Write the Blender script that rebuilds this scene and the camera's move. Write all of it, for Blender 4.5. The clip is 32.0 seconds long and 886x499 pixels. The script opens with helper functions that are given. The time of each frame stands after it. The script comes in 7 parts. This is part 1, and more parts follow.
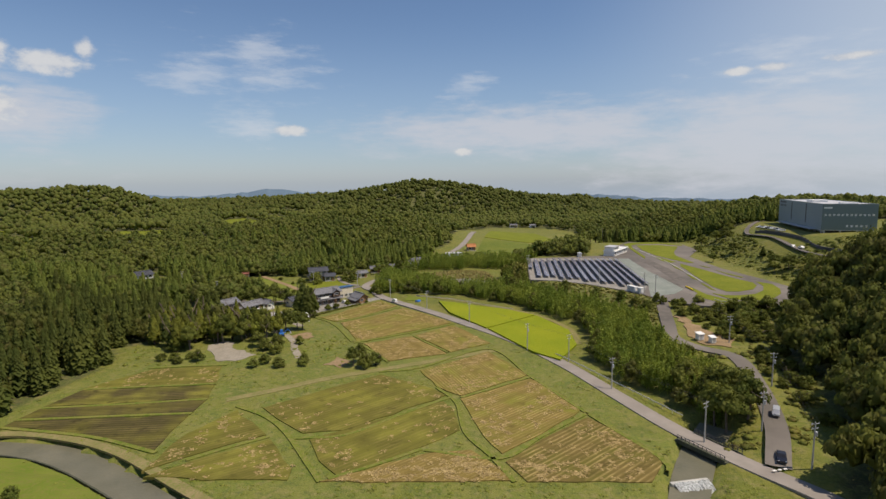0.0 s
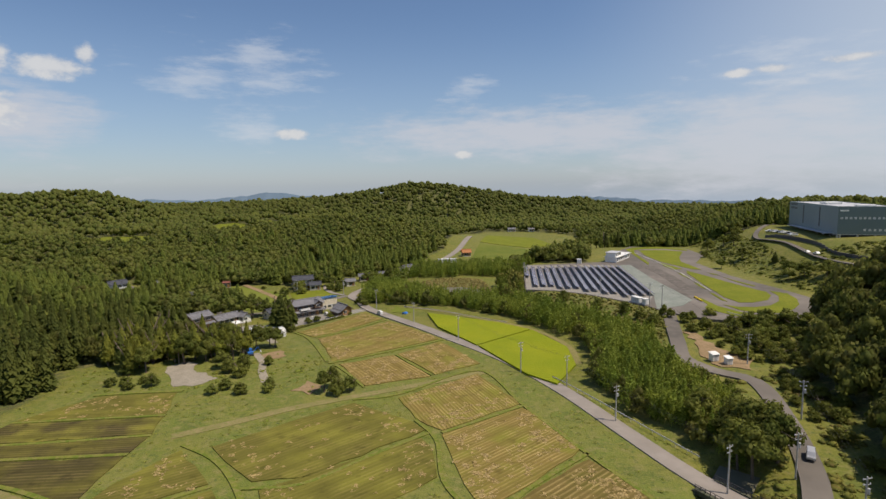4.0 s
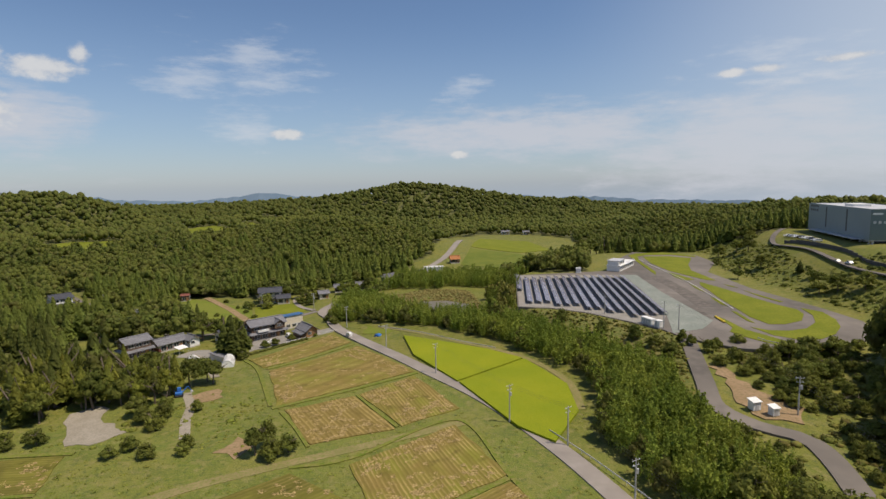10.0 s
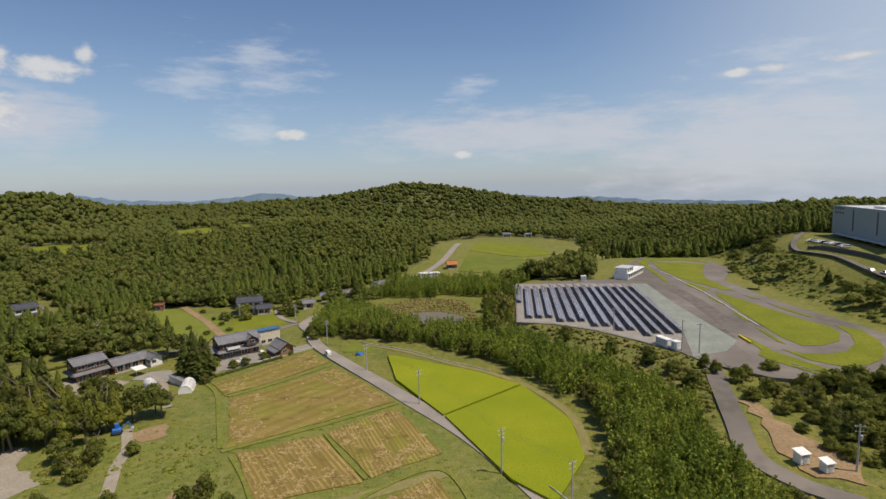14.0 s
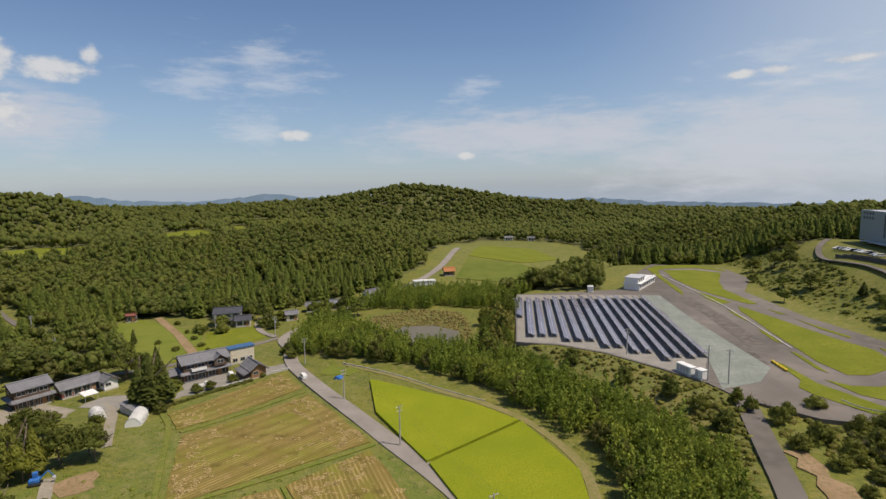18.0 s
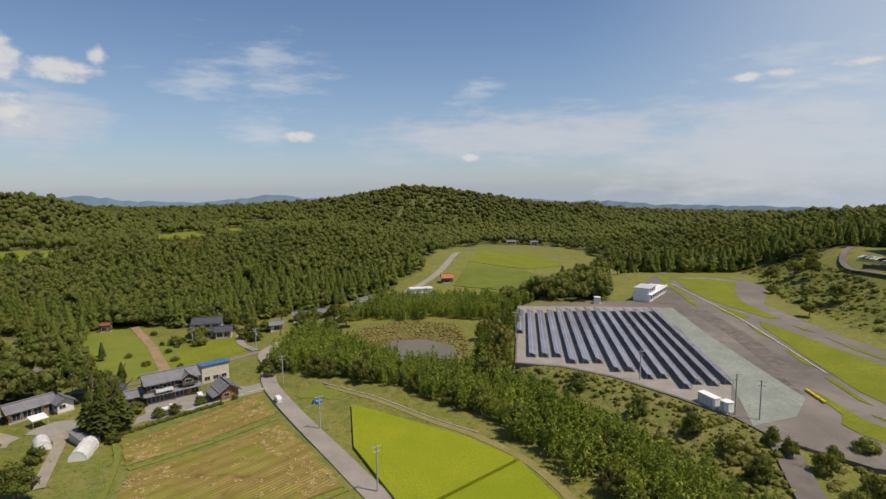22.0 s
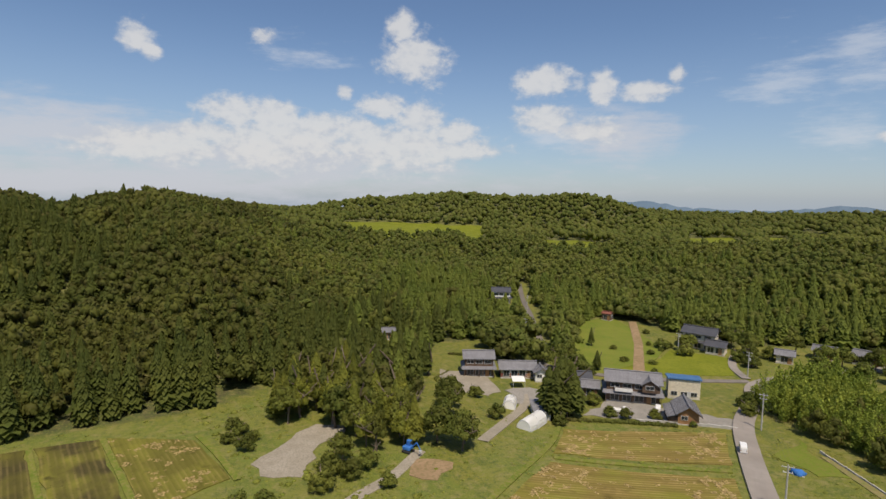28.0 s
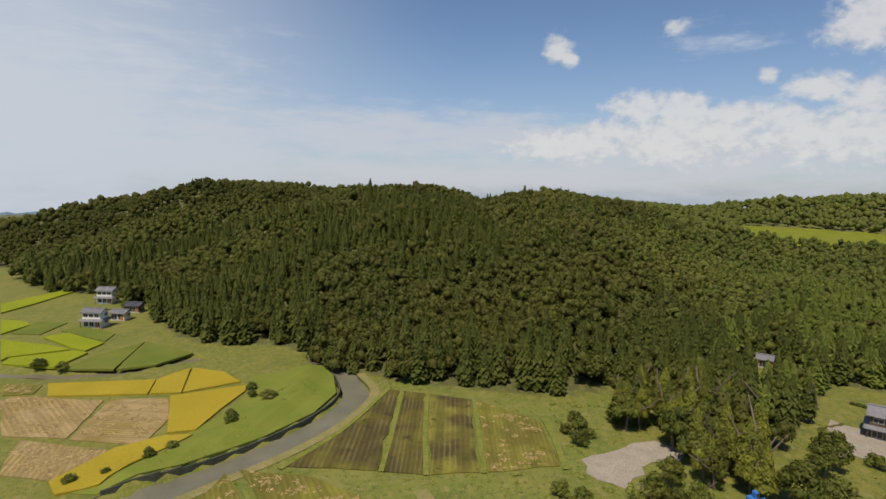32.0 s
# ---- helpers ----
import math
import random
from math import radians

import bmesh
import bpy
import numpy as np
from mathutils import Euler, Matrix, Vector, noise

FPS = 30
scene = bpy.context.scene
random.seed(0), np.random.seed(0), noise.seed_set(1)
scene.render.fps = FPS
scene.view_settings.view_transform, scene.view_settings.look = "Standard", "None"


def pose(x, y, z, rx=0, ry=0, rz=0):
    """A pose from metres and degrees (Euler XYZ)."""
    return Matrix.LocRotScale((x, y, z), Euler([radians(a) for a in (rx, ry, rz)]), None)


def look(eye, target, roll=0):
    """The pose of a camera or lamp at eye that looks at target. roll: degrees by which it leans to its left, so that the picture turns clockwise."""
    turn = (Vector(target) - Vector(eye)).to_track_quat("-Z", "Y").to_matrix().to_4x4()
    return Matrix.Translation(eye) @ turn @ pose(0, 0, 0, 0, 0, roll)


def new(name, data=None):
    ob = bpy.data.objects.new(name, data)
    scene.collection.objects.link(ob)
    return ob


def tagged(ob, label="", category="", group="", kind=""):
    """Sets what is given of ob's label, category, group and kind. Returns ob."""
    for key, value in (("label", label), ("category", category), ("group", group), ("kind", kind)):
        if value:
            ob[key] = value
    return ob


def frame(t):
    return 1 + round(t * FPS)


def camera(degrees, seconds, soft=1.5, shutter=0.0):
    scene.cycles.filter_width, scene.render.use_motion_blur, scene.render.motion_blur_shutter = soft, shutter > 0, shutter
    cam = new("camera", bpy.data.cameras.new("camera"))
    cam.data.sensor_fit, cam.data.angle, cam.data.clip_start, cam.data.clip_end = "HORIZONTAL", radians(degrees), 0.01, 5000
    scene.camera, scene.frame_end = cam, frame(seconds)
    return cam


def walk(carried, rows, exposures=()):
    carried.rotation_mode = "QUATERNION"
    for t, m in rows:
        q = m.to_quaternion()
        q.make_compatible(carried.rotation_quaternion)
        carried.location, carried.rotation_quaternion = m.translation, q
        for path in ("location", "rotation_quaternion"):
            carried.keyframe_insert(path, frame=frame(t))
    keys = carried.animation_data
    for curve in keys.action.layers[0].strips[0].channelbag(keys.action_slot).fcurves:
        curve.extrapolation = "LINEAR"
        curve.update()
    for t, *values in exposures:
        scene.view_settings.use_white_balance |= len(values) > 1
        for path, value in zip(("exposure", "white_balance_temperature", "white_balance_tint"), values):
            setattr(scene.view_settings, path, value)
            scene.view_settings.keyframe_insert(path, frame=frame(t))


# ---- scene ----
cam = camera(78.7, 32.0)
PATH = [
    (0, (9.54, -7.16, 56.95), (-3.58, 91.18, 44.37), -0.63),
    (3, (11.70, 7.01, 56.60), (-1.61, 105.39, 44.57), -0.84),
    (6, (13.14, 23.37, 57.23), (0.18, 121.79, 45.12), -0.90),
    (9, (14.05, 40.96, 57.11), (1.50, 139.43, 45.04), -0.95),
    (11, (14.96, 52.15, 57.03), (2.42, 150.63, 44.97), -1.06),
    (13, (16.18, 63.63, 57.23), (3.20, 162.05, 45.15), -1.05),
    (17, (17.59, 85.71, 57.56), (3.94, 184.06, 45.72), -0.91),
    (19, (17.88, 96.34, 57.63), (3.98, 194.66, 45.78), -0.83),
    (21, (18.47, 104.77, 57.79), (4.26, 203.07, 46.14), -0.75),
    (23, (18.85, 112.00, 57.76), (4.26, 210.27, 46.34), -0.42),
    (24.5, (18.98, 116.77, 57.74), (4.20, 215.04, 46.54), -0.24),
    (26.5, (15.36, 133.80, 52.51), (-42.16, 214.94, 42.12), 0.25),
    (27, (16.05, 134.68, 52.33), (-53.61, 205.71, 42.20), 0.19),
    (27.5, (18.02, 135.65, 52.40), (-62.55, 194.01, 42.31), 0.43),
    (28, (20.66, 136.71, 52.65), (-67.70, 182.41, 42.52), 0.71),
    (28.5, (22.51, 139.30, 53.15), (-71.61, 171.45, 42.78), 0.72),
    (29, (22.87, 141.43, 53.62), (-74.30, 162.42, 42.82), 0.78),
    (29.5, (22.54, 142.00, 53.94), (-76.02, 154.71, 42.82), 0.93),
    (30, (22.76, 142.76, 54.30), (-76.53, 146.58, 43.00), 0.85),
    (30.5, (23.43, 144.49, 54.86), (-75.62, 136.97, 43.32), 0.72),
    (31, (24.11, 145.19, 55.34), (-73.75, 128.23, 43.68), 0.76),
    (31.5, (24.08, 145.27, 55.50), (-72.97, 124.25, 43.73), 0.81),
    (32, (23.93, 145.27, 55.53), (-72.85, 123.01, 43.76), 0.92),
]
walk(cam, [(t, look(eye, target, roll)) for t, eye, target, roll in PATH])

# ---- light ----
SUN_AZ, SUN_EL = radians(350), radians(62)      # azimuth of the sun, counted from +x towards +y
world = bpy.data.worlds.new("sky")
scene.world = world
world.use_nodes = True


def sky_nodes():
    """Clear summer sky with a pale haze low down, thin high cloud and a bank of fair-weather cloud."""
    nt = world.node_tree
    nt.nodes.clear()
    N, Lk = nt.nodes.new, nt.links.new

    def math_(op, a, b=None, clamp=False):
        n = N("ShaderNodeMath")
        n.operation, n.use_clamp = op, clamp
        for i, v in enumerate((a, b)):
            if v is None:
                continue
            if isinstance(v, (int, float)):
                n.inputs[i].default_value = v
            else:
                Lk(v, n.inputs[i])
        return n.outputs[0]

    def vec(op, a, b=None):
        n = N("ShaderNodeVectorMath")
        n.operation = op
        for i, v in enumerate((a, b)):
            if v is None:
                continue
            if isinstance(v, tuple):
                n.inputs[i].default_value = v
            else:
                Lk(v, n.inputs[i])
        return n.outputs["Value"] if op in ("LENGTH", "DOT_PRODUCT") else n.outputs["Vector"]

    def ramp(v, a, b, lo=0.0, hi=1.0):
        n = N("ShaderNodeMapRange")
        n.interpolation_type = "SMOOTHSTEP"
        for k, q in zip(("From Min", "From Max", "To Min", "To Max"), (a, b, lo, hi)):
            n.inputs[k].default_value = q
        Lk(v, n.inputs["Value"])
        return n.outputs["Result"]

    def noise_(v, scale, detail=6, rough=0.55):
        n = N("ShaderNodeTexNoise")
        n.inputs["Scale"].default_value, n.inputs["Detail"].default_value, n.inputs["Roughness"].default_value = scale, detail, rough
        Lk(v, n.inputs["Vector"])
        return n.outputs["Fac"]

    def blend(fac, a, b):
        n = N("ShaderNodeMix")
        n.data_type = "RGBA"
        Lk(fac, n.inputs["Factor"])
        for s, v in (("A", a), ("B", b)):
            if isinstance(v, tuple):
                n.inputs[s].default_value = (*v, 1)
            else:
                Lk(v, n.inputs[s])
        return n.outputs["Result"]

    sky = N("ShaderNodeTexSky")
    sky.sky_type, sky.sun_disc = "NISHITA", False
    sky.sun_elevation, sky.sun_rotation = SUN_EL, math.pi / 2 - SUN_AZ
    sky.air_density, sky.dust_density, sky.ozone_density = 1.0, 0.4, 2.5
    way = N("ShaderNodeTexCoord").outputs["Generated"]
    sep = N("ShaderNodeSeparateXYZ")
    Lk(way, sep.inputs[0])
    up = sep.outputs["Z"]
    # deep blue above, pale haze towards the horizon
    deep = vec("MULTIPLY", sky.outputs[0], (0.87, 0.905, 0.98))
    col = blend(math_("MULTIPLY", ramp(up, 0.30, 0.0), 0.42), deep, (3.55, 4.5, 6.1))
    col = blend(ramp(up, 0.01, -0.05), col, (3.7, 4.3, 5.2))
    # compass bearing from +y and height above the horizon, in degrees
    bearing = math_("MULTIPLY", math_("ARCTAN2", sep.outputs["X"], sep.outputs["Y"]), 57.2958)
    lift = math_("MULTIPLY", math_("ARCSINE", up), 57.2958)
    chart = N("ShaderNodeCombineXYZ")
    Lk(bearing, chart.inputs[0])
    Lk(lift, chart.inputs[1])
    chart = chart.outputs[0]

    def puffs(rows):
        """Overlapping lens shapes: bearing, height, half width, half height; 1 in their middle, 0 at the rim."""
        best = None
        for az, el, ru, rw in rows:
            off = vec("LENGTH", vec("MULTIPLY", vec("SUBTRACT", chart, (az, el, 0.0)), (1 / ru, 1 / rw, 0.0)))
            v = math_("SUBTRACT", 1.0, off)
            best = v if best is None else math_("MAXIMUM", best, v)
        return best

    broad = noise_(vec("MULTIPLY", chart, (1.0, 1.6, 1.0)), 0.23, 8, 0.58)
    fine = noise_(vec("MULTIPLY", chart, (1.0, 1.4, 1.0)), 0.75, 7, 0.58)
    streak = noise_(vec("MULTIPLY", chart, (0.55, 2.2, 1.0)), 0.30, 9, 0.64)
    # milky veils and streaks of high cloud
    soft = puffs(((2, 5.0, 26, 3.6), (22, 3.2, 20, 6.4), (26, 6.0, 6, 2.4), (-97, 5.0, 15, 3.4), (-78, 2.8, 22, 4.2), (-110, 5.2, 26, 4.0), (-140, 5.0, 26, 13.0), (-128, 3.0, 22, 6.0), (-45, 6.0, 7, 4.0), (-100, 1.0, 60, 3.0)))
    veil = math_("MULTIPLY", ramp(math_("ADD", soft, math_("MULTIPLY", math_("SUBTRACT", streak, 0.5), 1.9)), 0.0, 0.9), 0.8)
    col = blend(veil, col, (5.7, 5.8, 6.3))
    glare = math_("MULTIPLY", ramp(puffs(((-152, 10.0, 52, 34), (54, 13.0, 52, 32))), 0.0, 0.8), 0.78)
    col = blend(glare, col, (5.6, 6.1, 6.8))
    high = puffs(((-25, 11.2, 8, 5.5), (-27, 5.8, 6, 2.6), (-31, 10.5, 7, 4.0), (25, 10.0, 9, 3.0), (-77, 13.6, 6, 3.0), (-5, 9.5, 4, 2.0), (-51, 5.6, 7, 2.2)))
    wisp = math_("MULTIPLY", ramp(math_("ADD", high, math_("MULTIPLY", math_("SUBTRACT", streak, 0.52), 3.4)), 0.15, 1.3), 0.48)
    col = blend(wisp, col, (6.5, 6.7, 7.1))
    # heaped fair-weather clouds with flat feet
    heap = puffs(((-83.8, 7.6, 3.6, 2.0), (-80.0, 7.6, 3.6, 2.0), (-75.4, 6.7, 3.8, 1.8), (-71.0, 6.4, 3.4, 1.7), (-68.9, 8.8, 2.8, 1.5), (-65.2, 7.7, 3.4, 2.0), (-61.8, 6.2, 2.8, 1.6), (-79.5, 5.0, 11.0, 3.3), (-68.0, 4.9, 10.0, 3.2), (-90.0, 4.2, 9.0, 1.9), (-86, 5.6, 5.0, 1.6), (-60.5, 4.6, 5.0, 1.4),
                  (-65.6, 13.6, 3.9, 2.9), (-67.2, 16.4, 1.8, 1.8), (-52.0, 11.3, 3.8, 1.7), (-42.4, 10.2, 3.2, 1.05), (-40.0, 11.4, 0.9, 1.1), (-46.8, 10.8, 1.6, 1.8), (-47.0, 6.6, 2.8, 1.5), (-52.2, 7.8, 3.6, 1.7), (-48.5, 6.5, 3.0, 1.2), (-91.8, 13.6, 1.7, 1.6), (-90.6, 12.4, 1.0, 0.9), (-80.8, 14.8, 1.3, 0.9), (-72.9, 10.2, 0.9, 0.8),
                  (23.2, 9.6, 1.6, 0.5), (20.4, 9.5, 1.5, 0.4), (28.8, 9.8, 2.4, 0.4), (-22.9, 5.2, 1.8, 0.6), (-5.3, 3.0, 1.2, 0.5)))
    edge = math_("ADD", math_("MULTIPLY", math_("SUBTRACT", broad, 0.5), 1.25), math_("MULTIPLY", math_("SUBTRACT", fine, 0.5), 1.15))
    dense = ramp(math_("ADD", heap, edge), -0.12, 0.55)
    shade = ramp(math_("ADD", math_("ADD", fine, math_("MULTIPLY", broad, 0.7)), math_("MULTIPLY", heap, 0.3)), 0.66, 1.15)
    cloud = blend(shade, (4.7, 5.05, 5.75), (7.0, 6.9, 6.8))
    col = blend(math_("MULTIPLY", dense, 0.84), col, cloud)
    bg = N("ShaderNodeBackground")
    bg.inputs["Strength"].default_value = 0.1
    Lk(col, bg.inputs["Color"])
    out = N("ShaderNodeOutputWorld")
    Lk(bg.outputs[0], out.inputs["Surface"])


sky_nodes()
sun_data = bpy.data.lights.new("sun", "SUN")
sun_data.energy, sun_data.angle, sun_data.color = 4.6, radians(0.6), (1.0, 0.862, 0.7)
sun = new("sun", sun_data)
sun.matrix_world = look((0, 0, 300), Vector((0, 0, 300)) - Vector((math.cos(SUN_AZ) * math.cos(SUN_EL), math.sin(SUN_AZ) * math.cos(SUN_EL), math.sin(SUN_EL))))
scene.view_settings.exposure = 0.0

# ---- materials ----
def mat(name, base, rough=0.8, metal=0.0):
    m = bpy.data.materials.new(name)
    m.use_nodes = True
    b = m.node_tree.nodes["Principled BSDF"]
    b.inputs["Base Color"].default_value = (*base, 1)
    b.inputs["Roughness"].default_value = rough
    b.inputs["Metallic"].default_value = metal
    return m


def mixed(name, c1, c2, c3=None, scale=0.5, fine=6.0, rough=0.85, bump_h=0.3, bump_scale=None, spec=0.3, island=0.0, obj=0.0, world_space=True):
    """Two or three colours mixed by broad and by fine noise, with a bump; island and obj: how far pieces or objects differ in brightness."""
    m = mat(name, c1, rough)
    nt = m.node_tree
    N, Lk = nt.nodes.new, nt.links.new
    b = nt.nodes["Principled BSDF"]
    b.inputs["Specular IOR Level"].default_value = spec
    geo, tex = N("ShaderNodeNewGeometry"), N("ShaderNodeTexCoord")
    src = geo.outputs["Position"] if world_space else tex.outputs["Object"]
    n1, n2 = N("ShaderNodeTexNoise"), N("ShaderNodeTexNoise")
    for n, s, d in ((n1, scale, 5), (n2, fine, 3)):
        n.inputs["Scale"].default_value, n.inputs["Detail"].default_value = s, d
        Lk(src, n.inputs["Vector"])
    ramp = N("ShaderNodeValToRGB")
    e = ramp.color_ramp.elements
    e[0].position, e[0].color = 0.36, (*c1, 1)
    e[1].position, e[1].color = 0.64, (*c2, 1)
    Lk(n1.outputs["Fac"], ramp.inputs["Fac"])
    col = ramp.outputs["Color"]
    ramp2 = N("ShaderNodeValToRGB")
    e = ramp2.color_ramp.elements
    e[0].position, e[1].position = 0.45, 0.7
    Lk(n2.outputs["Fac"], ramp2.inputs["Fac"])
    mix = N("ShaderNodeMix")
    mix.data_type = "RGBA"
    Lk(ramp2.outputs["Color"], mix.inputs["Factor"])
    Lk(col, mix.inputs["A"])
    mix.inputs["B"].default_value = (*(c3 or [0.5 * (a + q) for a, q in zip(c1, c2)]), 1)
    col = mix.outputs["Result"]
    for amount, socket in ((island, geo.outputs["Random Per Island"]), (obj, None)):
        if amount:
            if socket is None:
                socket = N("ShaderNodeObjectInfo").outputs["Random"]
            mr = N("ShaderNodeMapRange")
            mr.inputs["To Min"].default_value, mr.inputs["To Max"].default_value = 1 - amount, 1 + amount
            Lk(socket, mr.inputs["Value"])
            hsv = N("ShaderNodeHueSaturation")
            Lk(mr.outputs["Result"], hsv.inputs["Value"])
            Lk(col, hsv.inputs["Color"])
            col = hsv.outputs["Color"]
    Lk(col, b.inputs["Base Color"])
    if bump_h:
        n3 = N("ShaderNodeTexNoise")
        n3.inputs["Scale"].default_value, n3.inputs["Detail"].default_value = bump_scale or fine, 4
        Lk(src, n3.inputs["Vector"])
        bp = N("ShaderNodeBump")
        bp.inputs["Strength"].default_value, bp.inputs["Distance"].default_value = bump_h, 0.3
        Lk(n3.outputs["Fac"], bp.inputs["Height"])
        Lk(bp.outputs["Normal"], b.inputs["Normal"])
    return m


def leafy(name, c1, c2, c3=None, scale=0.15, fine=1.2, island=0.3, obj=0.2, glow=0.35):
    """Leaves: a matt surface that lets part of the light through."""
    m = mixed(name, c1, c2, c3, scale=scale, fine=fine, island=island, obj=obj, bump_h=0, rough=0.7, spec=0.15)
    nt = m.node_tree
    b = nt.nodes["Principled BSDF"]
    tr, mx = nt.nodes.new("ShaderNodeBsdfTranslucent"), nt.nodes.new("ShaderNodeMixShader")
    nt.links.new(b.inputs["Base Color"].links[0].from_socket, tr.inputs["Color"])
    mx.inputs[0].default_value = glow
    nt.links.new(b.outputs[0], mx.inputs[1])
    nt.links.new(tr.outputs[0], mx.inputs[2])
    nt.links.new(mx.outputs[0], nt.nodes["Material Output"].inputs["Surface"])
    return m


def banded(name, ground, straw, green, angle, period=1.25, mess=1.2, strength=0.6):
    """A reaped paddy: rows of straw and stubble over earth, with regrowth in patches."""
    m = mat(name, ground, 0.95)
    nt = m.node_tree
    N, Lk = nt.nodes.new, nt.links.new
    b = nt.nodes["Principled BSDF"]
    b.inputs["Specular IOR Level"].default_value = 0.1
    geo, mp = N("ShaderNodeNewGeometry"), N("ShaderNodeMapping")
    mp.inputs["Rotation"].default_value = (0, 0, -radians(angle))
    Lk(geo.outputs["Position"], mp.inputs["Vector"])
    wave = N("ShaderNodeTexWave")
    wave.bands_direction = "Y"
    wave.inputs["Scale"].default_value = 0.314 / period
    wave.inputs["Distortion"].default_value, wave.inputs["Detail"].default_value, wave.inputs["Detail Scale"].default_value = mess * 0.4, 3, 1.3
    Lk(mp.outputs["Vector"], wave.inputs["Vector"])

    def noise_ramp(scale, a, z, detail=5):
        n, r = N("ShaderNodeTexNoise"), N("ShaderNodeMapRange")
        n.inputs["Scale"].default_value, n.inputs["Detail"].default_value = scale, detail
        Lk(geo.outputs["Position"], n.inputs["Vector"])
        r.inputs["From Min"].default_value, r.inputs["From Max"].default_value = a, z
        Lk(n.outputs["Fac"], r.inputs["Value"])
        return r.outputs["Result"]

    def blend(f, a, z):
        mx = N("ShaderNodeMix")
        mx.data_type = "RGBA"
        Lk(f, mx.inputs["Factor"])
        for k, v in (("A", a), ("B", z)):
            if isinstance(v, tuple):
                mx.inputs[k].default_value = (*v, 1)
            else:
                Lk(v, mx.inputs[k])
        return mx.outputs["Result"]
    col = blend(noise_ramp(0.09, 0.42, 0.62), ground, green)
    mul = N("ShaderNodeMath")
    mul.operation = "MULTIPLY"
    wr = N("ShaderNodeMapRange")
    wr.inputs["From Min"].default_value, wr.inputs["From Max"].default_value, wr.inputs["To Max"].default_value = 0.45, 1.0, strength
    Lk(wave.outputs["Fac"], wr.inputs["Value"])
    Lk(wr.outputs["Result"], mul.inputs[0])
    Lk(noise_ramp(0.16, 0.36, 0.6), mul.inputs[1])
    col = blend(mul.outputs[0], col, straw)
    broad = N("ShaderNodeTexWave")
    broad.bands_direction = "Y"
    broad.inputs["Scale"].default_value = 0.314 / (period * 4.6)
    broad.inputs["Distortion"].default_value, broad.inputs["Detail"].default_value, broad.inputs["Detail Scale"].default_value = 1.2, 4, 0.6
    Lk(mp.outputs["Vector"], broad.inputs["Vector"])
    br = N("ShaderNodeMapRange")
    br.inputs["From Min"].default_value, br.inputs["From Max"].default_value, br.inputs["To Max"].default_value = 0.35, 1.0, 0.5
    Lk(broad.outputs["Fac"], br.inputs["Value"])
    col = blend(br.outputs["Result"], col, tuple(0.55 * a + 0.2 * g for a, g in zip(ground, green)))
    col = blend(noise_ramp(0.28, 0.58, 0.78), col, tuple(0.5 * c for c in ground))
    col = blend(noise_ramp(2.2, 0.6, 0.8), col, tuple(0.6 * c for c in ground))
    Lk(col, b.inputs["Base Color"])
    bp = N("ShaderNodeBump")
    bp.inputs["Strength"].default_value, bp.inputs["Distance"].default_value = 0.35, 0.15
    Lk(wave.outputs["Fac"], bp.inputs["Height"])
    Lk(bp.outputs["Normal"], b.inputs["Normal"])
    return m


ASPHALT = mixed("worn asphalt", (0.225, 0.2, 0.175), (0.29, 0.26, 0.23), (0.255, 0.23, 0.2), scale=0.12, fine=0.5, bump_h=0.04, spec=0.25)
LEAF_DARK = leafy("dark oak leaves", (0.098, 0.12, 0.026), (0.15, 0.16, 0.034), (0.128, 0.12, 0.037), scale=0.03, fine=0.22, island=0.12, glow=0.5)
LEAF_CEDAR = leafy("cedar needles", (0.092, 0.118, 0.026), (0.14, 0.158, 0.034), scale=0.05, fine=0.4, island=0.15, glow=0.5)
# Paler copies of the cedar and oak leaves; northern brightness put in the colour.
LEAF_CONIFER_PALE = leafy("paler conifer needles", (0.138, 0.18, 0.036), (0.2, 0.23, 0.046), scale=0.05, fine=0.4, island=0.15, glow=0.5)
LEAF_BROAD_PALE = leafy("paler broadleaf foliage", (0.125, 0.158, 0.033), (0.185, 0.205, 0.043), (0.158, 0.158, 0.046), scale=0.03, fine=0.22, island=0.12, glow=0.5)
LEAF_GROVE = leafy("light cedar needles", (0.165, 0.19, 0.03), (0.25, 0.25, 0.04), (0.14, 0.16, 0.028), scale=0.07, fine=0.5, island=0.2, obj=0.22, glow=0.45)
LEAF_BAMBOO = leafy("bamboo leaves", (0.18, 0.24, 0.036), (0.295, 0.33, 0.055), (0.145, 0.192, 0.031), scale=0.07, fine=0.35, island=0.22, glow=0.42)
RICE = mixed("green-gold rice", (0.21, 0.25, 0.012), (0.27, 0.29, 0.015), (0.17, 0.22, 0.012), scale=0.06, fine=2.5, bump_h=0.8, bump_scale=6.0, spec=0.1)
GOLD_RICE = mixed("ripe golden rice", (0.33, 0.25, 0.02), (0.38, 0.29, 0.03), (0.27, 0.23, 0.02), scale=0.06, fine=2.5, bump_h=0.8, bump_scale=6.0, spec=0.1)
YOUNG_CROP = mixed("low green crop", (0.1, 0.132, 0.02), (0.15, 0.165, 0.03), scale=0.08, fine=2.0, bump_h=0.6, spec=0.1)
CONCRETE = mixed("grey concrete", (0.42, 0.41, 0.38), (0.5, 0.49, 0.46), scale=0.4, fine=4)



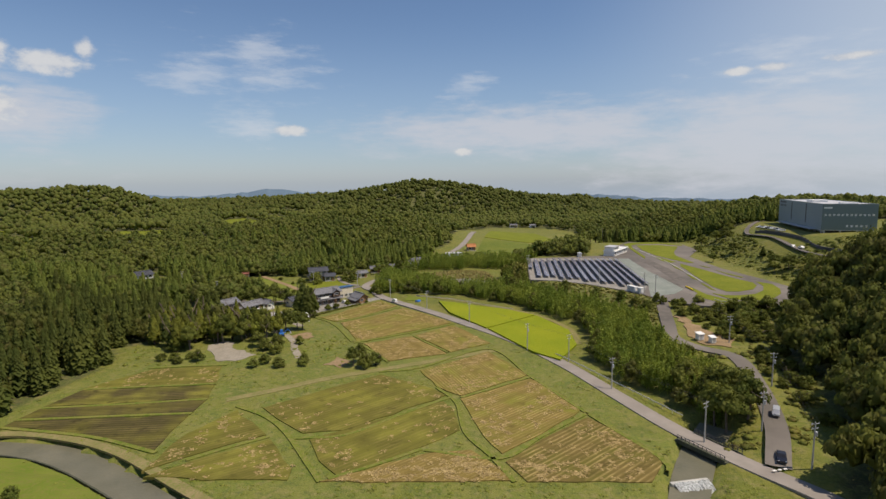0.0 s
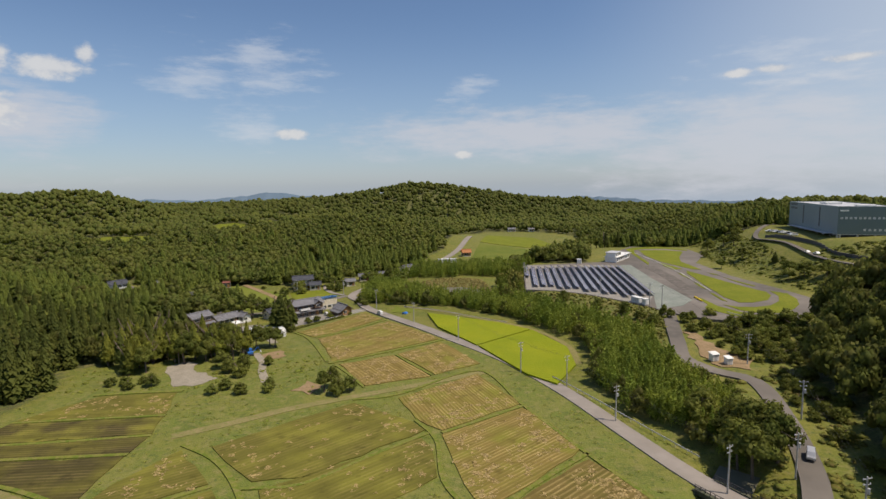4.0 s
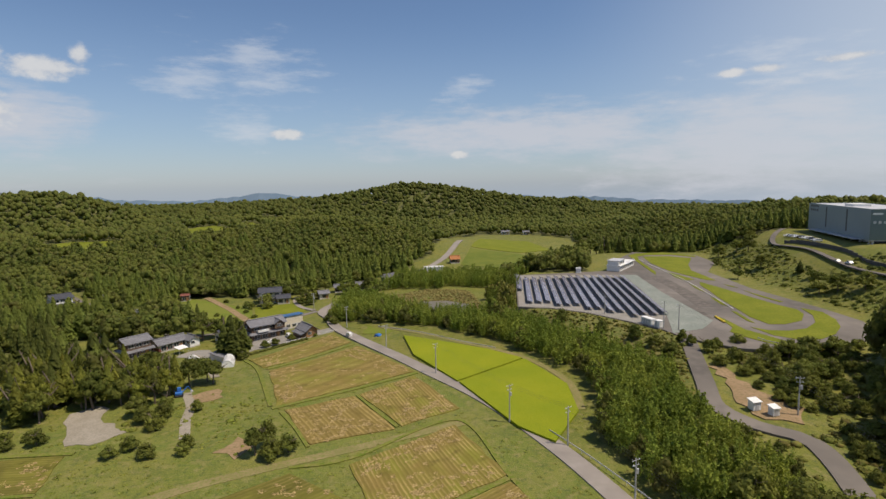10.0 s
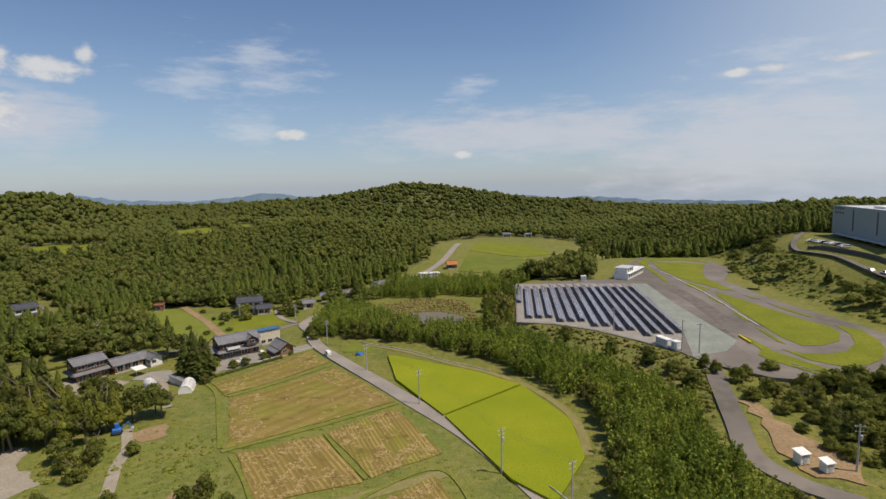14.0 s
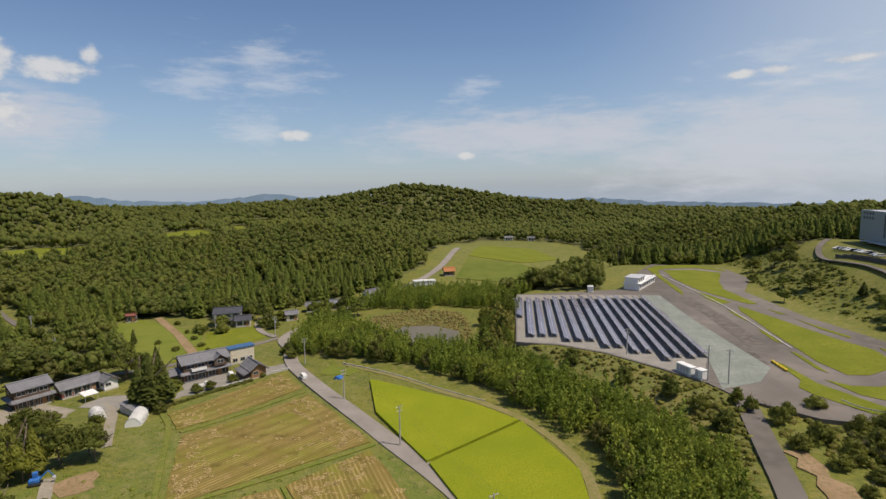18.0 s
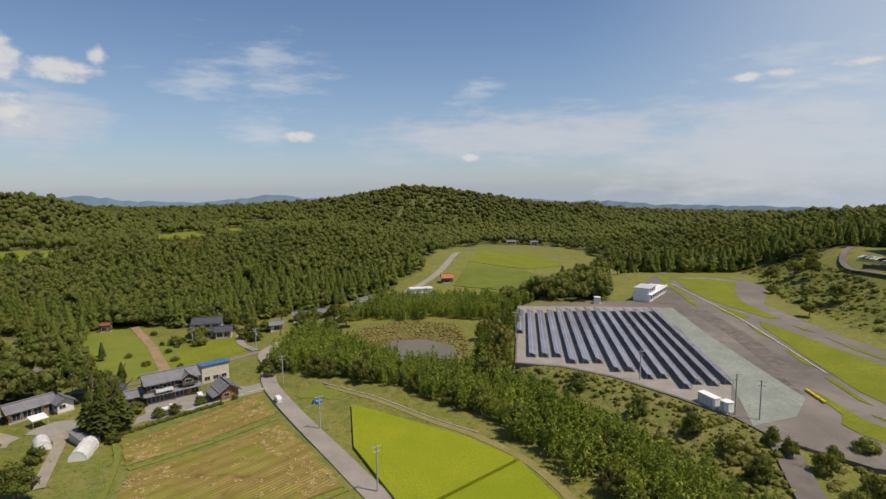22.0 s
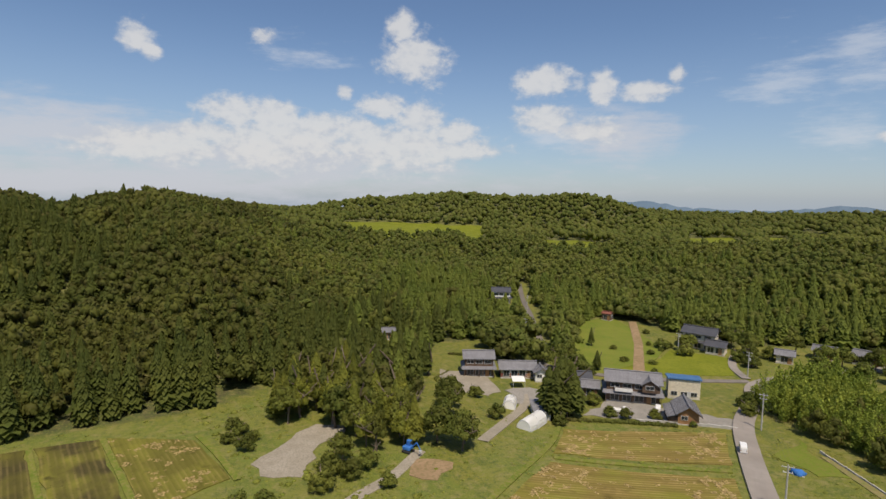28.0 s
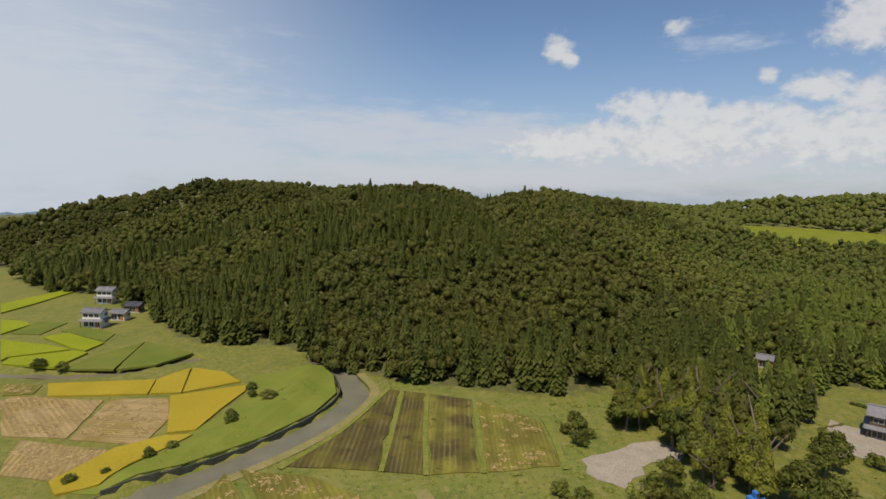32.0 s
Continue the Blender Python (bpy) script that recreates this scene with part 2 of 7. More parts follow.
def land_material():
    """Grass, rough weeds and forest floor, blended by what grows where."""
    m = mixed("valley land", (0.125, 0.145, 0.018), (0.188, 0.174, 0.03), (0.112, 0.127, 0.017), scale=0.06, fine=0.9, bump_h=0.7, bump_scale=2.5)
    nt = m.node_tree
    N, Lk = nt.nodes.new, nt.links.new
    b = nt.nodes["Principled BSDF"]
    col = b.inputs["Base Color"].links[0].from_socket
    geo = nt.nodes.new("ShaderNodeNewGeometry")
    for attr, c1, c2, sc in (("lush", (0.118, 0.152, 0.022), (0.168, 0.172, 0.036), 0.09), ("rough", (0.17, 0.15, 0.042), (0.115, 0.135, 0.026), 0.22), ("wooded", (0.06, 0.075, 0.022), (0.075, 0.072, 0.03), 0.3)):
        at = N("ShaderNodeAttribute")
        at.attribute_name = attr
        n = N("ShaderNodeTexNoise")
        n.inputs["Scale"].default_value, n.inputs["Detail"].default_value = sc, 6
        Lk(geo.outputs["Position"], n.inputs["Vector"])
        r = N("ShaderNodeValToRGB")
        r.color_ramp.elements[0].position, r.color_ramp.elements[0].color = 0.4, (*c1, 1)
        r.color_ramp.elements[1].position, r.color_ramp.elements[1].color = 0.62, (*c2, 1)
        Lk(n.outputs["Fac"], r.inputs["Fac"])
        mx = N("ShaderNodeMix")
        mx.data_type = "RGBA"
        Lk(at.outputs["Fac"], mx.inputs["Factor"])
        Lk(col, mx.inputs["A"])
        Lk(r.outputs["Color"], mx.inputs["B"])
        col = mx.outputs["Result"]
    # patches of taller dark weeds and of dry grass
    for sc, lo, hi, tint in ((0.16, 0.5, 0.64, (0.09, 0.115, 0.02)), (0.42, 0.5, 0.66, (0.225, 0.195, 0.07)), (0.75, 0.52, 0.66, (0.06, 0.085, 0.018)), (2.2, 0.5, 0.68, (0.21, 0.205, 0.05))):
        n, r, mx = N("ShaderNodeTexNoise"), N("ShaderNodeMapRange"), N("ShaderNodeMix")
        n.inputs["Scale"].default_value, n.inputs["Detail"].default_value, n.inputs["Roughness"].default_value = sc, 7, 0.65
        Lk(geo.outputs["Position"], n.inputs["Vector"])
        r.inputs["From Min"].default_value, r.inputs["From Max"].default_value, r.inputs["To Max"].default_value = lo, hi, 0.75
        Lk(n.outputs["Fac"], r.inputs["Value"])
        mx.data_type = "RGBA"
        Lk(r.outputs["Result"], mx.inputs["Factor"])
        Lk(col, mx.inputs["A"])
        mx.inputs["B"].default_value = (*tint, 1)
        col = mx.outputs["Result"]
    Lk(col, b.inputs["Base Color"])
    return m


LAND = land_material()
SCRUB_LEAF = leafy("scrub leaves", (0.115, 0.135, 0.024), (0.18, 0.175, 0.036), (0.15, 0.12, 0.034), scale=0.2, fine=1.0, island=0.35, glow=0.25)
TILE = mixed("grey roof tiles", (0.16, 0.16, 0.17), (0.22, 0.22, 0.235), (0.13, 0.13, 0.14), scale=0.5, fine=3.0, rough=0.55, world_space=False, obj=0.12)
TILE_DARK = mixed("dark blue-grey roof tiles", (0.055, 0.058, 0.07), (0.085, 0.088, 0.10), scale=0.5, fine=3.0, rough=0.5, world_space=False)
ROOF_BLUE = mixed("blue sheet roof", (0.06, 0.14, 0.29), (0.08, 0.175, 0.34), scale=0.4, fine=2.0, rough=0.5, world_space=False)
ROOF_RUST = mixed("rust-red sheet roof", (0.17, 0.06, 0.045), (0.24, 0.1, 0.07), scale=0.6, fine=3.0, world_space=False)
ROOF_ORANGE = mixed("orange clay roof", (0.36, 0.15, 0.06), (0.44, 0.2, 0.08), scale=0.6, fine=3.0, world_space=False)
PLASTER = mixed("cream plaster", (0.62, 0.56, 0.44), (0.7, 0.64, 0.52), (0.5, 0.45, 0.36), scale=0.4, fine=2.0, world_space=False)
WHITE = mixed("white painted sheet", (0.74, 0.74, 0.72), (0.8, 0.8, 0.78), (0.66, 0.66, 0.63), scale=0.5, fine=2.5, rough=0.5, world_space=False)
DARK_WOOD = mixed("dark weathered boards", (0.09, 0.06, 0.042), (0.14, 0.095, 0.065), scale=0.8, fine=5.0, world_space=False)
BROWN_WOOD = mixed("warm brown boards", (0.26, 0.14, 0.065), (0.33, 0.19, 0.09), scale=0.8, fine=5.0, world_space=False)
STONE = mixed("pale foundation stone", (0.4, 0.385, 0.35), (0.48, 0.46, 0.42), scale=0.8, fine=4.0)
GRAVEL = mixed("pale yard gravel", (0.27, 0.24, 0.185), (0.33, 0.295, 0.235), (0.22, 0.195, 0.145), scale=0.3, fine=2.5, bump_h=0.3)
GREY_GRAVEL = mixed("grey crushed stone", (0.245, 0.23, 0.2), (0.3, 0.28, 0.25), (0.2, 0.19, 0.165), scale=0.25, fine=2.5, bump_h=0.3)
GREEN_CONCRETE = mixed("mossy grey-green concrete", (0.2, 0.225, 0.195), (0.26, 0.28, 0.245), (0.17, 0.19, 0.165), scale=0.15, fine=1.5, bump_h=0.1)
DIRT = mixed("bare reddish earth", (0.24, 0.165, 0.085), (0.31, 0.215, 0.125), (0.18, 0.14, 0.06), scale=0.2, fine=1.5)
TRACK_ASPHALT = mixed("kart track asphalt", (0.11, 0.1, 0.088), (0.2, 0.178, 0.155), (0.15, 0.135, 0.118), scale=0.045, fine=0.3, bump_h=0.04, spec=0.25)
DARK_PATCH = mixed("dark patched asphalt", (0.085, 0.076, 0.066), (0.13, 0.116, 0.1), (0.17, 0.15, 0.13), scale=0.09, fine=0.5, bump_h=0.04, spec=0.25)
LAWN = mixed("mown lawn", (0.14, 0.165, 0.014), (0.185, 0.2, 0.022), (0.12, 0.14, 0.014), scale=0.1, fine=1.5, bump_h=0.4, spec=0.1)
MEADOW = mixed("bright meadow", (0.122, 0.165, 0.02), (0.165, 0.19, 0.03), (0.165, 0.168, 0.038), scale=0.12, fine=1.5, bump_h=0.4, spec=0.1)
BANK = mixed("tussocky bank grass", (0.112, 0.15, 0.02), (0.17, 0.182, 0.034), (0.205, 0.185, 0.06), scale=0.35, fine=1.4, bump_h=0.8, spec=0.1)
REED = leafy("dry reeds", (0.23, 0.195, 0.06), (0.3, 0.25, 0.085), scale=0.2, fine=2.0, glow=0.2)
STRAW = leafy("cut straw", (0.4, 0.3, 0.125), (0.5, 0.38, 0.17), (0.3, 0.215, 0.09), scale=0.4, fine=2.0, glow=0.15)
BARK = mixed("grey-brown bark", (0.11, 0.085, 0.06), (0.17, 0.135, 0.1), scale=1.0, fine=6.0)
METAL = mixed("galvanised steel", (0.42, 0.43, 0.44), (0.52, 0.52, 0.53), scale=0.8, fine=5.0, rough=0.45, world_space=False)
DARK_METAL = mixed("dark painted steel", (0.045, 0.045, 0.05), (0.07, 0.07, 0.075), scale=0.8, fine=4.0, rough=0.5, world_space=False)
POLE = mixed("concrete pole", (0.36, 0.35, 0.33), (0.43, 0.42, 0.4), scale=0.6, fine=4.0)
GLASS = mat("window glass", (0.03, 0.035, 0.04), 0.08)
RUBBER = mat("tyre rubber", (0.02, 0.02, 0.02), 0.8)
CAR_WHITE = mat("white car paint", (0.75, 0.75, 0.73), 0.25)
CAR_BLACK = mat("black car paint", (0.015, 0.015, 0.02), 0.2)
CAR_SILVER = mat("silver car paint", (0.45, 0.46, 0.48), 0.3, 0.3)
YELLOW = mixed("yellow painted blocks", (0.6, 0.42, 0.03), (0.68, 0.5, 0.06), scale=0.5, fine=3.0, world_space=False)
TARP_BLUE = mixed("blue tarpaulin", (0.03, 0.13, 0.4), (0.05, 0.18, 0.5), scale=0.8, fine=3.0, world_space=False)
# Lighter than bare cells: part of the sky's reflection is put into the base.
PANEL = mixed("solar cells", (0.17, 0.165, 0.21), (0.195, 0.188, 0.235), scale=0.2, fine=0.6, rough=0.22, bump_h=0, spec=0.7, obj=0.12)
WALL_GREEN = mixed("grey-green wall panels", (0.14, 0.185, 0.185), (0.155, 0.2, 0.2), scale=0.06, fine=0.5, rough=0.55, bump_h=0.05, world_space=False)
# Paler copy for the west face: how light falls there is in the colour.
WALL_WEST_PALE = mixed("wall panels paled for the west side", (0.23, 0.275, 0.285), (0.255, 0.3, 0.31), scale=0.06, fine=0.5, rough=0.55, bump_h=0.05, world_space=False)
FOAM = mixed("white water", (0.6, 0.62, 0.62), (0.8, 0.82, 0.82), (0.35, 0.38, 0.36), scale=0.6, fine=3.0, rough=0.3)
# Distance haze is put into this blue base colour.
FAR_HILL = mixed("far woods in painted haze", (0.10, 0.155, 0.215), (0.12, 0.175, 0.235), scale=0.004, fine=0.03, bump_h=0)
WATER = mixed("murky shallow water", (0.13, 0.115, 0.075), (0.165, 0.145, 0.1), scale=0.06, fine=0.6, rough=0.3, bump_h=0.04, bump_scale=3.0, spec=0.2)
STREAM_WATER = mixed("grey-green stream", (0.12, 0.118, 0.08), (0.17, 0.16, 0.11), scale=0.15, fine=1.5, rough=0.42, bump_h=0.12, bump_scale=2.0, spec=0.2)

MOSS_STONE = mixed("dark mossy stone", (0.06, 0.06, 0.045), (0.1, 0.1, 0.07), (0.05, 0.07, 0.03), scale=0.5, fine=3.0, bump_h=0.5)
TAN_VERGE = mixed("trodden tan verge", (0.19, 0.165, 0.06), (0.25, 0.2, 0.09), (0.14, 0.165, 0.03), scale=0.25, fine=1.8, bump_h=0.4)
SHEET = leafy("white plastic sheet", (0.9, 0.9, 0.88), (0.93, 0.93, 0.92), (0.9, 0.9, 0.88), scale=0.5, fine=2.0, island=0, obj=0, glow=0.15)
TUFT_LEAF = leafy("rank grass", (0.17, 0.205, 0.03), (0.24, 0.235, 0.048), (0.15, 0.18, 0.027), scale=0.1, fine=0.6, island=0.3, obj=0, glow=0.25)
LEAF_GARDEN = leafy("green garden leaves", (0.115, 0.145, 0.028), (0.19, 0.205, 0.039), (0.15, 0.158, 0.036), scale=0.08, fine=0.5, island=0.2, obj=0.25, glow=0.42)
# ---- vegetation templates ----
RNG = np.random.default_rng(7)


def ico(sub):
    bm = bmesh.new()
    bmesh.ops.create_icosphere(bm, subdivisions=sub, radius=1)
    v = np.array([q.co[:] for q in bm.verts])
    f = [[q.index for q in p.verts] for p in bm.faces]
    bm.free()
    return v, f


ICO1, ICO2 = ico(1), ico(2)


def cards(centres, normals, sizes, rng, droop=0.0):
    """Small leaf sprays: one bent four-sided leaf each, facing roughly along its normal."""
    n = len(centres)
    nr = normals + rng.normal(0, 0.38, (n, 3))
    nr /= np.linalg.norm(nr, axis=1)[:, None]
    a = np.cross(nr, rng.normal(0, 1, (n, 3)))
    a /= np.linalg.norm(a, axis=1)[:, None]
    b = np.cross(nr, a)
    s = sizes[:, None]
    v = np.stack([centres - a * s, centres + b * s * 0.7 - nr * s * 0.25, centres + a * s, centres - b * s * 0.7 - nr * s * 0.25], 1)
    v[:, :, 2] -= droop * rng.random((n, 1))
    return v.reshape(-1, 3), (np.arange(n * 4).reshape(n, 4)).tolist()


def join(parts):
    vs, fs, k = [], [], 0
    for v, f in parts:
        vs.append(np.asarray(v, float))
        fs += [[i + k for i in q] for q in f]
        k += len(v)
    return np.vstack(vs), fs


def lump(rng, centre, radius, ball, rough=0.25):
    v, f = ball
    w = v * (1 + rough * (np.sin(v @ rng.normal(0, 3, 3) + 3 * rng.random()) * 0.5 + np.sin(v @ rng.normal(0, 6, 3)) * 0.4 + rng.normal(0, 0.12, len(v))))[:, None]
    return w * radius + centre, f


def broadleaf(seed, lobes, leaves, ball, leaf, lobe=(0.3, 0.46), core=0.88):
    """A rounded crown about 2 wide and 2 high on z = 0."""
    rng = np.random.default_rng(seed)
    parts, cs, rs = [], [], []
    for i in range(lobes):
        a, r = 2.4 * i + rng.random(), 0.7 * math.sqrt((i + 0.5) / lobes)
        c = np.array([r * math.cos(a), r * math.sin(a), 0.4 + 1.2 * (1 - 1.3 * r * r) * rng.uniform(0.35, 1.0)])
        rad = rng.uniform(*lobe) * np.array([1, 1, 0.9])
        parts.append(lump(rng, c, rad * core, ball))
        cs.append(c), rs.append(rad)
    pick = rng.integers(0, lobes, leaves)
    d = rng.normal(0, 1, (leaves, 3))
    d[:, 2] = np.abs(d[:, 2]) * 0.9 - 0.35
    d /= np.linalg.norm(d, axis=1)[:, None]
    c = np.array(cs)[pick] + d * np.array(rs)[pick] * rng.uniform(0.8, 1.2, (leaves, 1))
    parts.append(cards(c, d, rng.uniform(0.6, 1.25, leaves) * leaf, rng))
    return join(parts)


def conifer(seed, tiers, per, spread=0.26):
    """A narrow pointed crown of drooping boughs, 1 high, from z = 0.08."""
    rng = np.random.default_rng(seed)
    cone = [(0.5 * spread * (1 - t) * math.cos(a), 0.5 * spread * (1 - t) * math.sin(a), 0.1 + 0.86 * t) for t in (0, 0.5) for a in np.arange(7) * math.tau / 7] + [(0, 0, 0.98)]
    cf = [[i, (i + 1) % 7, 7 + (i + 1) % 7, 7 + i] for i in range(7)] + [[7 + i, 7 + (i + 1) % 7, 14] for i in range(7)]
    vs, fs = [], []
    for t in range(tiers):
        z = 0.1 + 0.86 * (t + rng.random() * 0.5) / tiers
        r = spread * (1 - z) ** 0.75 * rng.uniform(0.85, 1.15) * (0.8 if t == 0 else 1)
        for k in range(per):
            a = math.tau * (k + rng.random() * 0.7) / per + t
            q, w, up = r * rng.uniform(0.75, 1.15), 0.34 * r * rng.uniform(0.6, 1.0) + 0.01, rng.uniform(0.0, 0.05)
            o, p = np.array([math.cos(a), math.sin(a), 0]), np.array([-math.sin(a), math.cos(a), 0])
            b = len(vs)
            vs += [o * q * 0.15 + [0, 0, z + 0.035], o * q * 0.7 + p * w + [0, 0, z - 0.01 + up * 0.3], o * q + [0, 0, z - 0.035 - up], o * q * 0.7 - p * w + [0, 0, z - 0.01 + up * 0.3]]
            fs.append([b, b + 1, b + 2, b + 3])
    return join([(np.array(cone), cf), (np.array(vs), fs)])


def bamboo(seed, plumes=9, leaves=84):
    """A stand of upright feathery culms with nodding tips, about 1 high."""
    rng = np.random.default_rng(seed)
    parts = []
    for i in range(plumes):
        base = np.array([*rng.normal(0, 0.18, 2), 0])
        a, h, lean = rng.uniform(0, 6.28), rng.uniform(0.62, 1.08), rng.uniform(0.03, 0.13)
        t = rng.uniform(0.22, 1, leaves)
        out = np.array([math.cos(a), math.sin(a), 0])
        c = base + out * (lean * t ** 3)[:, None] + np.array([0, 0, 1]) * (h * t - 0.2 * lean * t ** 5)[:, None]
        c += rng.normal(0, 1, (leaves, 3)) * (0.062 * np.sin(math.pi * (0.15 + 0.8 * t)) + 0.006)[:, None] * np.array([1, 1, 0.5])
        n = rng.normal(0, 0.7, (leaves, 3)) + [0, 0, 0.45]
        parts.append(cards(c, n / np.linalg.norm(n, axis=1)[:, None], rng.uniform(0.02, 0.044, leaves), rng, 0.04))
        q = [base + out * lean * s ** 3 + [0, 0, h * s] for s in (0, 0.4, 0.7, 0.95)]
        w = 0.006
        vv = np.array([p + o for p in q for o in ((w, 0, 0), (-w, w, 0), (-w, -w, 0))])
        parts.append((vv, [[3 * k + j, 3 * k + (j + 1) % 3, 3 * k + 3 + (j + 1) % 3, 3 * k + 3 + j] for k in range(3) for j in range(3)]))
    return join(parts)


def bush(seed, leaves=46):
    rng = np.random.default_rng(seed)
    d = rng.normal(0, 1, (leaves, 3))
    d[:, 2] = np.abs(d[:, 2])
    d /= np.linalg.norm(d, axis=1)[:, None]
    core = lump(rng, np.array([0, 0, 0.25]), np.array([0.75, 0.75, 0.5]), ICO1, 0.35)
    return join([core, cards(d * [0.85, 0.85, 0.75] * rng.uniform(0.7, 1.1, (leaves, 1)), d, rng.uniform(0.1, 0.24, leaves), rng)])


def to_mesh(name, v, f, material, smooth=False):
    me = bpy.data.meshes.new(name)
    me.from_pydata(np.asarray(v).tolist(), [], f)
    me.shade_smooth()
    me.materials.append(material)
    return me


def scatter(name, templates, place, material, label, category):
    """One object of many plants. place: rows of x, y, z, width scale, height scale, turn."""
    place = np.asarray(place, float)
    V, LV, LS, LT = [], [], [], []
    nv = nl = 0
    which = RNG.integers(0, len(templates), len(place))
    for k, (tv, tf) in enumerate(templates):
        p = place[which == k]
        if not len(p):
            continue
        c, s = np.cos(p[:, 5])[:, None], np.sin(p[:, 5])[:, None]
        x = (tv[None, :, 0] * c - tv[None, :, 1] * s) * p[:, 3:4] + p[:, 0:1]
        y = (tv[None, :, 0] * s + tv[None, :, 1] * c) * p[:, 3:4] + p[:, 1:2]
        z = tv[None, :, 2] * p[:, 4:5] + p[:, 2:3]
        V.append(np.stack([x, y, z], -1).reshape(-1, 3))
        loops = np.concatenate([np.array(q) for q in tf])
        tot = np.array([len(q) for q in tf])
        m = len(p)
        LV.append((loops[None] + nv + np.arange(m)[:, None] * len(tv)).ravel())
        LT.append(np.tile(tot, m))
        nv += m * len(tv)
    V, LV, LT = np.concatenate(V), np.concatenate(LV), np.concatenate(LT)
    LS = np.concatenate([[0], np.cumsum(LT)[:-1]])
    me = bpy.data.meshes.new(name)
    me.vertices.add(len(V))
    me.vertices.foreach_set("co", V.ravel().astype(np.float32))
    me.loops.add(len(LV))
    me.loops.foreach_set("vertex_index", LV.astype(np.int32))
    me.polygons.add(len(LT))
    me.polygons.foreach_set("loop_start", LS.astype(np.int32))
    me.polygons.foreach_set("loop_total", LT.astype(np.int32))
    me.update(calc_edges=True)
    me.shade_smooth()
    me.materials.append(material)
    return tagged(new(name, me), label, category, kind="stuff")


BROAD_NEAR = [broadleaf(s, 15, 1150, ICO1, 0.085, (0.26, 0.42), 0.72) for s in (1, 2, 3, 4)]
BROAD_RICH = [broadleaf(s, 14, 640, ICO1, 0.1, (0.26, 0.42), 0.76) for s in (9, 10, 16)]
BROAD_DENSE = [broadleaf(s, 12, 500, ICO1, 0.105, (0.28, 0.44), 0.74) for s in (5, 6, 7, 8)]
BROAD_MID = [broadleaf(s, 9, 210, ICO1, 0.125, (0.3, 0.46), 0.78) for s in (11, 12, 13, 14, 15)]
BROAD_FAR = [broadleaf(s, 6, 50, ICO1, 0.17, (0.32, 0.48), 0.82) for s in (21, 22, 23)]
BROAD_LAST = [broadleaf(s, 3, 5, ICO1, 0.26, (0.46, 0.6)) for s in (24, 25, 26, 27)]
CONE_NEAR = [conifer(s, 24, 13) for s in (31, 32, 33)]
CONE_RICH = [conifer(s, 30, 15) for s in (34, 35, 36)]
CONE_MID = [conifer(s, 19, 9, 0.24) for s in (41, 42, 43)]
BAMBOO = [bamboo(s) for s in (51, 52, 53, 54)]
def tuft(seed, blades=12):
    """A small clump of grass blades."""
    rng = np.random.default_rng(seed)
    c = np.stack([rng.normal(0, 0.4, blades), rng.normal(0, 0.4, blades), rng.uniform(0.15, 0.6, blades)], -1)
    n = rng.normal(0, 0.5, (blades, 3)) + [0, 0, 0.8]
    return cards(c, n / np.linalg.norm(n, axis=1)[:, None], rng.uniform(0.18, 0.4, blades), rng)


TUFT = [tuft(s) for s in (71, 72, 73)]
BUSH = [bush(s) for s in (61, 62, 63)]


def inside(x, y, poly):
    x, y = np.asarray(x, float), np.asarray(y, float)
    r = np.zeros(x.shape, bool)
    p = list(poly)
    for (x0, y0), (x1, y1) in zip(p, p[1:] + p[:1]):
        if y0 != y1:
            r ^= ((y0 > y) != (y1 > y)) & (x < (x1 - x0) * (y - y0) / (y1 - y0) + x0)
    return r


def spots(x0, x1, y0, y1, step, jitter=0.8):
    """A shaken grid of places."""
    gx, gy = np.meshgrid(np.arange(x0, x1, step), np.arange(y0, y1, step))
    gx = gx + RNG.uniform(-0.5, 0.5, gx.shape) * step * jitter + (np.arange(gx.shape[0]) % 2)[:, None] * step / 2
    gy = gy + RNG.uniform(-0.5, 0.5, gy.shape) * step * jitter
    return gx.ravel(), gy.ravel()


def wobble(x, y, s, seed=0.0):
    """Slow uneven variation between -1 and 1."""
    return 0.5 * np.sin(x * s + 1.7 * np.sin(y * s * 0.7 + seed) + seed) + 0.5 * np.sin(y * s * 1.3 - 1.1 * np.sin(x * s * 0.9 + seed))


# ---- the lie of the land ----
def ss(v):
    v = np.clip(v, 0.0, 1.0)
    return v * v * (3 - 2 * v)


def bump(x, y, cx, cy, rx, ry, h):
    return h * np.exp(-((x - cx) / rx) ** 2 - ((y - cy) / ry) ** 2)


def east_edge(y):
    return np.interp(y, [60, 95, 140, 165, 195, 232, 262, 300, 340, 420, 480], [75, 60, 43, 34, 36, 14, 0, 3, 4, 40, 110])


def west_edge(y):
    return np.interp(y, [-200, -120, -60, 0, 50, 100, 125, 145, 160, 167, 174, 192, 200, 240, 300, 335, 350, 380, 430, 480],
                     [-240, -190, -185, -140, -134, -114, -115, -116, -125, -116, -97, -97, -112, -114, -112, -104, -93, -68, -46, -45])


def hill_foot(y):
    return np.interp(y, [-200, -120, -60, 0, 50, 100, 150, 200, 240, 300, 340, 380, 430, 480],
                     [-240, -190, -185, -140, -136, -120, -128, -150, -175, -190, -150, -90, -50, -45])


def track_edge(y):
    return np.interp(y, [60, 90, 120, 150, 185, 200, 215, 240, 284, 350, 420], [72, 72, 78, 84, 90, 102, 122, 136, 130, 124, 138])


STREAM = [(56, 119), (50, 110), (44, 97), (39, 84), (28, 68), (-10, 60), (-40, 68), (-60, 79), (-76, 87), (-91, 92), (-107, 92), (-121, 82), (-132, 70)]
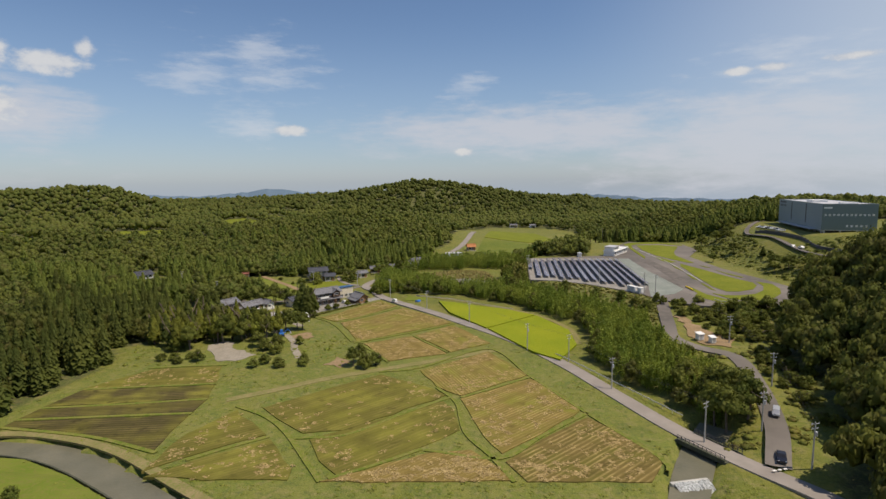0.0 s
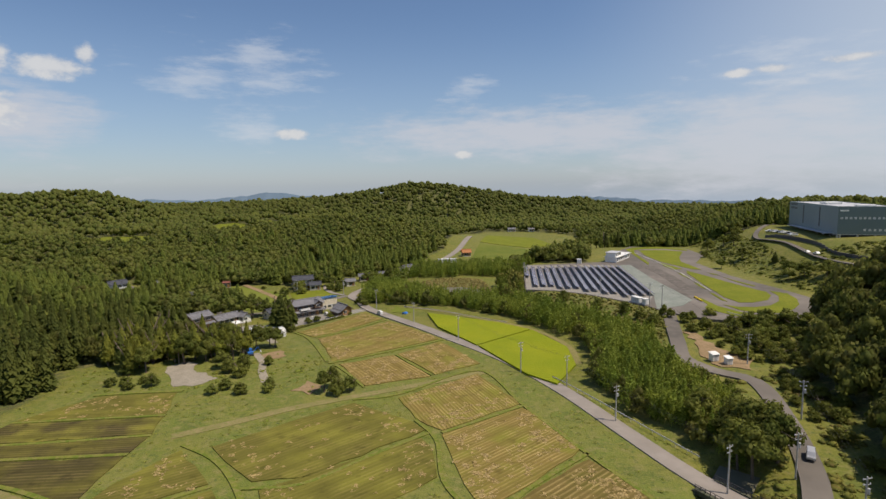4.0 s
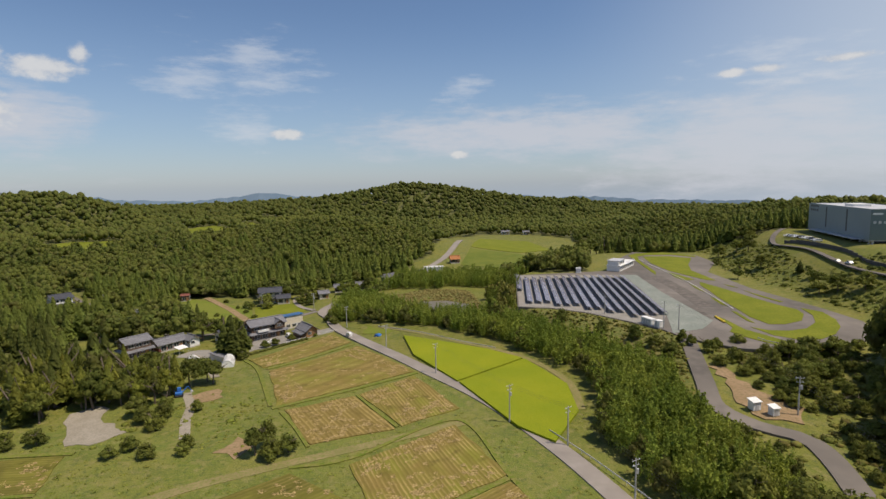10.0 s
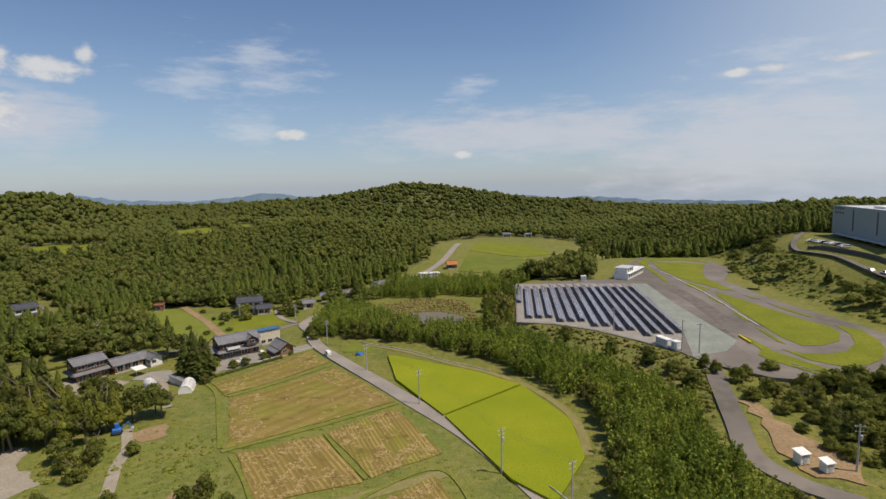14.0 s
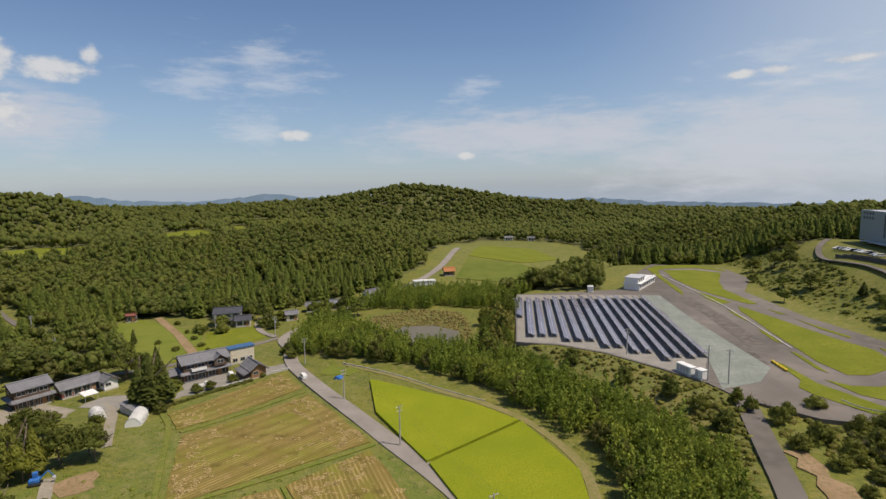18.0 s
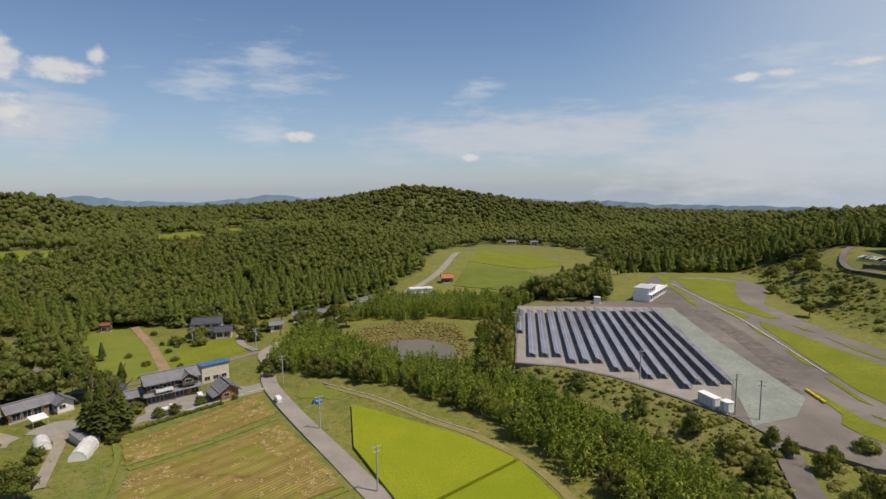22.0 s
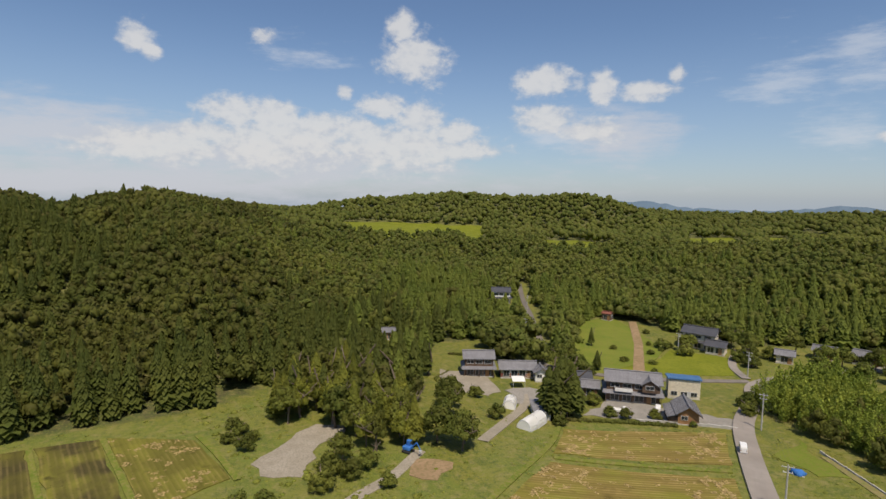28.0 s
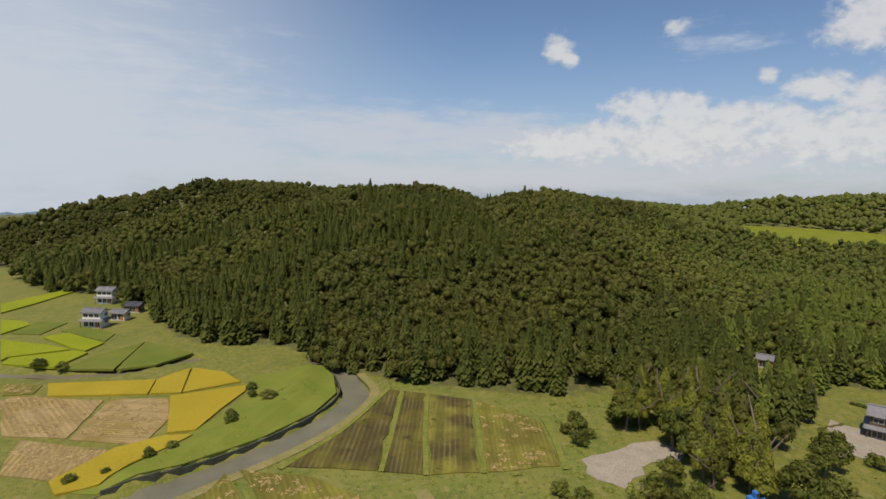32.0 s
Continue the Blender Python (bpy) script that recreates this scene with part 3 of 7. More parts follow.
CREEK = [(-60, -60), (-94.2, -12.1), (-98.0, 6.4), (-105.5, 18.6), (-116.4, 25.0), (-122.3, 32.3)]


def line_gap(x, y, pts):
    """Distance to a bent line."""
    best = np.full(np.shape(x), 1e9)
    for (ax, ay), (bx, by) in zip(pts, pts[1:]):
        t = np.clip(((x - ax) * (bx - ax) + (y - ay) * (by - ay)) / ((bx - ax) ** 2 + (by - ay) ** 2), 0, 1)
        best = np.minimum(best, np.hypot(x - ax - t * (bx - ax), y - ay - t * (by - ay)))
    return best


def height(x, y):
    """Height of the ground, with the stream beds cut into it."""
    x, y = np.asarray(x, float), np.asarray(y, float)
    return land(x, y) - 3.0 * ss((4.8 - line_gap(x, y, STREAM)) / 2.4) - 1.6 * ss((4.0 - line_gap(x, y, CREEK)) / 2.5)


def land(x, y):
    """Height of the bare ground."""
    x, y = np.asarray(x, float), np.asarray(y, float)
    h = -4.5 * ss((-x - 15) / 80) * ss((y - 180) / 50)
    # bank up to the levelled works ground and its lane
    top = np.interp(y, [60, 95, 130, 170, 222, 420, 470], [0.5, 1.5, 3.2, 5.2, 8, 8, 4])
    wide = np.interp(y, [95, 160, 190, 228, 240, 257, 300, 420], [10, 24, 28, 50, 40, 20, 14, 30])
    h = h + top * ss((x - east_edge(y) - 1) / wide)
    # hillside beyond the track, with the terrace of the warehouse
    u = x - track_edge(y)
    steep = np.interp(y, [60, 200, 230, 260, 480, 800], [22, 24, 16, 15, 15, -6])
    h = h + steep * ss(u / np.interp(y, [100, 200, 260], [55, 60, 50]))
    off = ss((u - 2) / 25)
    h = h + off * (bump(x, y, 330, 330, 120, 160, 14) + bump(x, y, 175, 110, 60, 90, 12))
    h = h + bump(x, y, 330, 575, 90, 80, 14) + bump(x, y, 250, 615, 90, 70, 9) + bump(x, y, 120, 620, 90, 60, 4)
    # wooded hills
    u = hill_foot(y) - x
    rise = np.interp(y, [-640, -576, -441, -370, -300, -255, -215, -150, -90, 150, 220, 320, 420, 700], [-20, -10, 0, 8, 22, 38, 43, 42, 40, 40, 30, 22, 14, 14])
    run = np.interp(y, [-150, 150, 220, 320, 420, 700], [190, 210, 420, 420, 300, 300])
    h = h + rise * ss(u / run) - rise * 0.8 * ss((u - 330) / 450) * ss((250 - y) / 60)
    # spurs and gullies down the slope, humps along the ridge
    fold = ss(u / 90) * ss((330 - y) / 80) * ss((y + 420) / 150)
    h = h + fold * (3.6 * np.sin(y * 0.062 + 1.3 * np.sin(x * 0.021) + 0.012 * x) + 2.4 * wobble(x, y, 0.047, 0.7)) * ss((560 - u) / 120)
    ridge = ss((u - 120) / 110) * ss((250 - y) / 60)
    h = h + ridge * (3.4 * np.sin(y * 0.033 + 2.0) + 2.2 * np.sin(y * 0.081 + 0.01 * x))
    h = h + bump(x, y, -130, 505, 95, 75, 23) + bump(x, y, -525, 630, 80, 85, 34) + bump(x, y, -640, 480, 120, 120, 34) + bump(x, y, -620, 560, 80, 80, 8) + bump(x, y, -690, 370, 70, 70, 12)
    h = h + bump(x, y, -160, 1080, 150, 130, 46) + bump(x, y, -420, 1000, 170, 130, 11) + bump(x, y, 60, 1120, 200, 120, 14)
    h = h + bump(x, y, -700, 850, 200, 120, 13)
    pond = ss((30 - np.hypot((x + 21) / 0.85, (y - 292) / 1.15)) / 10)
    h = h * (1 - pond) + pond * -1.6
    bank = ss((7 - line_gap(x, y, [(-118, 72), (-104, 76), (-80, 76), (-56, 68)])) / 6)
    h = h + 1.6 * bank
    far = np.hypot(x, y - 100)
    h = h - 0.062 * np.maximum(far - 1150, 0)
    return h


def grid_ground():
    """One sheet of land, fine near the valley and coarse far off."""
    def steps(lo, hi, c0, c1, fine):
        out = list(np.arange(c0, c1 + 0.1, fine))
        s, v = fine, c1
        while v < hi:
            s *= 1.12
            v += s
            out.append(v)
        s, v = fine, c0
        while v > lo:
            s *= 1.12
            v -= s
            out.insert(0, v)
        return np.array(out)
    xs, ys = steps(-4600, 4600, -260, 240, 3.0), steps(-4600, 4700, -80, 460, 3.0)
    gx, gy = np.meshgrid(xs, ys)
    gz = height(gx, gy)
    v = np.stack([gx.ravel(), gy.ravel(), gz.ravel()], -1)
    n, m = len(xs), len(ys)
    i = (np.arange(m - 1)[:, None] * n + np.arange(n - 1)[None]).ravel()
    faces = np.stack([i, i + 1, i + n + 1, i + n], -1)
    me = bpy.data.meshes.new("ground")
    me.from_pydata(v.tolist(), [], faces.tolist())
    me.shade_smooth()
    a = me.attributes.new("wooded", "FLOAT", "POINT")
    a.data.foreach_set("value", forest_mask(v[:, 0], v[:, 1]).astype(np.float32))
    a = me.attributes.new("lush", "FLOAT", "POINT")
    a.data.foreach_set("value", (inside(v[:, 0], v[:, 1], LUSH) | inside(v[:, 0], v[:, 1], SOUTH_GREEN)).astype(np.float32) * (0.75 + 0.25 * wobble(v[:, 0], v[:, 1], 0.2, 1.0)).astype(np.float32))
    a = me.attributes.new("rough", "FLOAT", "POINT")
    r = inside(v[:, 0], v[:, 1], SCRUB_BANK) | inside(v[:, 0], v[:, 1], BAMBOO_BELT) | inside(v[:, 0], v[:, 1], POND_EDGE)
    a.data.foreach_set("value", r.astype(np.float32))
    return me


# ---- land cover ----
BAMBOO_BELT = [(-62, 272), (-40, 264), (-12, 252), (10, 234), (34, 208), (36.5, 190), (35.5, 172), (33.2, 161.5), (37.2, 151.8), (42.2, 142.8), (48.8, 131.8), (54.8, 120), (61, 120), (64, 136), (65, 148), (59, 158), (55, 168), (56, 196), (42, 222), (22, 246), (10, 262), (-5, 270), (-30, 284), (-48, 300), (-66, 318), (-70, 296)]
SCRUB_BANK = [(16, 258), (43, 248), (64, 226), (68, 212), (60, 190), (57, 196), (42, 222), (22, 246), (10, 262)]
POND_EDGE = [(-50, 292), (-47, 325), (-30, 336), (-8, 330), (0, 300), (-2, 276), (-12, 264), (-28, 274)]
VILLAGE = [(-82, 187), (-70, 207), (-58, 253), (-66, 282), (-84, 300), (-92, 322), (-104, 328), (-140, 327), (-168, 322), (-164, 300), (-126, 264), (-117, 247), (-128, 236), (-158, 246), (-162, 228), (-130, 206), (-108, 199)]
SOUTH_GREEN = [(-112, 142), (-80, 149), (-62, 150), (-36, 150), (-40, 178), (-80, 184), (-88, 171), (-106, 164), (-122, 160)]
LUSH = [(-125, 96), (-60, 76), (-30, 66), (10, 66), (44, 84), (52, 104), (34, 158), (-6, 204), (-52, 254), (-80, 228), (-76, 196), (-60, 186), (-66, 150), (-112, 146)]
GROVE = [(-103, 156), (-124, 166), (-126, 184), (-108, 188), (-86, 186), (-74, 180), (-80, 172), (-93, 173)]
SIDE_ROAD = [(-80, 296), (-90, 280), (-98, 268), (-112, 254), (-126, 250), (-139, 263), (-157, 273), (-184, 290), (-220, 311), (-250, 330)]
CLEAR_SPOTS = [(-207, 289, 9), (-198, 284, 7), (-159, 207, 9), (-150, 203, 7), (-72, 348, 11), (-84, 345, 9), (-88, 328, 8), (-61, 371, 10), (-219, 296, 9), (-171, 212, 9), (-163, 318, 6), (-177.1, -56.9, 9), (-142.2, -28.1, 9), (-153.6, -27.7, 9), (-166.2, -32.3, 9), (-95, 168, 5), (-114, 318, 10)]
NORTH_VALLEY = [(-38, 395), (-30, 380), (8, 372), (60, 430), (100, 470), (90, 520), (30, 600), (-20, 640), (-28, 560), (-30, 470)]
GOLF = [[(-362, 620), (-352, 680), (-290, 622), (-240, 530), (-275, 505)], [(-344, 715), (-330, 735), (-268, 650), (-282, 628)], [(-362, 815), (-328, 818), (-290, 755), (-318, 745)],
        [(-400, 462), (-350, 506), (-292, 452), (-325, 405)], [(-560, 310), (-540, 365), (-498, 455), (-440, 420), (-362, 386), (-372, 366), (-418, 372), (-440, 330), (-480, 292)]]
CLEARINGS = [[(-228, 282), (-212, 282), (-206, 305), (-228, 308)], [(-178, 200), (-160, 204), (-166, 222), (-182, 216)]]


def forest_mask(x, y):
    x, y = np.asarray(x, float), np.asarray(y, float)
    w = 4 * wobble(x, y, 0.09)
    f = (x < west_edge(y) - 3 + w)
    f &= ~((y > 405) & (x > -40))
    # hill east of the lane, and the woods behind the track
    lane = np.interp(y, [40, 85, 100, 125, 150, 173, 200, 212, 230], [70, 70, 74, 81, 88, 94, 114, 128, 400])
    f |= (x > lane + w) & (y < 214) & (y > 34 + 2 * w)
    f |= (y > 436 + w) & (x > np.interp(y, [430, 470, 600, 700], [62, 104, 60, -40]))
    f |= (y > 350) & (y < 436) & (x > np.interp(y, [350, 436], [255, 150]) + w)
    f |= (x > 262 + w) & (y > 200)
    f |= (y > 640 + 5 * w)
    f |= (y > 345) & (y < 400) & (x > 12) & (x < 60 + w)
    for p in (VILLAGE, SOUTH_GREEN, *GOLF, *CLEARINGS, POND_EDGE, NORTH_VALLEY):
        f &= ~inside(x, y, p)
    for cx, cy, r in CLEAR_SPOTS:
        f &= np.hypot(x - cx, y - cy) > r
    f &= (line_gap(x, y, SIDE_ROAD) > 4.5) & (line_gap(x, y, [(-77, 297), (-72, 325), (-58, 365), (-42, 405), (-33, 450), (-30, 520)]) > 5)
    return f


# ---- ground, roads, fields ----
def finish(ob, material):
    if ob.data.materials:
        ob.data.materials[0] = material
    else:
        ob.data.materials.append(material)
    return ob


ground = finish(new("ground", grid_ground()), LAND)
tagged(ground, "rolling valley land under woods and grass", "ground", kind="structure")


def resample(pts, step):
    """Points along a smooth line through the given ones."""
    p = np.array(pts, float)
    q = np.vstack([2 * p[0] - p[1], p, 2 * p[-1] - p[-2]])
    out = []
    for a, b, c, d in zip(q, q[1:], q[2:], q[3:]):
        n = max(2, int(np.linalg.norm(c - b) / step))
        for t in np.arange(n) / n:
            out.append(0.5 * (2 * b + (c - a) * t + (2 * a - 5 * b + 4 * c - d) * t * t + (3 * b - a - 3 * c + d) * t ** 3))
    return np.array(out + [p[-1]])


def ribbon(name, pts, width, lift, material, thick=0.5, step=3.0, across=4, drop=0.0):
    """A strip of paving laid along a line on the land."""
    line = resample(pts, step)
    t = np.gradient(line, axis=0)
    t /= np.linalg.norm(t, axis=1)[:, None]
    side = np.stack([-t[:, 1], t[:, 0]], -1)
    w = np.interp(np.linspace(0, 1, len(line)), np.linspace(0, 1, len(width)), width) if isinstance(width, (list, tuple)) else np.full(len(line), width)
    verts, faces = [], []
    k = across + 1
    for i, (p, s) in enumerate(zip(line, side)):
        zc = max(float(land(*(p + s * o * w[i] / 2))) for o in (-1, 0, 1)) + drop
        for j in range(k):
            q = p + s * w[i] * (j / across - 0.5)
            verts.append((q[0], q[1], zc + lift))
        for j in (0, across):
            q = p + s * w[i] * (j / across - 0.5)
            verts.append((q[0], q[1], zc + lift - thick))
    m = k + 2
    for i in range(len(line) - 1):
        a, b = i * m, (i + 1) * m
        for j in range(across):
            faces.append((a + j, b + j, b + j + 1, a + j + 1))
        faces.append((a + k, b + k, b, a))
        faces.append((a + across, b + across, b + k + 1, a + k + 1))
    me = bpy.data.meshes.new(name)
    me.from_pydata(verts, [], faces)
    return finish(new(name, me), material)


def ragged(o, amp, step=2.5):
    """The outline with uneven, slightly wavering sides."""
    rng = np.random.default_rng(int(abs(o[0][0] * 13 + o[0][1] * 7)))
    out = []
    for (ax, ay), (bx, by) in zip(o, list(o[1:]) + [o[0]]):
        n = max(1, int(math.hypot(bx - ax, by - ay) / step))
        nx, ny = (by - ay) / max(n * step, 1e-6), (ax - bx) / max(n * step, 1e-6)
        for k in range(n):
            t, q = k / n, rng.normal(0, amp) if k else 0.3 * rng.normal(0, amp)
            out.append((ax + (bx - ax) * t + nx * q, ay + (by - ay) * t + ny * q))
    return out


MAIN_ROAD = [(78, 62), (66.5, 87), (52.4, 106.3), (45.2, 117.6), (37, 134), (25, 158), (8, 184), (-13, 207), (-32, 228), (-48, 247), (-59, 262), (-68, 280), (-77, 297), (-72, 325), (-58, 365), (-42, 405), (-33, 450), (-30, 520)]
LANE = [(61, 100), (67, 115), (72, 136), (74, 156), (66, 163), (61, 172), (63, 185), (66, 202), (70, 224)]
tagged(ribbon("road", MAIN_ROAD, 4.6, 0.25, ASPHALT), "grey worn asphalt valley road", "road", kind="structure")
tagged(ribbon("lane", LANE, 4.6, 0.3, TRACK_ASPHALT), "grey asphalt lane climbing the bank", "road", kind="structure")


def patch(name, outline, lift, material, thick=0.6, step=4.0, flat=None):
    """A level or draped slab with the given outline, cut fine enough to follow the land."""
    bm = bmesh.new()
    vs = [bm.verts.new((x, y, 0)) for x, y in outline]
    f = bm.faces.new(vs)
    f.normal_update()
    if f.normal.z < 0:
        f.normal_flip()
    lo, hi = np.min(outline, 0), np.max(outline, 0)
    for axis, (a, b) in enumerate(zip(lo, hi)):
        for c in np.arange(a + step, b - 0.3 * step, step):
            co, no = [0, 0, 0], [0, 0, 0]
            co[axis], no[axis] = c, 1
            bmesh.ops.bisect_plane(bm, geom=bm.verts[:] + bm.edges[:] + bm.faces[:], plane_co=co, plane_no=no)
    ext = bmesh.ops.extrude_face_region(bm, geom=bm.faces[:])
    new_vs = {e for e in ext["geom"] if isinstance(e, bmesh.types.BMVert)}
    for v in bm.verts:
        z = float(land(v.co.x, v.co.y)) if flat is None else flat
        v.co.z = z + (lift if v in new_vs else lift - thick)
    bmesh.ops.recalc_face_normals(bm, faces=bm.faces[:])
    me = bpy.data.meshes.new(name)
    bm.to_mesh(me)
    bm.free()
    return finish(new(name, me), material)


def tilt_of(o):
    """Direction in degrees of a field's longest side."""
    p = np.array(o, float)
    e = np.roll(p, -1, 0) - p
    k = np.argmax(np.hypot(*e.T))
    return math.degrees(math.atan2(e[k, 1], e[k, 0]))


TAN, PALE, REGROWTH = (0.195, 0.145, 0.042), (0.4, 0.305, 0.12), (0.18, 0.172, 0.03)
DARK_EARTH, OLIVE = (0.066, 0.056, 0.022), (0.122, 0.112, 0.024)
# outline, turn of the rows, kind of ground
FIELDS = [
    ([(-77, 221), (-57, 252), (-45.5, 237.5), (-66, 209)], 57, TAN, REGROWTH),
    ([(-62, 205), (-41, 232), (-15.5, 204), (-46.5, 175.5)], 57, TAN, REGROWTH),
    ([(-43, 173), (-28, 183), (-13, 165), (-30, 156)], 130, TAN, TAN),
    ([(-26.5, 184.5), (-14.5, 200), (1, 178), (-11.5, 166.8)], 120, TAN, REGROWTH),
    ([(-53.8, 116.8), (-41.9, 131.3), (-29.5, 143.8), (-12.3, 134.4), (-8.2, 130.1), (-28.9, 106.9), (-38.3, 104.4), (-44.3, 108.8)], 48, OLIVE, REGROWTH),
    ([(-18.3, 148.0), (1.0, 168.0), (13.4, 147.5), (-4.4, 130.5), (-11.5, 136.1)], 120, TAN, REGROWTH),
    ([(-35.7, 101.8), (-8.5, 126.2), (-5.4, 121.6), (-2.4, 110.3), (-10.0, 101.1), (-24.2, 87.5), (-30.3, 93.1)], 48, OLIVE, REGROWTH),
    ([(-3.9, 127.9), (14.1, 144.2), (20.8, 135.3), (26.0, 124.9), (16.0, 110.9), (7.3, 100.8), (2.9, 108.5)], 48, TAN, REGROWTH),
    ([(8.3, 97.3), (15.8, 106.9), (27.4, 119.8), (34.0, 111.9), (38.9, 103.2), (39.0, 99.7), (35.3, 93.0), (12.5, 90.4)], 48, (0.15, 0.112, 0.036), OLIVE),
    ([(-26.8, 85.9), (-8.3, 98.6), (0.4, 100.9), (4.6, 96.6), (9.3, 90.4)], 48, TAN, TAN),
    ([(-65.0, 100.9), (-59.7, 115.4), (-45.9, 103.1), (-58.7, 91.1), (-63.8, 84.9)], 40, OLIVE, REGROWTH),
    ([(-62.4, 83.2), (-56.7, 89.8), (-44.3, 101.4), (-34.0, 89.6), (-33.3, 85.4)], 40, OLIVE, REGROWTH),
    ([(-111, 100.3), (-111, 103), (-70, 111.3), (-67, 93.4), (-86, 98.4)], 12, DARK_EARTH, OLIVE),
    ([(-111, 104.2), (-111, 110), (-71, 120.2), (-70, 112.6)], 12, DARK_EARTH, OLIVE),
    ([(-111, 111.3), (-110, 122.8), (-74.5, 130.8), (-71, 121.6)], 12, DARK_EARTH, REGROWTH),
    ([(-110, 124.1), (-101, 141), (-81, 146), (-75, 132.2)], 12, OLIVE, REGROWTH),
    ([(-77.5, 9.3), (-80.6, 9.7), (-84.5, 32.6), (-66.0, 41.7), (-63.5, 27.9)], 60, (0.3, 0.225, 0.11), TAN),
    ([(-85.1, 34.6), (-89.7, 47.3), (-79.9, 55.6), (-68.2, 59.7), (-65.6, 43.5)], 100, (0.3, 0.225, 0.11), TAN),
    ([(-62.4, 33.9), (-63.6, 55.0), (-51.8, 54.7), (-50.9, 43.5)], 30, (0.27, 0.2, 0.1), TAN),
    ([(-86.5, -2.3), (-89.1, 9.1), (-83.4, 12.6), (-80.1, 6.0)], 30, OLIVE, REGROWTH),
]


def outer_hull(o, d):
    """The outline, shrunk by d metres."""
    p = np.array(o, float)
    c = p.mean(0)
    return c + (p - c) * (1 - d / np.linalg.norm(p - c, axis=1))[:, None]


STRAW_SPOTS = []
for k, (o, turn, earth, extra) in enumerate(FIELDS):
    stuff = banded("stubble rows", earth, PALE if earth != PALE else (0.55, 0.42, 0.24), extra, turn, 0.95 if k % 2 else 1.15, 1.0 + 0.7 * (k % 3), 0.2 if earth in (OLIVE, DARK_EARTH) else 0.68)
    tagged(patch("stubble_field", ragged([tuple(q) for q in outer_hull(o, 0.3 if earth in (OLIVE, DARK_EARTH) else -0.35)], 0.22, 4.0), 0.22, stuff), "harvested rice field with rows of straw stubble", "field", kind="structure")
    h = outer_hull(o, 1.6)
    for a, b in zip(h, np.roll(h, -1, 0)):
        edge = math.degrees(math.atan2(*(b - a)[::-1]))
        across = abs(math.sin(radians(edge - turn)))
        dull = {DARK_EARTH: 0.0, OLIVE: 0.4}.get(earth, 1.0)
        n = int(np.linalg.norm(b - a) * dull * (7.0 if across > 0.6 else 1.0))
        t = RNG.random(n)
        inward = (h.mean(0) - 0.5 * (a + b)) / np.linalg.norm(h.mean(0) - 0.5 * (a + b))
        row = RNG.integers(0, 3, n)[:, None]
        sway = np.sin(11 * t[:, None] + 1.9 * row + k) + 0.6 * np.sin(27 * t[:, None] + row)
        q = a + (b - a) * t[:, None] + RNG.normal(0, 0.28, (n, 2)) + inward * (0.4 + 2.3 * row + 0.9 * sway)
        STRAW_SPOTS += q[RNG.random(n) < 0.35 + 0.6 * (np.sin(5 * t + 2 * k) > -0.3)].tolist()
    m = int(34 * dull)
    q = h.mean(0) + (RNG.random((m, 1)) * (h[RNG.integers(0, len(h), m)] - h.mean(0)))
    STRAW_SPOTS += q.tolist()

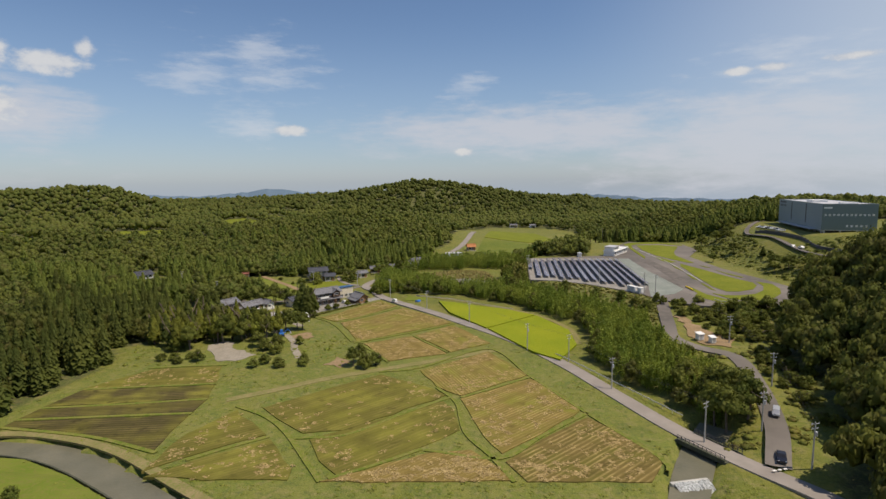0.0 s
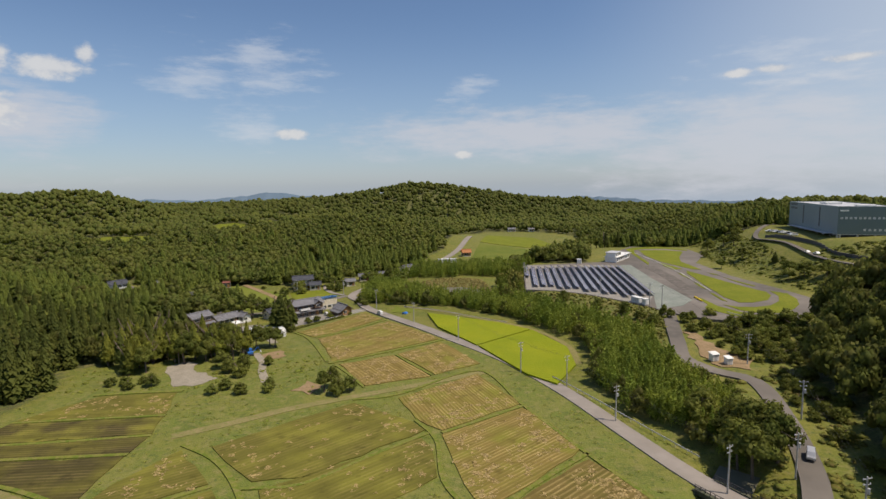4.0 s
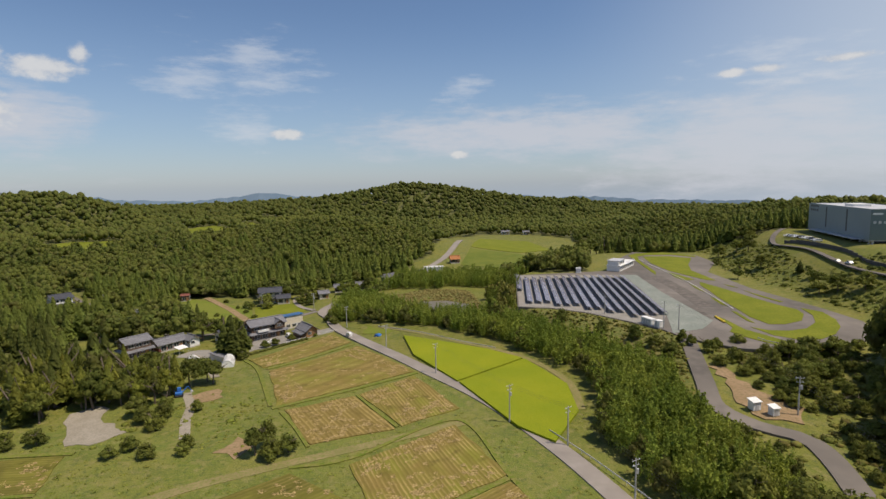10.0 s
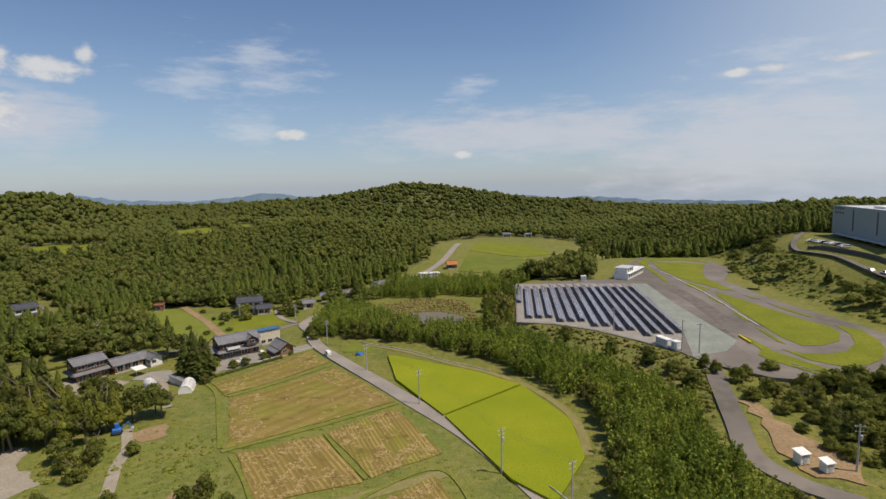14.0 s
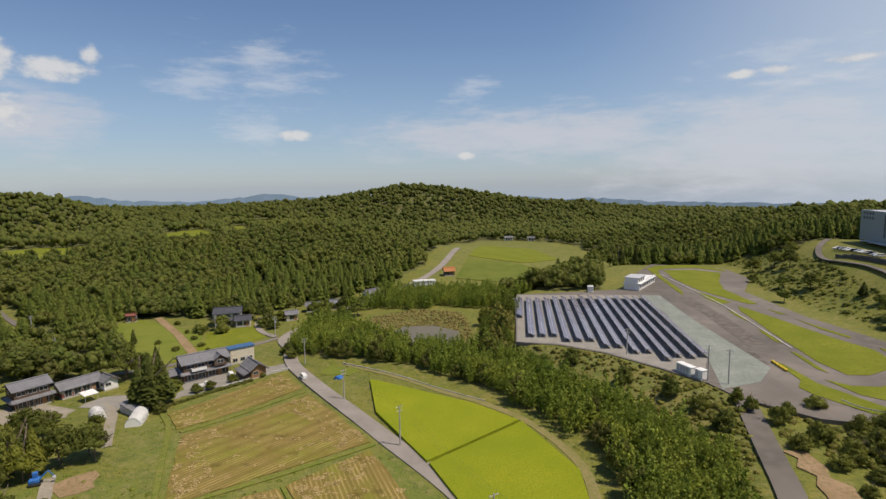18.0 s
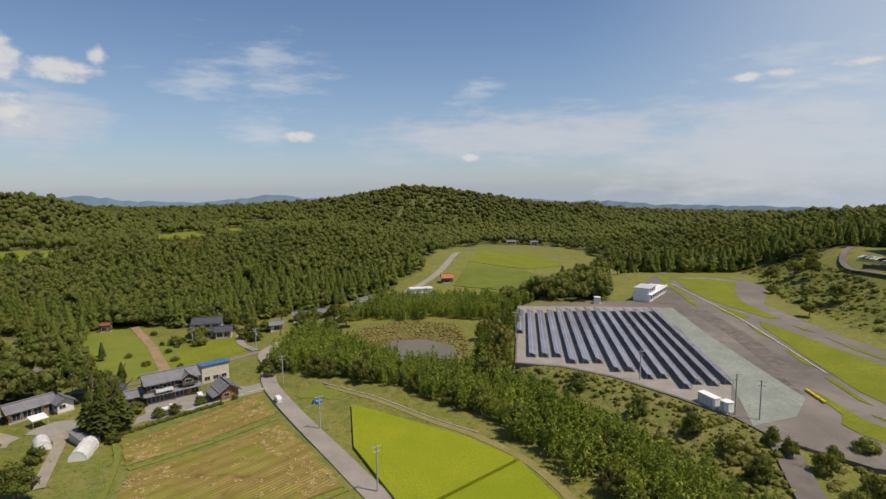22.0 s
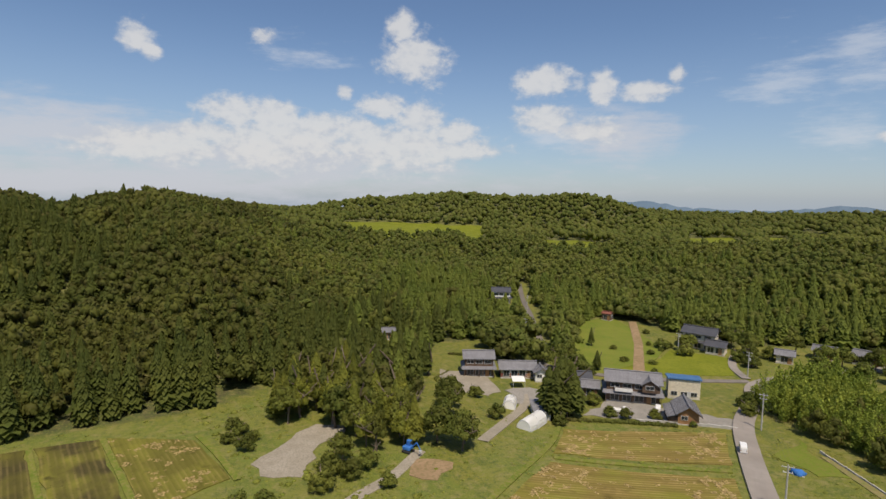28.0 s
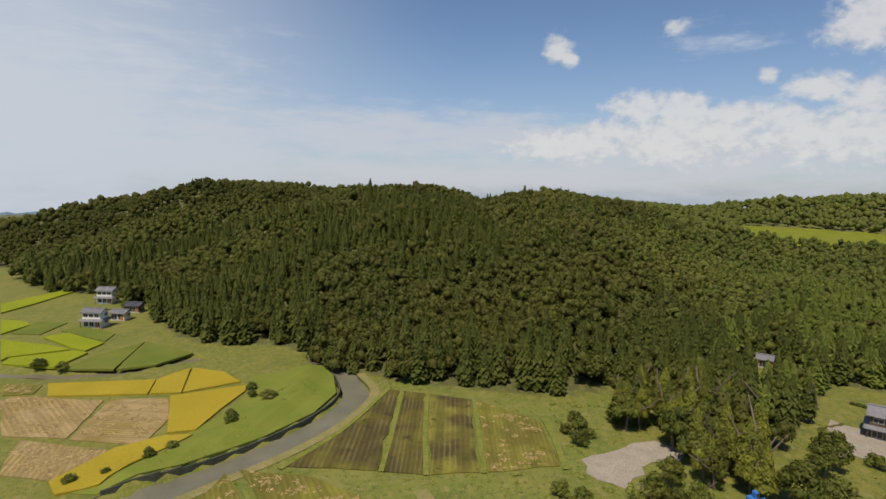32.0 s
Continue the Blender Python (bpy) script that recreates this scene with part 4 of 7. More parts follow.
GREEN_CROPS = [
    ("rice_field", [(-26, 242), (-18, 219), (-1, 196), (18, 218), (6, 227)], 0.75, RICE, "bright yellow-green standing rice"),
    ("rice_field", [(-0.4, 195.3), (16, 168), (24, 161), (31, 178), (30, 196), (21, 213), (18.7, 217.3)], 0.75, RICE, "bright yellow-green standing rice"),
    ("rice_field", [(-82.8, 17.5), (-90.7, 40.5), (-100.1, 35.0), (-89.8, 9.7)], 0.5, GOLD_RICE, "golden ripe rice"),
    ("rice_field", [(-100.3, 35.3), (-108.8, 37.1), (-110.8, 37.9), (-93.9, 48.1), (-91.0, 40.8)], 0.5, GOLD_RICE, "golden ripe rice"),
    ("rice_field", [(-111.1, 38.4), (-110.6, 49.1), (-104.9, 58.4), (-94.1, 48.4)], 0.5, GOLD_RICE, "golden ripe rice"),
    ("rice_field", [(-91.0, 47.1), (-103.2, 61.6), (-99.3, 63.5), (-87.5, 64.5), (-76.0, 66.2), (-73.2, 61.2)], 0.5, GOLD_RICE, "golden ripe rice"),
    ("rice_field", [(-72.0, 61.4), (-73.9, 67.1), (-63.8, 66.4), (-52.1, 64.5), (-47.8, 59.3), (-50.8, 54.6), (-64.3, 55.7)], 0.5, GOLD_RICE, "golden ripe rice beside the mound"),
    ("rice_field", [(-98.7, -17.9), (-103.3, -20.8), (-114.7, -8.7), (-114.3, -2.7), (-100.1, -0.0)], 0.6, RICE, "yellow-green standing rice"),
    ("rice_field", [(-118.0, -42.7), (-117.5, -22.0), (-115.7, -11.3), (-104.1, -22.2), (-101.2, -21.1)], 0.6, RICE, "yellow-green standing rice"),
    ("rice_field", [(-124.4, -32.4), (-131.0, -28.7), (-124.4, -6.7), (-115.5, -5.1), (-116.8, -11.6)], 0.6, RICE, "yellow-green standing rice"),
    ("rice_field", [(-139.1, -69.8), (-139.6, -58.3), (-136.1, -51.9), (-123.3, -49.6)], 0.6, RICE, "yellow-green standing rice"),
    ("crop_field", [(-125.3, -48.1), (-141.0, -53.9), (-142.8, -42.2), (-127.0, -36.9)], 0.35, YOUNG_CROP, "low dark green field crop"),
    ("crop_field", [(-133.1, -34.4), (-140.8, -33.7), (-135.6, -13.0), (-126.4, -8.3)], 0.35, YOUNG_CROP, "low dark green field crop"),
    ("crop_field", [(-100.3, 2.8), (-112.5, 1.3), (-129.7, 4.8), (-104.0, 17.0)], 0.35, YOUNG_CROP, "low dark green field crop"),
    ("crop_field", [(-104.1, 17.9), (-129.9, 5.8), (-123.6, 28.8), (-110.8, 25.7)], 0.35, YOUNG_CROP, "low olive field crop"),
    ("rice_field", [(-160.0, -96.7), (-191.4, -98.6), (-190.7, -91.0), (-164.2, -83.7), (-147.5, -80.6)], 0.6, RICE, "far yellow-green rice"),
    ("crop_field", [(-20, 412), (18, 402), (40, 440), (20, 470), (-18, 480)], 0.3, YOUNG_CROP, "green valley pasture"),
    ("crop_field", [(-18, 486), (22, 476), (48, 500), (30, 560), (-16, 580)], 0.3, LAWN, "yellow-green valley pasture"),
]
for nm, o, lift, stuff, label in GREEN_CROPS:
    tagged(patch(nm, o, lift, stuff), label, "field", kind="structure")
tagged(patch("meadow", [(-166, 300), (-166, 324), (-118, 303), (-110, 290), (-106, 256), (-121, 261)], 0.15, MEADOW), "bright green mown meadow", "meadow", kind="structure")
tagged(patch("meadow", [(-116, 304), (-99, 315), (-86, 298), (-107, 262), (-109, 290)], 0.15, LAWN), "mown yellow-green meadow", "meadow", kind="structure")
tagged(patch("meadow", [(-111, 58), (-116, 67), (-124, 73.5), (-117.5, 80.5), (-105, 87), (-92, 87), (-77.6, 82.2), (-61.4, 74), (-50, 66), (-49, 60), (-69, 64.5), (-86, 66.5), (-101, 65)], 0.15, MEADOW, step=3.0), "bright green grassy mound beside the stream", "meadow", kind="structure")
for o in GOLF:
    tagged(patch("fairway", ragged(o, 4.0, 14.0), 0.3, LAWN, step=12), "mown fairway between the woods", "lawn", kind="structure")
tagged(patch("earth_patch", [(-156.1, 324.3), (-154.3, 327.3), (-125.8, 300.5), (-98.2, 271.4), (-99.9, 267.7), (-127.5, 297.5)], 0.25, DIRT), "bare earth strip across the meadow", "earth", kind="structure")

# works ground with the panels and the kart track, levelled
YARD = [(17, 258), (30, 256), (43, 249), (55, 237), (64, 227), (68, 218), (80, 208), (92, 206), (110, 209), (128, 226), (133, 242), (130, 262), (121, 300), (118, 345), (134, 380), (133, 412), (97, 428), (84, 400), (66, 347), (17, 332)]
tagged(patch("works_yard", YARD, 0.25, TRACK_ASPHALT, flat=8.0, thick=1.2), "brown-grey asphalt of an old kart track", "yard", kind="structure")
ON_YARD = [
    ("gravel_pad", [(17.5, 258.5), (30, 257), (43, 250), (55, 238), (63.5, 228.5), (70, 246), (72, 300), (69, 334), (17.5, 331)], GREY_GRAVEL, "grey crushed stone under the panels"),
    ("concrete_apron", [(70.5, 247), (66, 223), (77, 229), (84, 240), (80, 290), (79, 334), (70, 334), (72.5, 300)], GREEN_CONCRETE, "grey-green weathered concrete strip"),
    ("track_lawn", [(98.4, 404.5), (115, 406), (126, 397), (115.5, 369), (111, 349.5), (113, 319), (109, 319.5), (106, 327), (99, 348), (96.5, 375)], LAWN, "bright mown grass inside the track"),
    ("track_lawn", [(97.2, 344.5), (100, 335), (103.8, 321.4), (98.3, 318), (96.5, 328)], LAWN, "lens of mown grass between the lanes"),
    ("track_lawn", [(104, 315), (109.6, 295.5), (112.5, 282), (116.5, 267), (120, 258.5), (118.8, 251), (113.4, 241.5), (105.5, 236.2), (100.4, 236), (98.4, 246), (99, 259), (99.6, 277), (101, 293.5), (101.5, 306)], LAWN, "long bright mown infield of the kart track"),
    ("track_lawn", [(122.5, 261), (127, 255), (125.5, 244), (121.6, 234), (115.2, 225), (108, 219), (101.5, 217.5), (95.7, 222.3), (93, 232), (96.8, 228.3), (103, 228), (110, 231.4), (116.7, 239.4), (121, 249.5)], LAWN, "bright crescent of grass in the hairpin"),
    ("track_lawn", [(97.6, 309), (98.6, 300), (98.2, 289), (97, 297)], LAWN, "narrow strip of mown grass"),
    ("track_lawn", [(96.6, 279), (97.8, 277), (97.2, 263), (96, 266)], LAWN, "narrow strip of mown grass"),
    ("track_lawn", [(95.6, 255), (96.8, 253.5), (96.5, 237), (95.2, 240)], LAWN, "narrow strip of mown grass"),
    ("track_lawn", [(112.6, 309.5), (115, 305), (115.8, 300.5), (113.6, 303)], LAWN, "small island of mown grass"),
    ("track_lawn", [(115.6, 295), (118, 285), (121.5, 272), (120, 271), (117, 281)], LAWN, "narrow strip of mown grass"),
    ("track_lawn", [(87.2, 246), (88.6, 243), (90, 229), (96.5, 216), (104, 205.5), (101, 202.5), (91.5, 212), (85.4, 221.5), (84.2, 226), (87, 231)], LAWN, "overgrown grass strip beside the barriers"),
    ("track_lawn", [(88.8, 334), (90.5, 410), (98, 421), (117, 425.5), (132, 408), (130, 402), (118, 413.5), (101.5, 411), (95, 404), (92.2, 383), (91.4, 345)], LAWN, "mown grass round the head of the track"),
    ("worn_patch", [(84, 330), (86.5, 300), (86, 262), (92, 262), (93, 296), (91, 330)], DARK_PATCH, "darker resurfaced strip of the old paddock"),
    ("worn_patch", [(80, 262), (85.5, 262), (85, 242), (79, 246)], DARK_PATCH, "darker resurfaced patch of asphalt"),
]
for nm, o, stuff, label in ON_YARD:
    tagged(patch(nm, o, {"track_lawn": 0.36, "worn_patch": 0.28}.get(nm, 0.31), stuff, flat=8.0, thick=0.08), label, "ground", kind="structure")
tagged(ribbon("kerb", [(93, 392), (97, 341), (98.6, 312), (97.6, 258)], 0.35, 0.46, CONCRETE, drop=0.0, thick=0.2), "pale concrete kerb line", "kerb", kind="structure")

# low grassy banks between the paddies
for line, wd in (([(-111, 103.6), (-90, 108), (-70, 112)], 1.3), ([(-111, 110.6), (-90, 115.6), (-71, 120.9)], 1.3), ([(-110, 123.4), (-92, 127.6), (-74.6, 131.5)], 1.3), ([(-103, 141.6), (-92, 144.6), (-80, 147)], 1.5),
                 ([(-111, 99.6), (-86, 97.7), (-66, 92.6)], 1.3), ([(-64, 207), (-54, 221), (-43.3, 234.7)], 1.4), ([(-47, 173.6), (-30, 188), (-14, 203)], 1.4), ([(-27.3, 184.2), (-20, 175), (-12.3, 166)], 1.0),
                 ([(-79, 221), (-68, 208), (-48, 175)], 1.4), ([(-44, 172), (-37, 164), (-30, 154.6)], 1.0),
                 ([(-60.8, 117.3), (-50.8, 112.3), (-42.4, 104.8), (-32.9, 93.1), (-27.1, 85.7)], 1.4), ([(-7.4, 128.5), (-18.8, 115.8), (-28.2, 104.9), (-39.2, 102.1)], 1.1), ([(-11.6, 135.0), (-5.2, 125.5), (-1.4, 109.2), (4.7, 99.4), (9.8, 89.8)], 1.1), ([(14.1, 145.9), (4.2, 136.6), (-4.3, 128.9)], 1.1), ([(27.5, 122.6), (15.7, 109.1), (7.0, 98.4), (-9.2, 100.1)], 1.1), ([(-9.9, 100.5), (-18.9, 92.4), (-25.9, 86.9)], 1.1), ([(-45.1, 102.3), (-51.6, 96.5), (-57.7, 90.4)], 1.1), ([(-30.5, 145.7), (-19.1, 150.6), (1.2, 171.1), (14.6, 145.9), (28.0, 121.4), (39.2, 102.6), (39.7, 97.1)], 1.1)):
    tagged(ribbon("grass_bank", line, 0.85 * wd, 0.27, BANK, step=2.5, across=2), "low grassy bank between the paddies", "bank", kind="structure")

# gravel, paths and yards
PATCHES = [
    ("gravel_lot", [(-76, 158), (-78, 153), (-85, 150), (-91, 157), (-98, 166), (-95, 171), (-90, 170), (-85, 162), (-80, 160)], 0.12, GRAVEL, "pale gravel lot with tyre marks"),
    ("gravel_yard", [(-130, 214), (-123, 226), (-106, 222), (-104, 216), (-112, 206)], 0.12, GRAVEL, "pale gravel forecourt"),
    ("farm_yard", [(-83, 232), (-62, 254), (-56, 256), (-60, 262), (-72, 258), (-88, 247)], 0.15, GREY_GRAVEL, "grey gravel farmyard"),
    ("farm_yard", [(-107, 224), (-97, 221), (-92, 226), (-100, 234), (-106, 232)], 0.15, GREY_GRAVEL, "grey paved yard between sheds"),
    ("earth_patch", [(-73, 180), (-68, 176), (-64, 180), (-69, 186)], 0.12, DIRT, "bare brown earth heap"),
    ("earth_patch", [(-50, 150), (-44, 148), (-42, 155), (-48, 158)], 0.12, DIRT, "bare brown earth patch"),
    ("earth_patch", [(67, 196), (71, 196), (73, 182), (80, 172), (76, 164), (69, 166), (66, 174), (68, 185)], 0.25, DIRT, "bare reddish earth beside the lane"),
    ("gravel_lot", [(-46, 262), (-40, 256), (-30, 252), (-34, 247), (-44, 250)], 0.12, MEADOW, "weedy garden plot"),
]
for nm, o, lift, stuff, label in PATCHES:
    tagged(patch(nm, ragged(o, 0.6), lift, stuff, step=3.0), label, "ground", kind="structure")
for nm, line, wd, stuff, label in (
        ("path", [(-60, 156), (-66, 166), (-69, 173), (-76, 182)], 2.4, GRAVEL, "gravel farm path"),
        ("path", [(-76, 197), (-82, 205), (-88, 213), (-95, 222), (-104, 228)], 2.6, GRAVEL, "pale concrete path between the sheds"),
        ("side_road", SIDE_ROAD, 2.6, TRACK_ASPHALT, "narrow grey side road"),
        ("side_road", [(-82, 298), (-92, 306), (-100, 318), (-104, 330)], 2.6, ASPHALT, "narrow drive to a house"),
        ("field_path", [(-66, 121), (-57, 128), (-45, 138.5), (-30, 148.5), (-18, 156), (-6, 164), (3, 170)], 2.8, TAN_VERGE, "trodden tan track between the fields"),
        ("field_path", [(-38, 257.5), (-29, 252), (-17, 245), (-3, 235.5), (9, 228.3), (21, 217.3), (30.6, 199), (32, 180)], 2.2, TAN_VERGE, "trodden tan verge along the rice"),
        ("field_path", [(-38, 73.6), (-57, 83.4), (-73, 91.6), (-90, 96.6), (-108, 96.8), (-121, 87.5)], 2.4, TAN_VERGE, "bare tan bank beside the stream"),
        ("warehouse_road", [(160, 262), (157, 290), (160, 330), (158, 360), (172, 392), (200, 425)], 2.6, TRACK_ASPHALT, "access road of the warehouse")):
    tagged(ribbon(nm, line, wd, 0.3 if "road" in nm else 0.1, stuff), label, "road", kind="structure")

# water
def water_ribbon(name, pts, width, drop, material, label):
    return tagged(ribbon(name, pts, width, 0.0, material, thick=0.3, drop=drop), label, "water", kind="structure")


water_ribbon("stream", STREAM, 7.2, -1.2, STREAM_WATER, "shallow grey-green stream")
water_ribbon("creek", CREEK, 4.4, -1.2, WATER, "narrow dark creek")
tagged(patch("pond", [(-36, 289), (-30, 308), (-18, 311), (-6, 303), (-3, 280), (-11, 266), (-26, 276)], 0.12, WATER, step=5, flat=-1.3), "still murky pond", "water", kind="structure")
# ---- builders ----
def part(name, bm, material, parent, label="", smooth=False):
    """Links a bmesh as one mesh object under a thing or under a part."""
    me = bpy.data.meshes.new(name)
    bm.to_mesh(me)
    bm.free()
    me.materials.append(material)
    if smooth:
        me.shade_smooth()
    ob = new(name, me)
    ob.parent = parent
    if label:
        ob["label"] = label
    return ob


def share(name, me, parent, m):
    ob = new(name, me)
    ob.parent = parent
    ob.matrix_basis = m
    return ob


def thing(name, label, category, x, y, z, turn=0.0, group=""):
    ob = new(name)
    ob.empty_display_size = 0.5
    ob.matrix_basis = pose(x, y, z, 0, 0, turn)
    return tagged(ob, label, category, group)


def box(x0, x1, y0, y1, z0, z1, bevel=0.0, bm=None):
    bm = bm or bmesh.new()
    r = bmesh.ops.create_cube(bm, size=1)
    for v in r["verts"]:
        v.co = Vector((x0 + (v.co.x + 0.5) * (x1 - x0), y0 + (v.co.y + 0.5) * (y1 - y0), z0 + (v.co.z + 0.5) * (z1 - z0)))
    if bevel:
        bmesh.ops.bevel(bm, geom=list({e for v in r["verts"] for e in v.link_edges}), offset=bevel, segments=1, affect="EDGES")
    return bm


def tube(a, b, r0, r1, n=8, bm=None):
    bm = bm or bmesh.new()
    a, b = Vector(a), Vector(b)
    d = (b - a).normalized()
    u = d.orthogonal().normalized()
    w = d.cross(u)
    rings = [[bm.verts.new(p + (u * math.cos(t) + w * math.sin(t)) * r) for t in np.arange(n) * math.tau / n] for p, r in ((a, r0), (b, r1))]
    for i in range(n):
        bm.faces.new((rings[0][i], rings[0][(i + 1) % n], rings[1][(i + 1) % n], rings[1][i]))
    bm.faces.new(rings[1])
    bm.faces.new(rings[0][::-1])
    return bm


def slab(pts, thick, bm=None):
    """A sloping plate over the given corner points, thick metres deep."""
    bm = bm or bmesh.new()
    up = [bm.verts.new(p) for p in pts]
    dn = [bm.verts.new((p[0], p[1], p[2] - thick)) for p in pts]
    bm.faces.new(up)
    bm.faces.new(dn[::-1])
    for i in range(len(pts)):
        j = (i + 1) % len(pts)
        bm.faces.new((up[i], dn[i], dn[j], up[j]))
    bmesh.ops.recalc_face_normals(bm, faces=bm.faces[:])
    return bm


def tiled_slope(name, x0, x1, y0, z0, y1, z1, material, parent, label="", rib=0.45):
    """A tiled roof slope from the eaves (y0, z0) to the ridge (y1, z1), with raised tile courses running up it."""
    roof = part(name, slab([(x0, y0, z0), (x1, y0, z0), (x1, y1, z1), (x0, y1, z1)], 0.16), material, parent, label)
    bm = slab([(-0.07, y0, z0 + 0.07), (0.07, y0, z0 + 0.07), (0.07, y1, z1 + 0.07), (-0.07, y1, z1 + 0.07)], 0.09)
    me = bpy.data.meshes.new("tile_course")
    bm.to_mesh(me)
    bm.free()
    me.materials.append(material)
    n = max(2, int((x1 - x0) / rib))
    for i in range(n + 1):
        share("tile_course", me, roof, Matrix.Translation((x0 + (x1 - x0) * i / n, 0, 0)))
    return roof


def gable_walls(w, d, h, peak, bm=None):
    bm = bm or bmesh.new()
    v = [bm.verts.new(p) for p in ((-w / 2, -d / 2, 0), (w / 2, -d / 2, 0), (w / 2, d / 2, 0), (-w / 2, d / 2, 0), (-w / 2, -d / 2, h), (w / 2, -d / 2, h), (w / 2, d / 2, h), (-w / 2, d / 2, h), (-w / 2, 0, peak), (w / 2, 0, peak))]
    for f in ((0, 1, 5, 4), (2, 3, 7, 6), (1, 2, 6, 9, 5), (3, 0, 4, 8, 7), (4, 5, 9, 8), (6, 7, 8, 9), (3, 2, 1, 0)):
        bm.faces.new([v[i] for i in f])
    return bm


def window(parent, x, y, z, w, h, face, frame_mat=None):
    """A framed window with a pane, proud of a wall. face: which local side it looks to, '-y', '+y', '-x' or '+x'."""
    def turned(bm):
        a = {"-y": 0, "+x": 90, "+y": 180, "-x": -90}[face]
        bmesh.ops.transform(bm, matrix=pose(x, y, z, 0, 0, a), verts=bm.verts)
        return bm
    f = bmesh.new()
    for q in ((-w / 2 - 0.06, -w / 2 + 0.03, -h / 2, h / 2), (w / 2 - 0.03, w / 2 + 0.06, -h / 2, h / 2), (-0.03, 0.03, -h / 2, h / 2), (-w / 2 - 0.06, w / 2 + 0.06, h / 2 - 0.03, h / 2 + 0.06), (-w / 2 - 0.1, w / 2 + 0.1, -h / 2 - 0.06, -h / 2 + 0.03)):
        box(q[0], q[1], -0.09, 0.02, q[2], q[3], bm=f)
    fr = part("window", turned(f), frame_mat or METAL, parent)
    p = bmesh.new()
    box(-w / 2, w / 2, -0.05, 0.015, -h / 2, h / 2, bm=p)
    part("pane", turned(p), GLASS, fr, "dark window glass")
    return fr


def gable_house(name, label, x, y, turn, w, d, storeys, walls, roof, pent=True, over=0.7, lower=None, roof_label="", windows=3, balcony=False, z=None, group="houses of the hamlet", rise=0.42):
    """A house with its ridge along local x; the front looks to local -y."""
    base = float(land(x, y)) if z is None else z
    o = thing(name, label, "house", x, y, base + 0.1, turn, group)
    h = 2.9 * storeys
    peak = h + rise * d / 2
    part("foundation", box(-w / 2 - 0.1, w / 2 + 0.1, -d / 2 - 0.1, d / 2 + 0.1, -0.8, 0.35, 0.03), STONE, o)
    bm = gable_walls(w, d, h, peak)
    bmesh.ops.translate(bm, vec=(0, 0, 0.3), verts=bm.verts)
    part("wall", bm, walls, o)
    if lower:
        part("lower_wall", box(-w / 2 - 0.04, w / 2 + 0.04, -d / 2 - 0.04, d / 2 + 0.04, 0.36, 1.6), lower, o)
    z0 = h + 0.3 - rise * over
    zp = peak + 0.36
    r = tiled_slope("roof", -w / 2 - over, w / 2 + over, -d / 2 - over, z0 + 0.1, 0.05, zp, roof, o, roof_label)
    tiled_slope("roof", -w / 2 - over, w / 2 + over, d / 2 + over, z0 + 0.1, -0.05, zp, roof, o, roof_label)
    ridge = box(-w / 2 - over - 0.1, w / 2 + over + 0.1, -0.22, 0.22, zp - 0.05, zp + 0.28, 0.06)
    part("ridge_cap", ridge, roof, r)
    for sx in (-1, 1):
        part("barge_board", slab([(sx * (w / 2 + over), -d / 2 - over, z0 - 0.05), (sx * (w / 2 + over + 0.06), -d / 2 - over, z0 - 0.05), (sx * (w / 2 + over + 0.06), 0, zp - 0.1), (sx * (w / 2 + over), 0, zp - 0.1)], 0.2), DARK_WOOD, o)
    if pent and storeys > 1:
        for s, y0, y1 in ((-1, -d / 2 - 1.3, -d / 2 + 0.05), (1, d / 2 + 1.3, d / 2 - 0.05)):
            tiled_slope("pent_roof", -w / 2 - 0.9, w / 2 + 0.9, y0, 2.75, y1, 3.4, roof, o)
        for s in (-1, 1):
            part("pent_roof", slab([(s * (w / 2 + 1.2), -d / 2 - 1.0, 2.7), (s * (w / 2 + 1.2), d / 2 + 1.0, 2.7), (s * (w / 2 - 0.03), d / 2, 3.35), (s * (w / 2 - 0.03), -d / 2, 3.35)][::s], 0.15), roof, o)
        for k in range(3):
            px = -w / 2 - 0.2 + (w + 0.4) * k / 2
            part("porch_post", box(px - 0.08, px + 0.08, -d / 2 - 1.1, -d / 2 - 0.94, -0.1, 2.6), DARK_WOOD, o)
    for s in range(storeys):
        for k in range(windows):
            wx = w * ((k + 0.5) / windows - 0.5) * 0.92
            tall = 1.9 if s == 0 else 1.15
            window(o, wx, -d / 2 - 0.02 - (0.04 if lower else 0), 0.3 + 2.9 * s + (1.25 if s == 0 else 1.6), min(2.2, w / windows * 0.7), tall, "-y")
        for side, sx in (("-x", -w / 2 - 0.02), ("+x", w / 2 + 0.02)):
            window(o, sx * (1.006 if lower else 1), 0.2 * d, 0.3 + 2.9 * s + 1.6, 1.5, 1.0, side)
        window(o, -0.2 * w, d / 2 + 0.06, 0.3 + 2.9 * s + 1.6, 1.5, 1.0, "+y")
    part("door", box(0.3 * w - 0.6, 0.3 * w + 0.6, -d / 2 - 0.12, -d / 2 - 0.02, 0.2, 2.3), BROWN_WOOD, o, "sliding wooden front door")
    if balcony:
        b = part("balcony", box(-0.35 * w, -0.02 * w, -d / 2 - 1.5, -d / 2, 3.45, 3.6, 0.02), METAL, o)
        part("parapet", box(-0.35 * w, -0.02 * w, -d / 2 - 1.5, -d / 2 - 1.42, 3.6, 4.5, 0.02), WHITE, b, "white balcony screen")
        part("parapet", box(-0.35 * w, -0.35 * w + 0.08, -d / 2 - 1.5, -d / 2, 3.6, 4.5, 0.02), WHITE, b)
    return o


